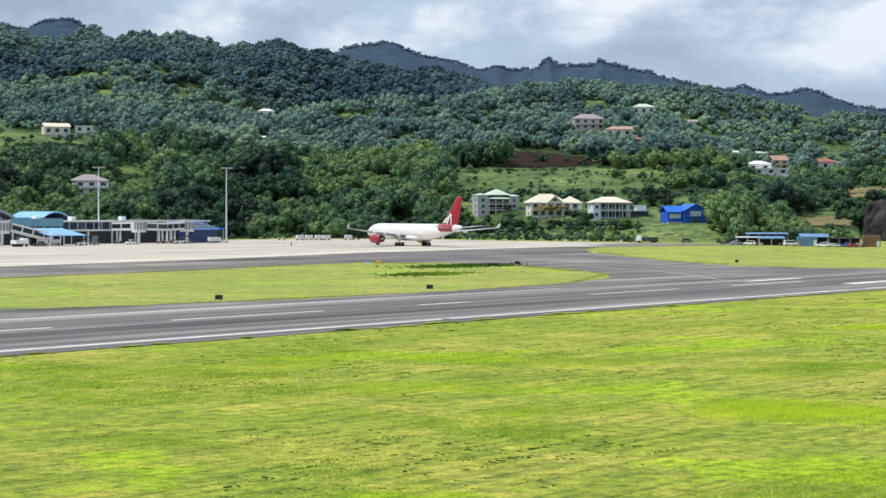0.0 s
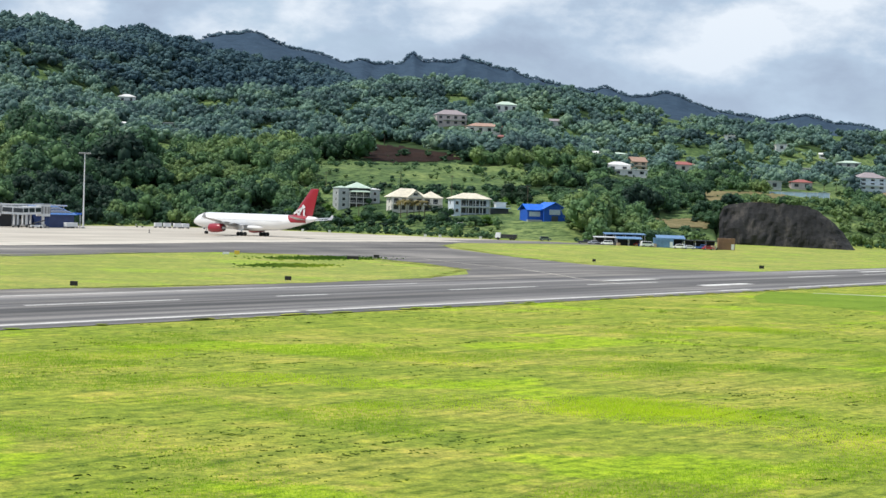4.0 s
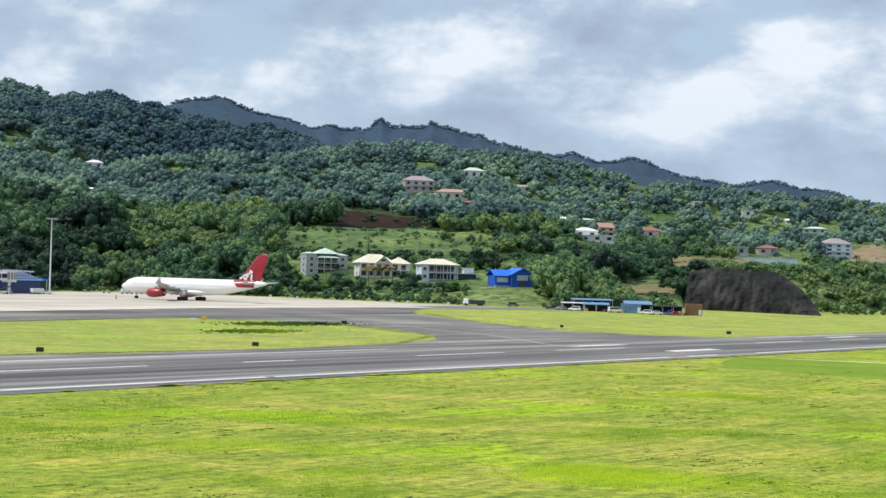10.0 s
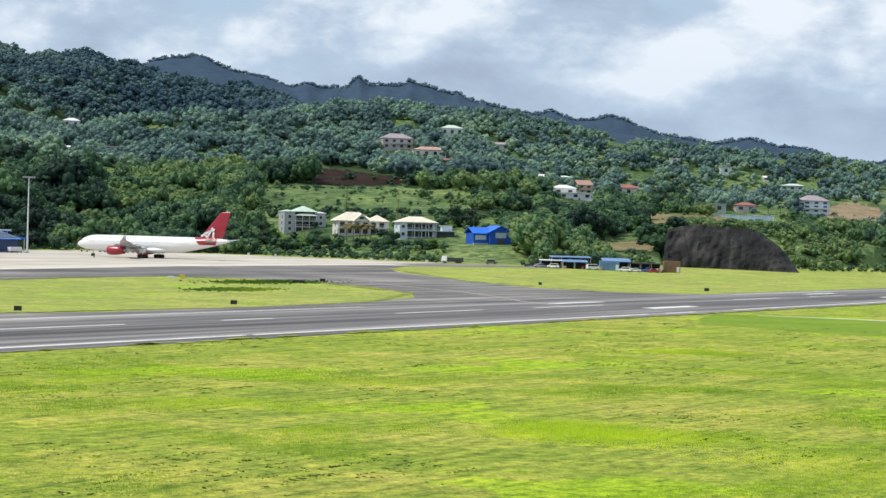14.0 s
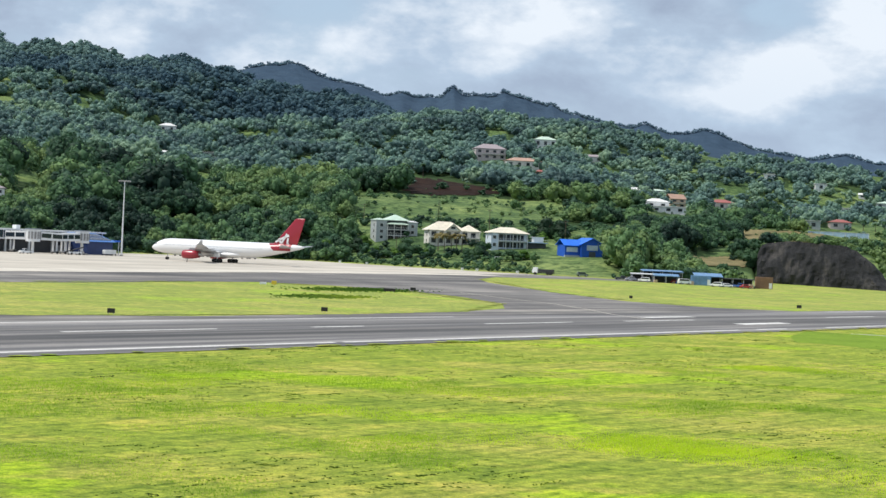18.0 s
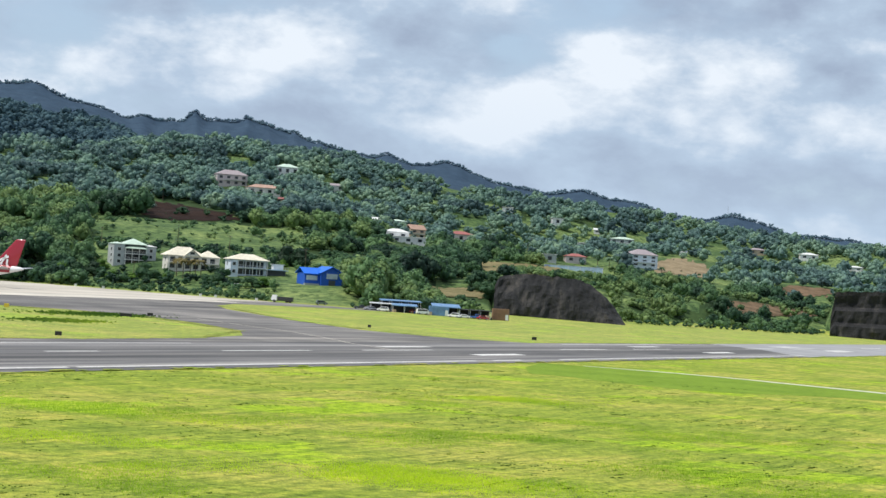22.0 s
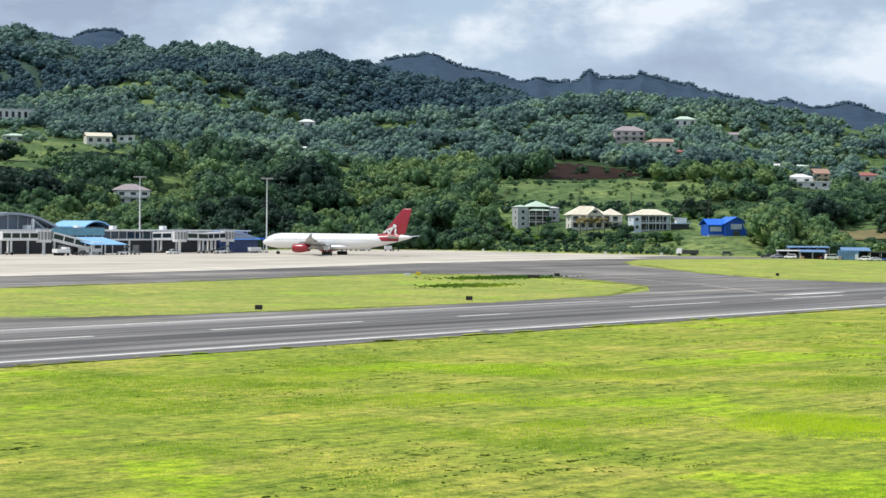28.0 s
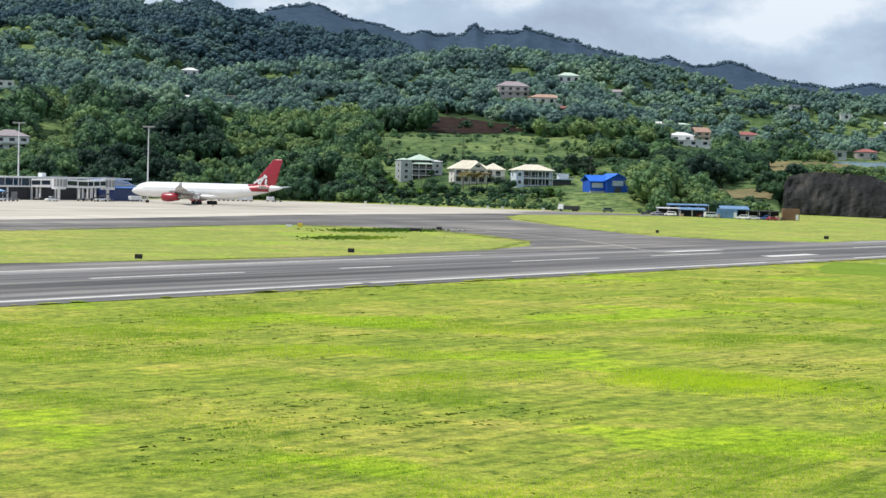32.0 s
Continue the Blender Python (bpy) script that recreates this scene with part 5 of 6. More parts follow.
woods("hillside_bushes", scatter(690, 1240, -19.6, 18.6, 7.0, (4.0, 7.0), (0.55, 0.9), BUSHES, bushes), BUSHES, M_NEARSTAND, "lighter green bushes and scrub on the near slope")


def hedge(a, r, c):
    e = knots(AZ, EDGE, a)
    return (rng.uniform(0.6, 1.2), 0.25) if e + 4 < r < e + 16 and (a < 0.85 or 3.1 < a < 3.6 or 11.6 < a < 17) else None


woods("field_hedge", scatter(700, 1080, -12.0, 17.0, 4.0, (2.6, 4.2), (0.5, 0.9), BUSHES, hedge), BUSHES, M_NEARSTAND, "low dark scrub along the field's edge")


def upper(a, r, c):
    if bare(a, c):
        return None
    if clear_spot(a, c):
        return (0.4, 0.5) if rng.uniform() < 0.5 else None
    if meadow(a, c):
        return (0.6, 0.6) if rng.uniform() < 0.2 else None
    return (0.8, 0.45) if a > 3 else (1.0, 0.45)


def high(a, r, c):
    """The dark hill: tones carry cloud shadow below, sunlight at the left crest."""
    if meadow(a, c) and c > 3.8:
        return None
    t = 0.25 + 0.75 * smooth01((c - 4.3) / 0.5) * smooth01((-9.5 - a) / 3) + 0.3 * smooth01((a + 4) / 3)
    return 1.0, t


woods("upper_woods", scatter(1240, 1900, -20, 19, 13.5, (13, 20), (0.62, 0.95), FARCROWNS, upper), FARCROWNS, M_UPSTAND, "green woods on the upper hills, haze in their colour")
woods("cloud_shade_woods", scatter(1900, 2420, -20, 2, 16.0, (17, 27), (0.6, 0.85), FARCROWNS, high), FARCROWNS, M_HIGHSTAND, "woods on the high hill, cloud shadow and haze in their colour")
woods("ridge_woods", scatter(4182, 4212, -20, 19, 9.0, (8, 15), (0.45, 0.8), RIDGECROWNS, lambda a, r, c: (1.0, 0.5)), RIDGECROWNS, M_RIDGESTAND, "trees along the far ridge, blue haze in their colour")


# ---- single trees and plants ----
def solid_leaves(rng_, lobes, leaves, size):
    return crown_proto(rng_, lobes, leaves, size, 2)


def mesh_of(name, v, f, material):
    me = bpy.data.meshes.new(name)
    me.from_pydata([tuple(p) for p in v], [], [tuple(int(i) for i in t) for t in f])
    me.materials.append(material)
    return me


TREE_CROWNS = [mesh_of("crown", *solid_leaves(rng, int(rng.integers(7, 11)), 700, 0.055), m) for m in (M_WOODS, M_WOODS, M_BUSH, M_WOODS, M_DARKLEAF)]


def broad_tree(bearing, climb, w, h, k, label, trunk=0.28):
    d = at_climb(bearing, climb)
    x, y = spot(bearing, d)
    e = empty("tree", pose(x, y, land(x, y) - 0.3, 0, 0, (bearing * 977) % 360))
    tagged(e, label, "tree", "trees by the houses")
    bm = rod(bmesh.new(), (0, 0, 0), (0.2, 0, h * (trunk + 0.15)), 0.035 * h, 0.02 * h, 8)
    for i in range(4):
        a = i * 1.7 + bearing
        rod(bm, (0.1, 0, h * trunk), (math.cos(a) * w * 0.22, math.sin(a) * w * 0.22, h * (trunk + 0.25)), 0.016 * h, 0.008 * h, 6)
    part("trunk", bm, M_BARK, e)
    c = new("crown", TREE_CROWNS[k])
    c.parent = e
    c.matrix_basis = Matrix.LocRotScale((0, 0, -h * (0.22 if trunk < 0.25 else 0.1)), None, (w, w, h * 1.08))


def palm(bearing, climb, h, label, dry=False):
    d = at_climb(bearing, climb)
    x, y = spot(bearing, d)
    e = empty("palm_tree", pose(x, y, land(x, y) - 0.3, 0, 0, (bearing * 1313) % 360))
    tagged(e, label, "palm tree", "palm trees")
    bm = bmesh.new()
    for i in range(6):
        z0, z1 = h * i / 6, h * (i + 1) / 6
        rod(bm, (0.02 * z0 * z0 / h, 0, z0), (0.02 * z1 * z1 / h, 0, z1), 0.24 - 0.02 * i, 0.22 - 0.02 * i, 7)
    part("trunk", bm, M_BARK, e)
    bm = bmesh.new()
    n = 17
    for i in range(n):
        a, up = 2.4 * i, rng.uniform(-0.25, 0.75)
        L = rng.uniform(2.2, 3.0)
        pts = []
        for j in range(6):
            t = j / 5
            pts.append(Vector((0.02 * h + math.cos(a) * L * t, math.sin(a) * L * t, h + up * L * t - 0.75 * L * t * t)))
        side = Vector((-math.sin(a), math.cos(a), 0))
        wd = [0.12, 0.5, 0.62, 0.55, 0.35, 0.03]
        l = [bm.verts.new(p + side * q - Vector((0, 0, q * 0.45))) for p, q in zip(pts, wd)]
        m = [bm.verts.new(p) for p in pts]
        r = [bm.verts.new(p - side * q - Vector((0, 0, q * 0.45))) for p, q in zip(pts, wd)]
        for j in range(5):
            bm.faces.new((l[j], l[j + 1], m[j + 1], m[j]))
            bm.faces.new((m[j], m[j + 1], r[j + 1], r[j]))
    part("fronds", bm, M_STRAW if dry else M_WOODS, e, "drooping feathered fronds")


def conifer(bearing, climb, h, label):
    d = at_climb(bearing, climb)
    x, y = spot(bearing, d)
    e = empty("conifer", pose(x, y, land(x, y) - 0.3))
    tagged(e, label, "tree", "trees by the houses")
    part("trunk", rod(bmesh.new(), (0, 0, 0), (0, 0, h), 0.25, 0.05, 8), M_BARK, e)
    bm = bmesh.new()
    for j in range(15):
        z = h * (0.12 + 0.86 * j / 15)
        L = 2.4 * (1 - 0.8 * j / 15)
        for i in range(9):
            a = i * 0.698 + j * 0.4
            q = Vector((math.cos(a), math.sin(a), 0))
            s = Vector((-q.y, q.x, 0)) * L * 0.24
            o = Vector((0, 0, z))
            tip = o + q * L + Vector((0, 0, L * 0.2))
            bm.faces.new([bm.verts.new(p) for p in (o, o + q * L * 0.6 + s, tip, o + q * L * 0.6 - s)])
    part("foliage", bm, M_HAZELEAF, e, "tiered dark foliage")


conifer(-2.08, 0.44, 12.5, "slender dark conifer behind the cream house")
broad_tree(1.15, 0.18, 13, 14, 4, "large dark round tree behind the white house", 0.2)
broad_tree(1.6, 0.16, 13, 13, 4, "large dark round tree behind the white house", 0.2)
for b, c, w, h, k in ((-2.82, -0.58, 12, 8, 1), (-3.35, -0.55, 7, 4.5, 2), (-4.25, -0.35, 9, 6, 2), (-4.6, -0.2, 10, 8, 1), (-0.85, -0.5, 9, 6.5, 0), (-0.62, -0.3, 6, 6, 1), (0.52, -0.5, 9, 5, 2), (0.35, -0.55, 6, 4, 3),
                      (-2.35, -0.5, 6, 4, 2), (-1.15, -0.5, 8, 5, 3), (-3.05, -0.4, 10, 7, 3), (0.2, -0.5, 10, 5, 1), (-0.25, -0.5, 7, 4, 3), (-4.45, -0.5, 11, 8, 4), (-3.65, -0.62, 9, 5, 1), (3.0, -0.35, 6, 4, 1), (3.35, -0.3, 10, 9, 0), (-3.9, -0.55, 8, 5, 2), (3.7, -0.45, 9, 8, 3), (1.05, 0.1, 6, 5, 2), (-4.95, -0.5, 12, 8, 0), (-5.4, -0.6, 11, 8, 2)):
    broad_tree(b, c, w, h, k, "leafy green tree below the houses" if h > 5 else "low spreading green bush below the houses")
for b, c, w, h, k in ((7.18, -0.36, 9, 8, 3), (7.32, -0.3, 10, 10, 0), (6.95, -0.2, 9, 8, 1), (7.25, 0.0, 9, 8, 3)):
    broad_tree(b, c, w, h, k, "dense green tree beside the rock face", 0.2)
for b, c, h in ((-2.05, -0.36, 8.0), (-1.86, -0.38, 8.6), (-1.66, -0.36, 7.6), (-1.5, -0.38, 8.4), (-1.34, -0.36, 7.8)):
    palm(b, c, h, "small palm with drooping brownish fronds before the cream house", True)
for b, c, h in ((6.9, 0.95, 8), (7.15, 1.0, 9), (7.4, 0.95, 8), (7.7, 1.05, 9), (7.95, 0.98, 8), (10.75, 0.7, 8), (11.0, 0.75, 9), (12.3, 0.6, 7), (10.4, 0.8, 8), (-11.0, 2.6, 11), (-6.5, 1.6, 12), (-2.6, 1.8, 11), (0.2, 1.9, 11), (5.5, 1.0, 9), (8.3, 1.1, 9)):
    palm(b, c, h, "tall green palm on the hillside")


def wire_pole(bearing, climb, h):
    d = at_climb(bearing, climb)
    x, y = spot(bearing, d)
    e = empty("utility_pole", pose(x, y, land(x, y) - 0.5, 0, 0, -bearing))
    tagged(e, "weathered wooden utility pole with cross arm", "utility pole", "utility poles")
    part("pole", rod(bmesh.new(), (0, 0, 0), (0, 0, h), 0.16, 0.11, 8), M_BARK, e)
    part("cross_arm", boxed(-1.0, 1.0, -0.06, 0.06, h - 0.7, h - 0.5), M_BARK, e)
    for q in (-0.9, 0.0, 0.9):
        part("insulator", rod(bmesh.new(), (q, 0, h - 0.5), (q, 0, h - 0.25), 0.06, n=6), M_GREYWING, e)


for b, c, h in ((-4.3, 0.4, 10), (-0.55, 0.3, 11), (1.72, 0.12, 10), (-3.3, -0.55, 9), (6.2, 0.5, 9), (11.3, 1.0, 9), (8.4, 1.2, 9)):
    wire_pole(b, c, h)


def radio_mast(bearing, h):
    x, y = spot(bearing, 4200)
    e = empty("radio_mast", pose(x, y, land(x, y) - 1, 0, 0, -bearing))
    tagged(e, "slender lattice radio mast on the far ridge", "radio mast")
    for k in range(3):
        q = k * 2.094
        part("leg", rod(bmesh.new(), (1.6 * math.cos(q), 1.6 * math.sin(q), 0), (0.3 * math.cos(q), 0.3 * math.sin(q), h), 0.22, 0.14, 6), M_METAL, e)
    for k in range(6):
        z = h * (k + 1) / 7
        part("brace", boxed(-1.4 + z / h, 1.4 - z / h, -0.12, 0.12, z - 0.12, z + 0.12), M_METAL, e)
    part("aerial", rod(bmesh.new(), (0, 0, h), (0, 0, h + 6), 0.12, 0.06, 6), M_METAL, e)


radio_mast(14.13, 26)


# ---- field grass in relief ----
def tufts():
    g = np.random.default_rng(11)
    V, T, n = [], [], 0
    for _ in range(12000):
        r, a = math.sqrt(g.uniform(78 ** 2, 330 ** 2)), g.uniform(-21, 20)
        x, y = spot(a, r)
        nn = x * NX + y * NY - CENTRE
        if nn > -28:
            continue
        if noise.noise((x / 18, y / 18, 6.0)) + 0.3 * noise.noise((x / 4, y / 4, 2.0)) < g.uniform(-0.1, 0.55):
            continue
        w, h = g.uniform(0.05, 0.25) * (3.0 if g.uniform() < 0.16 else 1), g.uniform(0.02, 0.08)
        row = g.uniform() < 0.3
        for _k in range(9 if row else 4):
            ox, oy, t = g.normal() * w * 0.6, g.normal() * w * 0.5, g.uniform(0, 3.14)
            if row:
                q = g.normal() * 0.9
                ox, oy = ox * 0.4 + UX * q, oy * 0.4 + UY * q
            c, s = math.cos(t) * w * 0.5, math.sin(t) * w * 0.5
            V += [(x + ox - c, y + oy - s, 0.0), (x + ox + c, y + oy + s, 0.0), (x + ox + c * 0.3 + g.normal() * 0.05, y + oy + s * 0.3, h), (x + ox - c * 0.5, y + oy - s * 0.5, h * 0.8)]
            T.append((n, n + 1, n + 2, n + 3))
            n += 4
    me = bpy.data.meshes.new("weed_tufts")
    me.from_pydata(V, [], T)
    me.materials.append(M_TUFT)
    tagged(new("weed_tufts", me), "scattered dark weeds and coarse tufts in the field", "grass", kind="stuff")


def blades():
    g = np.random.default_rng(12)
    N = 420000
    r, a = np.sqrt(g.uniform(76 ** 2, 215 ** 2, N)), np.radians(g.uniform(-21, 20, N))
    x, y = r * np.sin(a), r * np.cos(a)
    spots = [(14.5, 140, 11, 11, 15000), (24, 232, 8, 9, 5000), (34, 244, 10, 10, 9000), (47, 254, 8, 6, 4000), (-12, 138, 8, 5, 5000)]   # lime clumps: x, y, half widths, count
    x = np.concatenate([x] + [cx + g.normal(0, hx * 0.5, k) for cx, cy, hx, hy, k in spots])
    y = np.concatenate([y] + [cy + g.normal(0, hy * 0.5, k) for cx, cy, hx, hy, k in spots])
    extra = np.concatenate([np.zeros(N)] + [np.full(k, 0.3) for *_, k in spots])
    N = len(x)
    ok = (x * NX + y * NY - CENTRE) < -30
    lush = np.array([noise.noise((u / 14, v / 14, 1.5)) + 0.4 * noise.noise((u / 5, v / 5, 3.5)) for u, v in zip(x, y)])
    lush += extra + 0.5 * np.clip((95 + 1.05 * x - y) / 6, 0, 1)
    ok &= lush > g.uniform(0.0, 0.34, N)
    x, y, lush = x[ok], y[ok], lush[ok]
    m = len(x)
    t, w, h, l = g.uniform(0, 3.14, m), g.uniform(0.015, 0.04, m), g.uniform(0.03, 0.12, m) * (1 + 1.4 * np.clip(lush - 0.22, 0, 0.5)), g.normal(0, 0.06, (m, 2))
    z = np.zeros(m)
    P = np.stack([np.stack([x - np.cos(t) * w, y - np.sin(t) * w, z], -1), np.stack([x + np.cos(t) * w, y + np.sin(t) * w, z], -1), np.stack([x + l[:, 0], y + l[:, 1], h], -1)], 1).reshape(-1, 3)
    me = bpy.data.meshes.new("long_grass")
    me.vertices.add(3 * m)
    me.vertices.foreach_set("co", P.astype(np.float32).ravel())
    me.loops.add(3 * m)
    me.loops.foreach_set("vertex_index", np.arange(3 * m, dtype=np.int32))
    me.polygons.add(m)
    me.polygons.foreach_set("loop_start", np.arange(0, 3 * m, 3, dtype=np.int32))
    me.update()
    me.materials.append(M_BLADE)
    tagged(new("long_grass", me), "patches of longer bright green grass in the field", "grass", kind="stuff")


def long_clumps():
    """Dark, uncut grass round the holding signs."""
    g = np.random.default_rng(31)
    V, T, n = [], [], 0
    for s0, n0, ls, ln, count in ((340, 82, 6, 2.4, 1300), (384, 105, 10, 3.2, 1500)):
        for _ in range(count):
            x, y = field(s0 + g.normal() * ls, n0 + g.normal() * ln)
            h, w, t = g.uniform(0.1, 0.32), g.uniform(0.2, 0.6), g.uniform(0, 3.14)
            c, s = math.cos(t) * w, math.sin(t) * w
            z = land(x, y)
            V += [(x - c, y - s, z - 0.05), (x + c, y + s, z - 0.05), (x + c * 0.5 + g.normal() * 0.1, y + s * 0.5, z + h), (x - c * 0.7, y - s * 0.7, z + h * 0.8)]
            T.append((n, n + 1, n + 2, n + 3))
            n += 4
    me = bpy.data.meshes.new("long_clumps")
    me.from_pydata(V, [], T)
    me.materials.append(M_CLUMP)
    tagged(new("long_clumps", me), "dark clumps of uncut grass round the taxiway signs", "grass", kind="stuff")


tufts()
blades()
long_clumps()


def ragged_edges():
    """Small flat sods and weeds that creep over the pavement's edges."""
    g = np.random.default_rng(21)
    V, T, n = [], [], 0
    lines = [((60, -26.7), (900, -26.7), 260), ((150, 53), (205, 38), 60), ((205, 38), (280, 33), 120), ((280, 33), (325, 37), 70), ((325, 37), (378, 60), 80), ((378, 60), (402, 104), 60), ((240, 117), (349, 129), 90),
             ((480, 26.8), (1100, 26.8), 160), ((455, 42), (470, 100), 60), ((470, 100), (524, 160), 60), ((375, 130), (402, 104), 30)]
    for (s0, n0), (s1, n1), count in lines:
        for _ in range(count):
            t = g.uniform()
            s, m = s0 + (s1 - s0) * t, n0 + (n1 - n0) * t + g.normal() * 0.45
            x, y = field(s, m)
            z = (runway_top(m) if abs(m) < 27 else apron_height(m)) + 0.09
            L, w = g.uniform(0.4, 3.2), g.uniform(0.2, 0.9)
            k = 7
            for i in range(k):
                q = 6.283 * i / k
                f = g.uniform(0.6, 1.2)
                V.append((x + UX * math.cos(q) * L * f + NX * math.sin(q) * w * f, y + UY * math.cos(q) * L * f + NY * math.sin(q) * w * f, z))
            T.append(tuple(range(n, n + k)))
            n += k
    me = bpy.data.meshes.new("edge_sods")
    me.from_pydata(V, [], T)
    me.materials.append(M_GRASS)
    tagged(new("edge_sods", me), "ragged grass sods along the pavement's edges", "grass", kind="stuff")


ragged_edges()


# ---- terminal side of the apron ----
TURN = 90 - math.degrees(THETA)
M_GLASS = mat("tinted_glass", (0.02, 0.03, 0.04), 0.08)
M_BLUEGLASS = mat("blue_glazing", (0.012, 0.035, 0.07), 0.1)
M_HALLFRONT = painted("hall_front_panels", (0.17, 0.21, 0.27), 0.5, 0.1)
M_MIDBLUE = painted("mid_blue_roof", (0.06, 0.2, 0.55), 0.4, 0.1)
M_TEAL = painted("teal_cladding", (0.14, 0.36, 0.5), 0.3)
M_NAVY = painted("navy_cladding", (0.02, 0.045, 0.15), 0.5)
M_SILVER = mat("standing_seam_roof", (0.3, 0.34, 0.4), 0.4, 0.5)
M_SKYROOF = painted("light_blue_roof", (0.25, 0.52, 0.86), 0.4, 0.1)
M_WHITE = painted("white_cladding", (0.76, 0.77, 0.78), 0.45, 0.08)
M_PANEL = mat("solar_panel", (0.012, 0.018, 0.045), 0.15)
# near-black: shade of recesses put into walls; also dark belt, doors and roof
M_SHADE_DARK = painted("shade_and_dark_paint", (0.035, 0.037, 0.042), 0.8)
M_GREYWALL = painted("grey_blockwork", (0.30, 0.30, 0.30), 0.8)
M_YELLOW = painted("yellow_paint", (0.7, 0.5, 0.05), 0.5)


def at_field(name, s, n, label, category, turn=0.0, group="", z=None):
    e = empty(name, pose(*field(s, n), apron_height(n) + 0.075 if z is None else z, 0, 0, TURN + turn))
    return tagged(e, label, category, group)


def arch_roof(s0, s1, n0, n1, zc, ze, t=0.4, k=24):
    """A shallow vault from s0 to s1 with its crest zc and springing ze."""
    bm = bmesh.new()
    rows = []
    for i in range(k + 1):
        u = i / k
        s = s0 + (s1 - s0) * u
        z = ze + (zc - ze) * (1 - (2 * u - 1) ** 2)
        rows.append([bm.verts.new(p) for p in ((s, n0, z), (s, n1, z), (s, n1, z - t), (s, n0, z - t))])
    for a, b in zip(rows, rows[1:]):
        for j in range(4):
            bm.faces.new((a[j], a[(j + 1) % 4], b[(j + 1) % 4], b[j]))
    bm.faces.new(rows[0])
    bm.faces.new(rows[-1][::-1])
    bmesh.ops.recalc_face_normals(bm, faces=bm.faces)
    return bm


def terminal():
    e = at_field("terminal_building", 470, 345, "long airport terminal with vaulted roofs, glazed upper floor and blue canopies", "terminal")
    # great hall
    part("wall", boxed(-60, -13, 12, 50, 0, 6), M_GREYWALL, e, "grey hall wall")
    part("roof", arch_roof(-63.5, -9.5, 6, 52, 14.4, 5.2, 0.9), M_SILVER, e, "silver vaulted hall roof")
    g = part("glazed_front", arch_roof(-61.5, -11.5, 9.8, 10.2, 13.4, 5.0, 5.0), M_HALLFRONT, e, "grey-blue panelled hall front")
    for k in range(11):
        x = -58.5 + k * 4.4
        u = (x + 63.5) / 54
        part("mullion", boxed(x - 0.12, x + 0.12, 9.5, 9.78, 0.2, 5.2 + 9.2 * (1 - (2 * u - 1) ** 2) - 0.9), M_WHITE, g)
    part("column", boxed(-29.4, -28.6, 5.0, 5.8, 0, 12.2), M_WHITE, e, "white outer column")
    part("strut", rod(bmesh.new(), (-29, 5.4, 12.0), (-18, 6.0, 5.4), 0.3), M_SILVER, e, "raking silver strut")
    # small vault
    part("roof", arch_roof(4.3, 17.1, 16, 34, 11.7, 9.6), M_SKYROOF, e, "pale blue small vault")
    part("wall", boxed(4.8, 16.6, 17, 33, 0, 9.5), M_SHADE_DARK, e)
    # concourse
    part("wall", boxed(-60, 76, 2, 14, 0, 4.6), M_SHADE_DARK, e, "ground floor wall, the recess's shade in its colour")
    part("floor_band", boxed(-60, 76, 1.2, 14.2, 4.6, 5.2), M_WHITE, e, "white floor band")
    part("wall", boxed(-60, 76, 2.2, 14, 5.2, 7.9), M_BLUEGLASS, e, "blue glazed upper floor")
    part("fascia", boxed(-60.3, 76.3, 1.0, 14.4, 7.9, 8.45), M_WHITE, e, "white roof fascia")
    part("parapet", boxed(-24, 0, 0.6, 0.98, 6.4, 9.2), M_TEAL, e, "teal glazed parapet")
    for k in range(35):
        x = -59 + k * 3.95
        part("mullion", boxed(x - 0.1, x + 0.1, 1.95, 2.18, 5.22, 7.88), M_WHITE, e)
    for k in range(12):
        x = -58 + k * 11.8
        part("column", boxed(x - 0.3, x + 0.3, 1.3, 1.9, 0, 4.58), M_WHITE, e)
        part("door", boxed(x + 2.2, x + 5.2, 1.9, 1.98, 0.05, 2.9), M_SHADE_DARK if k % 3 else M_GREYWALL, e)
    for x in (-31, -8, 9, 34):
        part("roof_unit", boxed(x - 1.0, x + 1.0, 5, 7.2, 8.45, 9.9, 0.08), M_WHITE, e, "white rooftop air unit")
    # blue roof with panels at the end
    part("wall", boxed(56, 69.6, -9, 2, 0, 4.8), M_NAVY, e, "dark blue end block")
    bm = bmesh.new()
    v = [bm.verts.new(p) for p in ((55, -10, 5.0), (70.4, -10, 5.0), (70.4, 1.0, 8.0), (55, 1.0, 8.0), (55, -10, 4.8), (70.4, -10, 4.8), (70.4, 1.0, 7.8), (55, 1.0, 7.8))]
    for f in ((0, 1, 2, 3), (7, 6, 5, 4), (0, 4, 5, 1), (1, 5, 6, 2), (2, 6, 7, 3), (3, 7, 4, 0)):
        bm.faces.new([v[i] for i in f])
    bmesh.ops.recalc_face_normals(bm, faces=bm.faces)
    r = part("roof", bm, M_MIDBLUE, e, "blue sheet roof with solar panels")
    sl = math.atan2(3.0, 11.0)
    for i in range(6):
        for j in range(2):
            b = boxed(-1.0, 1.0, -1.9, 1.9, 0.06, 0.14)
            bmesh.ops.transform(b, matrix=Matrix.Translation((57.2 + i * 2.25, -6.6 + j * 4.4, 5.0 + (3.4 + j * 4.4) * 3 / 11)) @ Matrix.Rotation(sl, 4, "X"), verts=b.verts)
            part("solar_panel", b, M_PANEL, r)
    part("side_roof", boxed(70.6, 77, -6, 1, 5.0, 5.6), ROOF["blue"], e, "blue side canopy")
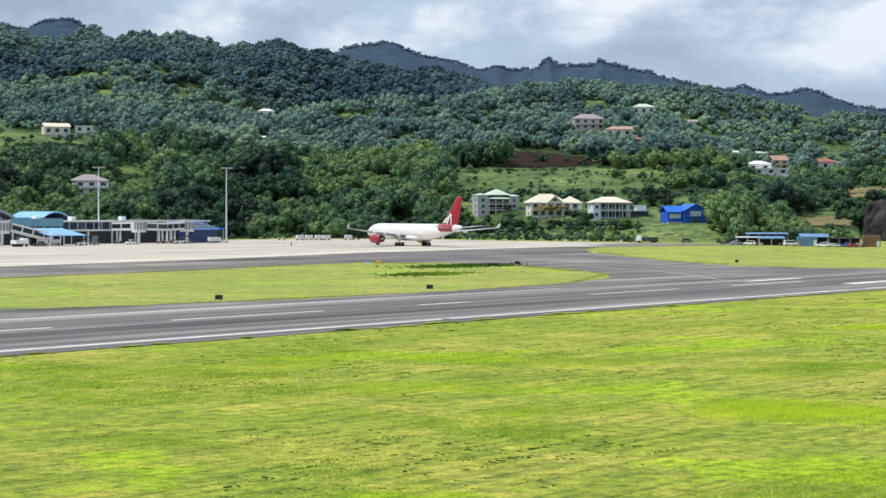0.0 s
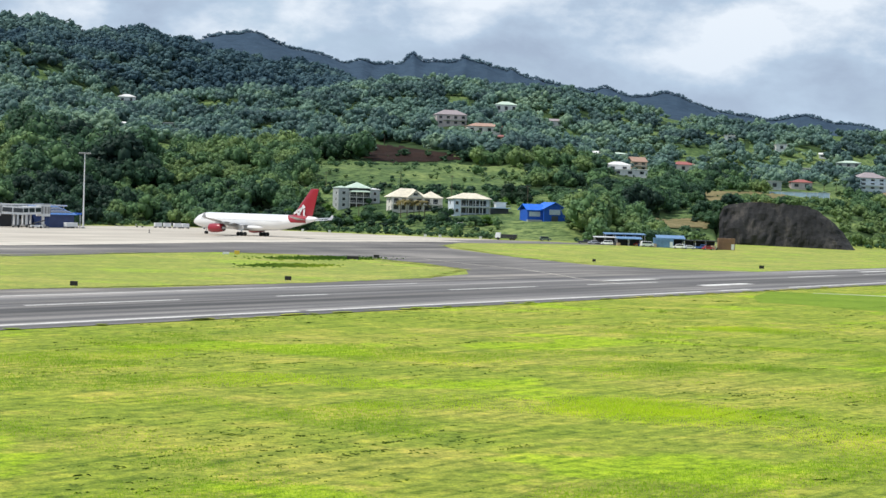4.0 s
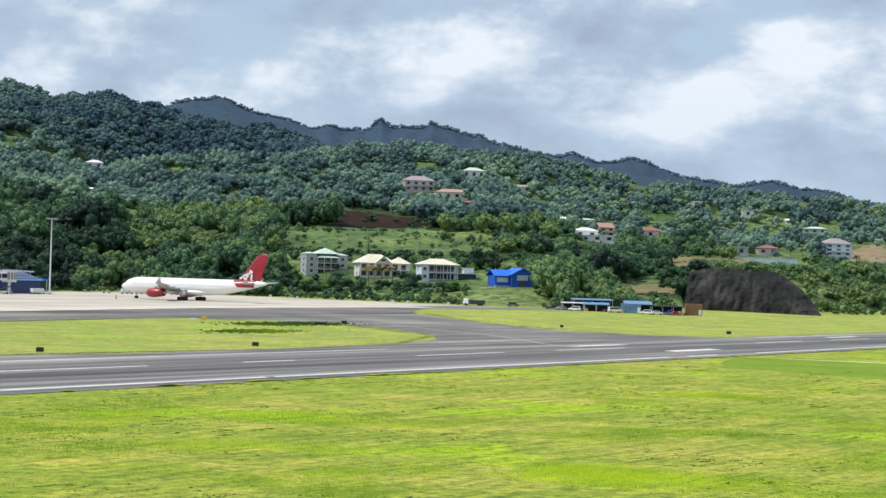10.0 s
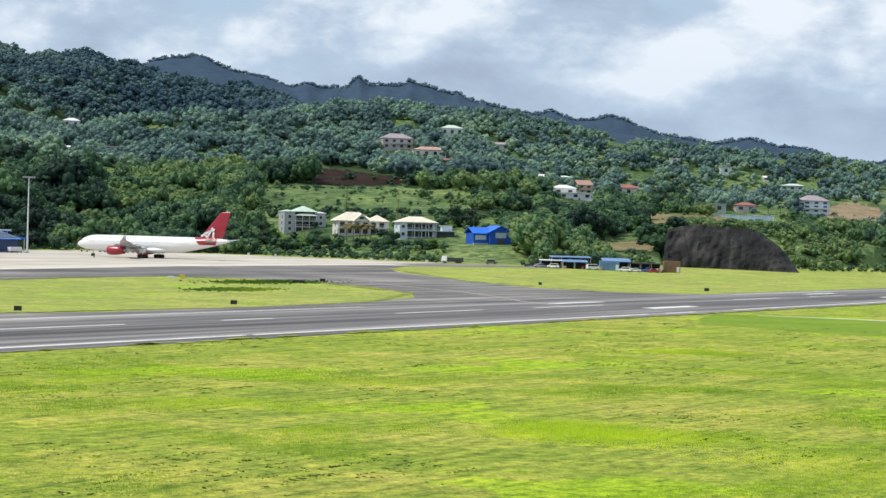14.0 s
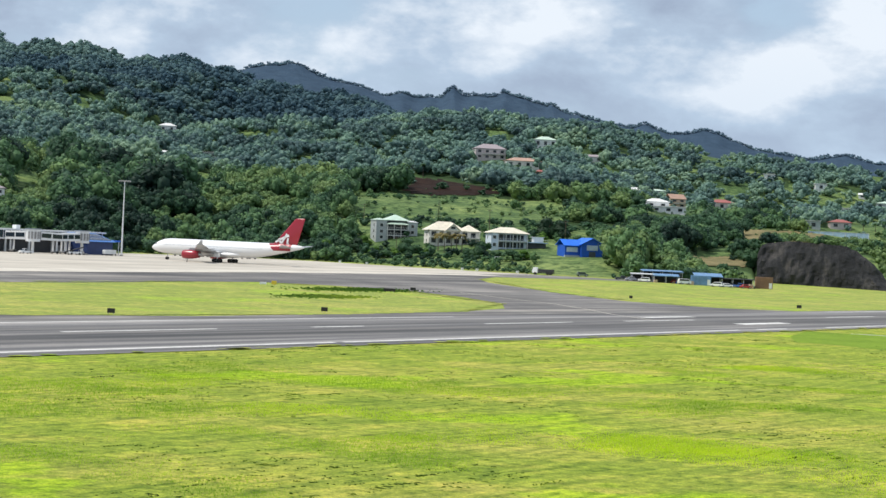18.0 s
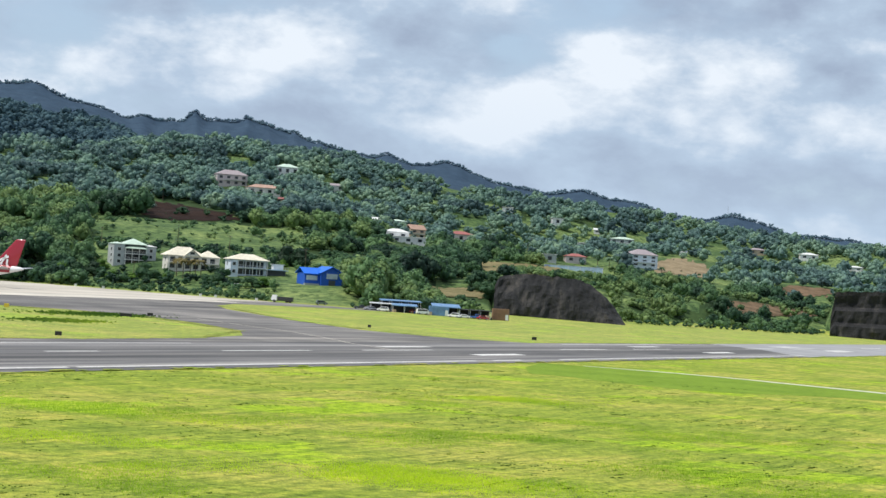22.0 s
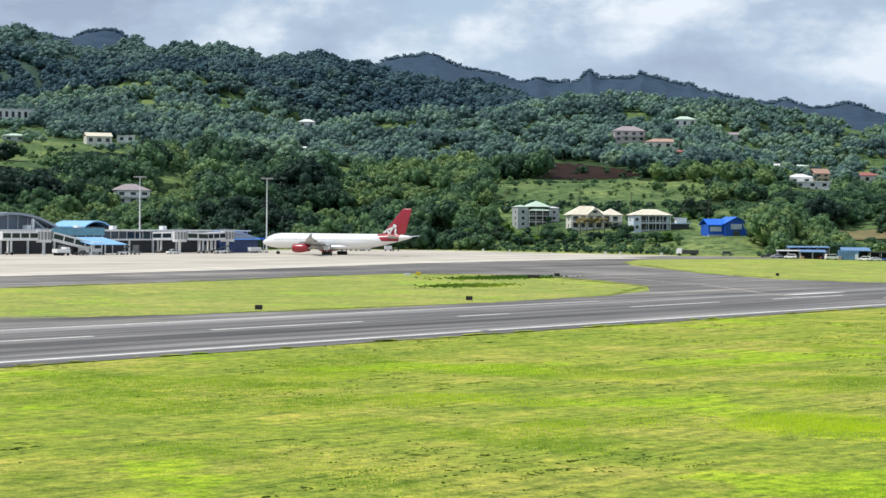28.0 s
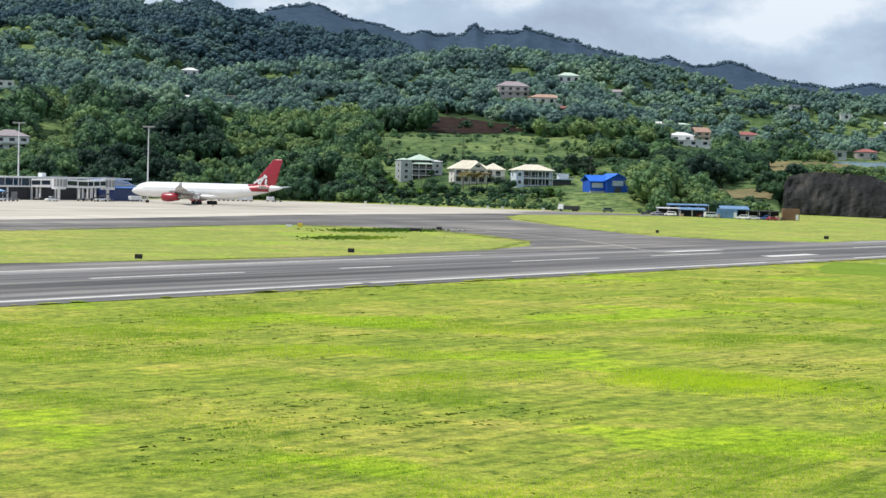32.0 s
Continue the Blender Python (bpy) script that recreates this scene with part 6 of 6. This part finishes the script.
    for x in (71.4, 76.4):
        part("post", boxed(x - 0.12, x + 0.12, -5.8, -5.56, 0, 5.0), M_WHITE, e)


def sloped_tube(name, p, q, w, h, parent, label):
    """A passage of rectangular section from p to q with window strips and ribs."""
    p, q = Vector(p), Vector(q)
    d = q - p
    m = Matrix.Translation(p) @ d.to_track_quat("X", "Z").to_matrix().to_4x4()
    L = d.length

    def put(nm, bm, mt, par, lab=""):
        bmesh.ops.transform(bm, matrix=m, verts=bm.verts)
        return part(nm, bm, mt, par, lab)
    t = put(name, boxed(0, L, -w / 2, w / 2, 0, h, 0.06), M_WHITE, parent, label)
    for s in (-1, 1):
        n = max(2, int(L / 3.2))
        for k in range(n):
            x0 = L * k / n + 0.25
            put("window_strip", boxed(x0, x0 + L / n - 0.5, *sorted((s * w / 2, s * (w / 2 + 0.05))), h * 0.28, h * 0.8), M_GLASS, t)
    return t


def jet_bridge(s, n, label, arms, height=4.6):
    e = at_field("jet_bridge", s, n, label, "jet bridge", group="jet bridges")
    part("rotunda", rod(bmesh.new(), (0, 0, height - 0.4), (0, 0, height + 4.0), 2.6, n=16), M_WHITE, e, "round white rotunda")
    part("rotunda_cap", rod(bmesh.new(), (0, 0, height + 4.0), (0, 0, height + 4.3), 2.9, n=16), M_SILVER, e)
    part("column", rod(bmesh.new(), (0, 0, 0), (0, 0, height - 0.4), 0.55, n=12), M_WHITE, e, "white support column")
    for k in range(7):
        a = math.pi + math.pi * (k + 0.5) / 7
        b = boxed(2.58, 2.66, -0.4, 0.4, height + 0.6, height + 3.2)
        bmesh.ops.transform(b, matrix=Matrix.Rotation(a, 4, "Z"), verts=b.verts)
        part("louvre", b, M_GREYWALL, e)
    for x, y, z, cab in arms:
        d = Vector((x, y, 0)).normalized() * 2.5
        sloped_tube("passage", (d.x, d.y, height + 0.3), (x, y, z), 2.6, 3.0, e, "white passage with dark windows")
        if cab:
            part("cab", boxed(x - 2.0, x + 2.2, y - 2.2, y + 2.0, z - 0.3, z + 3.2, 0.15), M_WHITE, e, "white docking cab")
            part("cab_window", boxed(x - 1.5, x + 1.7, y - 2.26, y - 2.18, z + 1.0, z + 2.4), M_GLASS, e)
        m = Vector((x, y, 0)) * 0.8
        zz = height + (z - height) * 0.8
        part("leg", boxed(m.x - 0.25, m.x + 0.25, m.y - 1.1, m.y - 0.6, 0.9, zz), M_WHITE, e, "white lifting leg")
        part("leg", boxed(m.x - 0.25, m.x + 0.25, m.y + 0.6, m.y + 1.1, 0.9, zz), M_WHITE, e, "white lifting leg")
        bg = part("bogie", boxed(m.x - 0.9, m.x + 0.9, m.y - 1.2, m.y + 1.2, 0.5, 1.0), M_GREYWALL, e, "grey wheel bogie")
        for sy in (-1.35, 1.35):
            part("wheel", rod(bmesh.new(), (m.x, m.y + sy - 0.15, 0.5), (m.x, m.y + sy + 0.15, 0.5), 0.5, n=14), M_RUBBER, bg)


terminal()
jet_bridge(429.5, 331, "white jet bridge sloping down beside the apron", ((16, -7, 1.2, True), (-15, 4, 4.9, False)))
jet_bridge(495, 333, "white jet bridge with a raised passage", ((11, -3, 4.6, False), (-2, 11, 4.7, False)))
jet_bridge(521, 334, "white jet bridge rotunda with straight passage", ((-13, -1, 4.6, False), (1, 10, 4.7, False)))


def canopy():
    e = at_field("canopy", 448, 325, "light blue lean-to canopy on white posts", "canopy")
    bm = bmesh.new()
    v = [bm.verts.new(p) for p in ((-7, -5, 3.6), (9.5, -5, 3.6), (7, 5, 6.0), (-9, 5, 6.0), (-7, -5, 3.4), (9.5, -5, 3.4), (7, 5, 5.8), (-9, 5, 5.8))]
    for f in ((0, 1, 2, 3), (7, 6, 5, 4), (0, 4, 5, 1), (1, 5, 6, 2), (2, 6, 7, 3), (3, 7, 4, 0)):
        bm.faces.new([v[i] for i in f])
    bmesh.ops.recalc_face_normals(bm, faces=bm.faces)
    part("roof", bm, M_SKYROOF, e, "light blue sheet roof")
    for x in (-6.6, -2, 3, 8.6):
        part("post", boxed(x - 0.12, x + 0.12, -4.6, -4.36, 0, 3.45), M_WHITE, e)
    part("back_wall", boxed(-8, 6.6, 3.6, 4.0, 0, 5.4), M_SHADE_DARK, e)
    part("kiosk", boxed(-6.4, -1, -2, 2.5, 0, 3.0), M_WHITE, e, "white kiosk")
    opening(e, -3.7, -2, 1.0, 3.0, 1.2, "f")


canopy()


def light_mast(bearing, dist, h, label):
    x, y = spot(bearing, dist)
    e = empty("light_mast", pose(x, y, 2.66, 0, 0, -bearing))
    tagged(e, label, "light mast", "apron light masts")
    part("base", boxed(-0.7, 0.7, -0.7, 0.7, -0.3, 0.5, 0.05), M_GREYWALL, e)
    part("pole", rod(bmesh.new(), (0, 0, 0.5), (0, 0, h), 0.34, 0.15, 12), M_WHITE, e, "tapered pale steel pole")
    part("crossbar", boxed(-2.2, 2.2, -0.08, 0.08, h - 0.05, h + 0.1), M_METAL, e)
    for k in range(6):
        b = boxed(-0.3, 0.3, -0.35, 0.1, -0.45, 0.0, 0.04)
        bmesh.ops.transform(b, matrix=Matrix.Translation((-2.0 + k * 0.8, -0.1, h + 0.1)) @ Matrix.Rotation(radians(25), 4, "X"), verts=b.verts)
        part("floodlight", b, M_GREYWALL, e, "grey floodlight")


light_mast(-15.12, 715, 28.0, "tall pale apron light mast with floodlights")
light_mast(-11.39, 735, 28.4, "tall pale apron light mast with floodlights")
light_mast(-19.35, 655, 27.0, "tall pale apron light mast by the hall")


# ---- vehicles ----
CARPAINT = {k: mat("car_paint_" + k, c, 0.25, 0.0, 0.6) for k, c in dict(white=(0.8, 0.8, 0.8), silver=(0.45, 0.46, 0.48), dark=(0.03, 0.032, 0.035), red=(0.4, 0.03, 0.02), blue=(0.04, 0.12, 0.4), green=(0.08, 0.12, 0.07), yellow=(0.65, 0.45, 0.05)).items()}


def hull(profile, y0, y1, inset=0.0):
    """A body from a side profile (x, z), swept across y; the upper points may lean in."""
    bm = bmesh.new()
    zmin, zmax = min(p[1] for p in profile), max(p[1] for p in profile)
    a, b = [], []
    for x, z in profile:
        i = inset * (z - zmin) / max(0.01, zmax - zmin)
        a.append(bm.verts.new((x, y0 + i, z)))
        b.append(bm.verts.new((x, y1 - i, z)))
    n = len(profile)
    for k in range(n):
        bm.faces.new((a[k], a[(k + 1) % n], b[(k + 1) % n], b[k]))
    bm.faces.new(a[::-1])
    bm.faces.new(b)
    bmesh.ops.recalc_face_normals(bm, faces=bm.faces)
    bmesh.ops.bevel(bm, geom=bm.edges[:], offset=0.05, segments=1, affect="EDGES")
    return bm


def car(place, kind, paint, label, group="parked vehicles"):
    e = empty(dict(suv="car", pickup="pickup_truck", van="van", saloon="car")[kind], place)
    tagged(e, label, dict(suv="car", pickup="pickup truck", van="van", saloon="car")[kind], group)
    L, h, roof = dict(suv=(4.6, 1.0, 1.75), pickup=(5.2, 1.0, 1.75), van=(5.0, 1.2, 2.1), saloon=(4.4, 0.9, 1.45))[kind]
    p = CARPAINT[paint]
    body = part("body", hull([(-L / 2, 0.35), (L / 2, 0.35), (L / 2, h * 0.8), (L / 2 - 0.15, h), (-L / 2 + 0.05, h), (-L / 2, h * 0.85)], -0.9, 0.9, 0.05), p, e)
    x0, x1 = dict(suv=(-2.1, 1.2), pickup=(-0.5, 1.3), van=(-2.4, 1.9), saloon=(-1.5, 1.1))[kind]
    part("cabin", hull([(x0, h - 0.02), (x1 + 0.3, h - 0.02), (x1 - 0.35, roof), (x0 + 0.25, roof)], -0.84, 0.84, 0.18), p, e)
    for s in (-1, 1):
        part("side_window", hull([(x0 + 0.15, h + 0.08), (x1, h + 0.08), (x1 - 0.42, roof - 0.12), (x0 + 0.3, roof - 0.12)], *sorted((s * 0.70, s * 0.86)), 0.0), M_GLASS, e)
        part("headlight", boxed(L / 2 - 0.06, L / 2 + 0.02, *sorted((s * 0.5, s * 0.82)), h * 0.6, h * 0.78), M_METAL, e)
        for x in (L * 0.31, -L * 0.31):
            w = part("wheel", rod(bmesh.new(), (x, s * 0.72, 0.34), (x, s * 0.94, 0.34), 0.34, n=16), M_RUBBER, e)
            part("rim", rod(bmesh.new(), (x, s * 0.93, 0.34), (x, s * 0.955, 0.34), 0.2, n=12), M_METAL, w)
    part("windscreen", hull([(x1 - 0.28, roof - 0.1), (x1 + 0.22, h + 0.08), (x1 + 0.3, h + 0.08), (x1 - 0.2, roof - 0.1)], -0.68, 0.68, 0.0), M_GLASS, e)
    if kind == "pickup":
        part("load_bed", boxed(-L / 2 + 0.1, -0.55, -0.82, 0.82, h - 0.02, h + 0.12), M_DARK, e, "dark load bed rim")
    return e


def truck(place, cab, bed, label, length=8.5):
    e = empty("lorry", place)
    tagged(e, label, "lorry", "parked vehicles")
    part("chassis", boxed(-length / 2, length / 2 - 0.3, -0.9, 0.9, 0.6, 0.9), M_DARK, e)
    part("cab", hull([(length / 2 - 2.1, 0.7), (length / 2, 0.7), (length / 2, 1.7), (length / 2 - 0.35, 2.8), (length / 2 - 2.1, 2.8)], -1.2, 1.2, 0.1), CARPAINT[cab], e)
    part("windscreen", hull([(length / 2 - 0.30, 2.6), (length / 2 + 0.02, 1.7), (length / 2 + 0.08, 1.7), (length / 2 - 0.22, 2.6)], -1.0, 1.0), M_GLASS, e)
    part("load_bed", hull([(-length / 2, 0.95), (length / 2 - 2.3, 0.95), (length / 2 - 2.3, 2.2), (-length / 2, 2.2)], -1.2, 1.2), CARPAINT[bed], e)
    for s in (-1, 1):
        for x in (length / 2 - 1.1, -length / 2 + 1.3, -length / 2 + 2.5):
            part("wheel", rod(bmesh.new(), (x, s * 0.85, 0.5), (x, s * 1.2, 0.5), 0.5, n=16), M_RUBBER, e)
    return e


def on_field(bearing, dist, turn=0.0, z=None):
    x, y = spot(bearing, dist)
    return pose(x, y, land(x, y) + 0.02 if z is None else z, 0, 0, -bearing + turn)


def on_apron(s, n, turn=0.0):
    return pose(*field(s, n), apron_height(n) + 0.08, 0, 0, TURN + turn)


def baggage_cart(place, cover, label):
    e = empty("baggage_cart", place)
    tagged(e, label, "baggage cart", "baggage carts")
    part("deck", boxed(-1.6, 1.6, -0.8, 0.8, 0.45, 0.6), M_GREYWALL, e)
    if cover:
        part("box", boxed(-1.5, 1.5, -0.78, 0.78, 0.6, 2.1, 0.05), M_WHITE, e, "white covered box")
    else:
        part("rail", boxed(-1.6, -1.5, -0.8, 0.8, 0.6, 1.4), M_METAL, e)
    part("drawbar", rod(bmesh.new(), (1.6, 0, 0.45), (2.6, 0, 0.35), 0.05, n=6), M_METAL, e)
    for x in (-1.1, 1.1):
        for s in (-1, 1):
            part("wheel", rod(bmesh.new(), (x, s * 0.72, 0.25), (x, s * 0.9, 0.25), 0.25, n=12), M_RUBBER, e)


def belt_loader(place, label):
    e = empty("belt_loader", place)
    tagged(e, label, "belt loader", "ground vehicles")
    part("body", boxed(-2.6, 2.6, -0.9, 0.9, 0.4, 1.1, 0.06), M_WHITE, e)
    b = boxed(-4, 4, -0.5, 0.5, -0.15, 0.15)
    bmesh.ops.transform(b, matrix=Matrix.Translation((0.3, 0.3, 1.9)) @ Matrix.Rotation(radians(-14), 4, "Y"), verts=b.verts)
    part("conveyor", b, M_SHADE_DARK, e, "dark sloping conveyor belt")
    part("seat", boxed(-1.8, -1.2, -0.8, -0.3, 1.1, 1.9), M_DARK, e)
    part("strut", rod(bmesh.new(), (2.0, 0.3, 1.0), (2.4, 0.3, 2.3), 0.08, n=6), M_METAL, e)
    for x in (-1.7, 1.7):
        for s in (-1, 1):
            part("wheel", rod(bmesh.new(), (x, s * 0.75, 0.4), (x, s * 1.0, 0.4), 0.4, n=14), M_RUBBER, e)


truck(on_apron(426, 318, 8), "white", "white", "white catering lorry beside the jet bridge", 6.5)
car(on_apron(434, 317, 5), "pickup", "dark", "dark pickup truck on the apron")
belt_loader(on_apron(455, 320, 10), "white belt loader under the canopy's edge")
baggage_cart(on_apron(461, 320, 0), False, "flat grey baggage cart")
car(on_apron(481, 322, 175), "pickup", "white", "white pickup truck before the terminal")
belt_loader(on_apron(507, 324, -10), "white belt loader before the terminal")
baggage_cart(on_apron(513, 325, 20), False, "flat grey baggage cart")
baggage_cart(on_apron(528, 328, 0), True, "white covered baggage cart")
baggage_cart(on_apron(532, 329, 0), True, "white covered baggage cart")
for b in (-9.22, -8.95, -8.66, -8.42):
    baggage_cart(on_field(b, 800, 20, 2.68), True, "white covered baggage cart at the apron's edge")
baggage_cart(on_field(-9.75, 802, 10, 2.68), False, "flat grey baggage cart at the apron's edge")
baggage_cart(on_field(-7.78, 806, 10, 2.68), True, "white covered baggage cart at the apron's edge")
baggage_cart(on_field(-7.55, 806, 10, 2.68), False, "flat grey baggage cart at the apron's edge")
cone = at_field("marker_post", 505, 268, "short dark marker post on the apron", "post")
part("post", rod(bmesh.new(), (0, 0, 0), (0, 0, 1.3), 0.15, 0.12, 8), M_DARK, cone)
part("foot", rod(bmesh.new(), (0, 0, 0), (0, 0, 0.12), 0.35, 0.3, 10), M_DARK, cone)

# ---- yard with sheds by the taxiway ----
M_BLUESHEET = painted("blue_sheeting", (0.15, 0.29, 0.5), 0.5, 0.2)


def open_shed(bearing, dist, w, d, h0, h1, roof, label, back=True, turn=0.0):
    e = empty("shed", on_field(bearing, dist, turn))
    tagged(e, label, "shed", "yard sheds")
    bm = bmesh.new()
    v = [bm.verts.new(p) for p in ((-w / 2 - 0.4, -d / 2 - 0.5, h0), (w / 2 + 0.4, -d / 2 - 0.5, h0), (w / 2 + 0.4, d / 2 + 0.3, h1), (-w / 2 - 0.4, d / 2 + 0.3, h1))]
    u = [bm.verts.new((q.co.x, q.co.y, q.co.z - 0.25)) for q in v]
    bm.faces.new(v)
    bm.faces.new(u[::-1])
    for k in range(4):
        bm.faces.new((v[k], u[k], u[(k + 1) % 4], v[(k + 1) % 4]))
    bmesh.ops.recalc_face_normals(bm, faces=bm.faces)
    part("roof", bm, roof, e, "sheet roof")
    n = max(2, int(w / 3.5))
    for k in range(n + 1):
        x = -w / 2 + w * k / n
        part("post", boxed(x - 0.09, x + 0.09, -d / 2, -d / 2 + 0.18, -0.3, h0 - 0.1), M_WHITE, e)
        part("post", boxed(x - 0.09, x + 0.09, d / 2 - 0.18, d / 2, -0.3, h1 - 0.15), M_WHITE, e)
    if back:
        part("back_wall", boxed(-w / 2, w / 2, d / 2 - 0.05, d / 2 + 0.1, -0.3, h1 - 0.3), M_SHADE_DARK, e, "back wall, the shed's shade in its colour")
    return e


def container(bearing, dist, w, paint, label, h=2.6, turn=0.0):
    e = empty("container", on_field(bearing, dist, turn))
    tagged(e, label, "container", "yard sheds")
    b = part("body", boxed(-w / 2, w / 2, -1.2, 1.2, 0, h, 0.03), paint, e)
    for k in range(int(w / 0.6)):
        x = -w / 2 + 0.3 + k * 0.6
        part("rib", boxed(x - 0.12, x + 0.12, -1.26, -1.19, 0.12, h - 0.12), paint, b)
    part("door", boxed(w / 2 - 1.4, w / 2 - 0.3, -1.3, -1.18, 0.1, 2.2), M_WHITE, b)
    return e


open_shed(4.62, 738, 15.0, 6, 4.2, 4.6, M_BLUESHEET, "long blue-edged flat carport", turn=8)
open_shed(4.05, 731, 8.0, 5, 2.9, 3.1, M_WHITE, "low open shed with white roof", turn=5)
open_shed(4.75, 730, 9.0, 4, 2.7, 3.4, M_BLUESHEET, "small blue lean-to roof", turn=5)
container(5.78, 729, 7.5, M_BLUESHEET, "pale blue sheeted container hut", 3.6, 6)
open_shed(5.98, 734, 10.0, 7, 3.5, 4.6, M_BLUESHEET, "blue lean-to shed roof behind the hut", turn=6)
open_shed(6.85, 735, 12.0, 6, 3.2, 3.3, M_SHADE_DARK, "dark open shed with flat roof", turn=6)
container(7.62, 741, 6.4, PAINT["rust"], "rusty orange-brown shipping container by the yard", 4.4, 10)
car(on_field(4.12, 724, 168), "suv", "white", "white off-road car before the sheds")
car(on_field(3.45, 730, 10), "pickup", "dark", "dark pickup truck near the sheds")
car(on_field(3.72, 728, 200), "saloon", "silver", "silver saloon car near the sheds")
car(on_field(5.3, 726, 20), "van", "white", "white van between the sheds")
car(on_field(6.25, 722, 165), "suv", "white", "white off-road car before the blue hut")
car(on_field(6.55, 724, 12), "saloon", "white", "white saloon car before the dark shed")
car(on_field(7.1, 727, 20), "saloon", "red", "small red car by the dark shed")
car(on_field(6.9, 731, 5), "pickup", "blue", "blue pickup truck under the dark shed")
car(on_field(5.05, 733, 15), "saloon", "red", "dark red saloon car between sheds")
truck(on_field(1.12, 748, 172), "white", "dark", "dark lorry with a white cab on the taxiway's edge")
car(on_field(2.28, 746, 15), "suv", "green", "small dull green vehicle by the bank")
car(on_field(-0.25, at_climb(-0.25, -0.52), 10), "saloon", "white", "white saloon car parked below the white house")


# ---- airfield signs ----
def field_sign(s, n, w, h, paint, label, turn=-58.0):
    e = at_field("airfield_sign", s, n, label, "sign", turn, "airfield signs", apron_height(n))
    part("panel", boxed(-w / 2, w / 2, -0.15, 0.15, 0.25, 0.25 + h, 0.03), paint, e)
    for x in (-w * 0.35, w * 0.35):
        part("leg", boxed(x - 0.04, x + 0.04, -0.05, 0.05, -0.1, 0.25), M_METAL, e)


M_BLACK = painted("black_sign_back", (0.015, 0.015, 0.016), 0.6)
field_sign(225, 38, 1.2, 0.75, M_BLACK, "black-backed runway distance sign on short legs")
field_sign(281, 38, 1.2, 0.75, M_BLACK, "black-backed runway distance sign on short legs")
field_sign(471, 76, 0.9, 0.75, M_BLACK, "small black-backed taxiway sign in the grass")
field_sign(494, 36, 1.3, 0.85, M_BLACK, "black-backed runway distance sign on short legs")
field_sign(385, 97, 2.9, 0.75, M_BLACK, "wide black-backed holding sign in the grass")
field_sign(401, 101, 1.4, 0.75, M_BLACK, "black-backed holding sign in the grass")
field_sign(366, 118, 1.2, 0.9, M_YELLOW, "small yellow and white taxiway sign")
field_sign(363, 119, 1.6, 0.5, M_WHITE, "low white taxiway marker board")


# ---- clutter of the yard and the field's edge ----
def drum(place, paint, label):
    e = empty("oil_drum", place)
    tagged(e, label, "drum", "oil drums")
    part("body", rod(bmesh.new(), (0, 0, 0), (0, 0, 0.88), 0.29, n=14), paint, e)
    for z in (0.28, 0.58):
        part("hoop", rod(bmesh.new(), (0, 0, z), (0, 0, z + 0.04), 0.31, n=14), paint, e)


def tyre_heap(place, label):
    e = empty("tyre_stack", place)
    tagged(e, label, "tyre stack", "yard clutter")
    for k in range(4):
        part("tyre", rod(bmesh.new(), (0.06 * (k % 2), 0.05 * k, 0.24 * k), (0.06 * (k % 2), 0.05 * k, 0.24 * k + 0.22), 0.42, n=16), M_RUBBER, e)


def crate(place, w, h, label):
    e = empty("crate", place)
    tagged(e, label, "crate", "yard clutter")
    b = part("box", boxed(-w / 2, w / 2, -w / 2, w / 2, 0, h, 0.02), PAINT["tan"], e)
    for k in range(3):
        part("slat", boxed(-w / 2 - 0.02, w / 2 + 0.02, -w / 2 - 0.05, -w / 2 + 0.005, h * (k + 0.2) / 3, h * (k + 0.75) / 3), PAINT["tan"], b)


for k in range(7):
    drum(on_field(5.0 + k * 0.065, 727 + (k * 37 % 5), 0), (PAINT["rust"], PAINT["blue"], PAINT["white"])[k % 3], ("rusty oil drum in the yard", "blue oil drum in the yard", "white oil drum in the yard")[k % 3])
for b, d in ((3.95, 726), (5.4, 731), (6.65, 729), (7.35, 733)):
    tyre_heap(on_field(b, d), "stack of old black tyres")
for b, d, w, h in ((4.45, 727, 1.2, 1.0), (5.5, 727, 1.6, 1.3), (7.25, 730, 1.4, 1.6), (7.0, 728, 1.0, 0.8), (3.6, 733, 1.5, 1.2)):
    crate(on_field(b, d, 20), w, h, "weathered wooden crate in the yard")
for b in (-4.95, -4.15, -1.3, -0.86, 0.35):
    d = knots(AZ, EDGE, b) + 3
    e = empty("edge_marker", on_field(b, d))
    tagged(e, "small white marker block at the field's edge", "marker", "edge markers")
    part("block", boxed(-0.55, 0.55, -0.4, 0.4, -0.1, 0.9, 0.08), M_WHITE, e)
    part("cap", boxed(-0.6, 0.6, -0.45, 0.45, 0.9, 1.0, 0.03), M_GREYWALL, e)


def motions():
    """The aircraft taxies slowly over the apron, turning towards its stand."""
    rows = []
    for t, bearing, dist, turn in ((0, -5.85, 662, 59), (1, -5.99, 664, 56), (2, -6.12, 666, 52), (4, -6.42, 670, 47), (6, -6.71, 674, 42.5), (9, -7.13, 678, 37.5), (13, -7.67, 682.5, 33),
                                   (16, -8.10, 685.5, 31.5), (19, -8.47, 688, 31), (25, -9.06, 692.5, 31), (28, -9.37, 694.5, 31), (32, -9.72, 697, 31)):
        x, y = dist * math.sin(radians(bearing)), dist * math.cos(radians(bearing))
        heading = bearing - 90 + turn
        rows.append((t, pose(x, y, 2.67, 0, 0, 90 - heading)))
    walk(aircraft, rows)


motions()
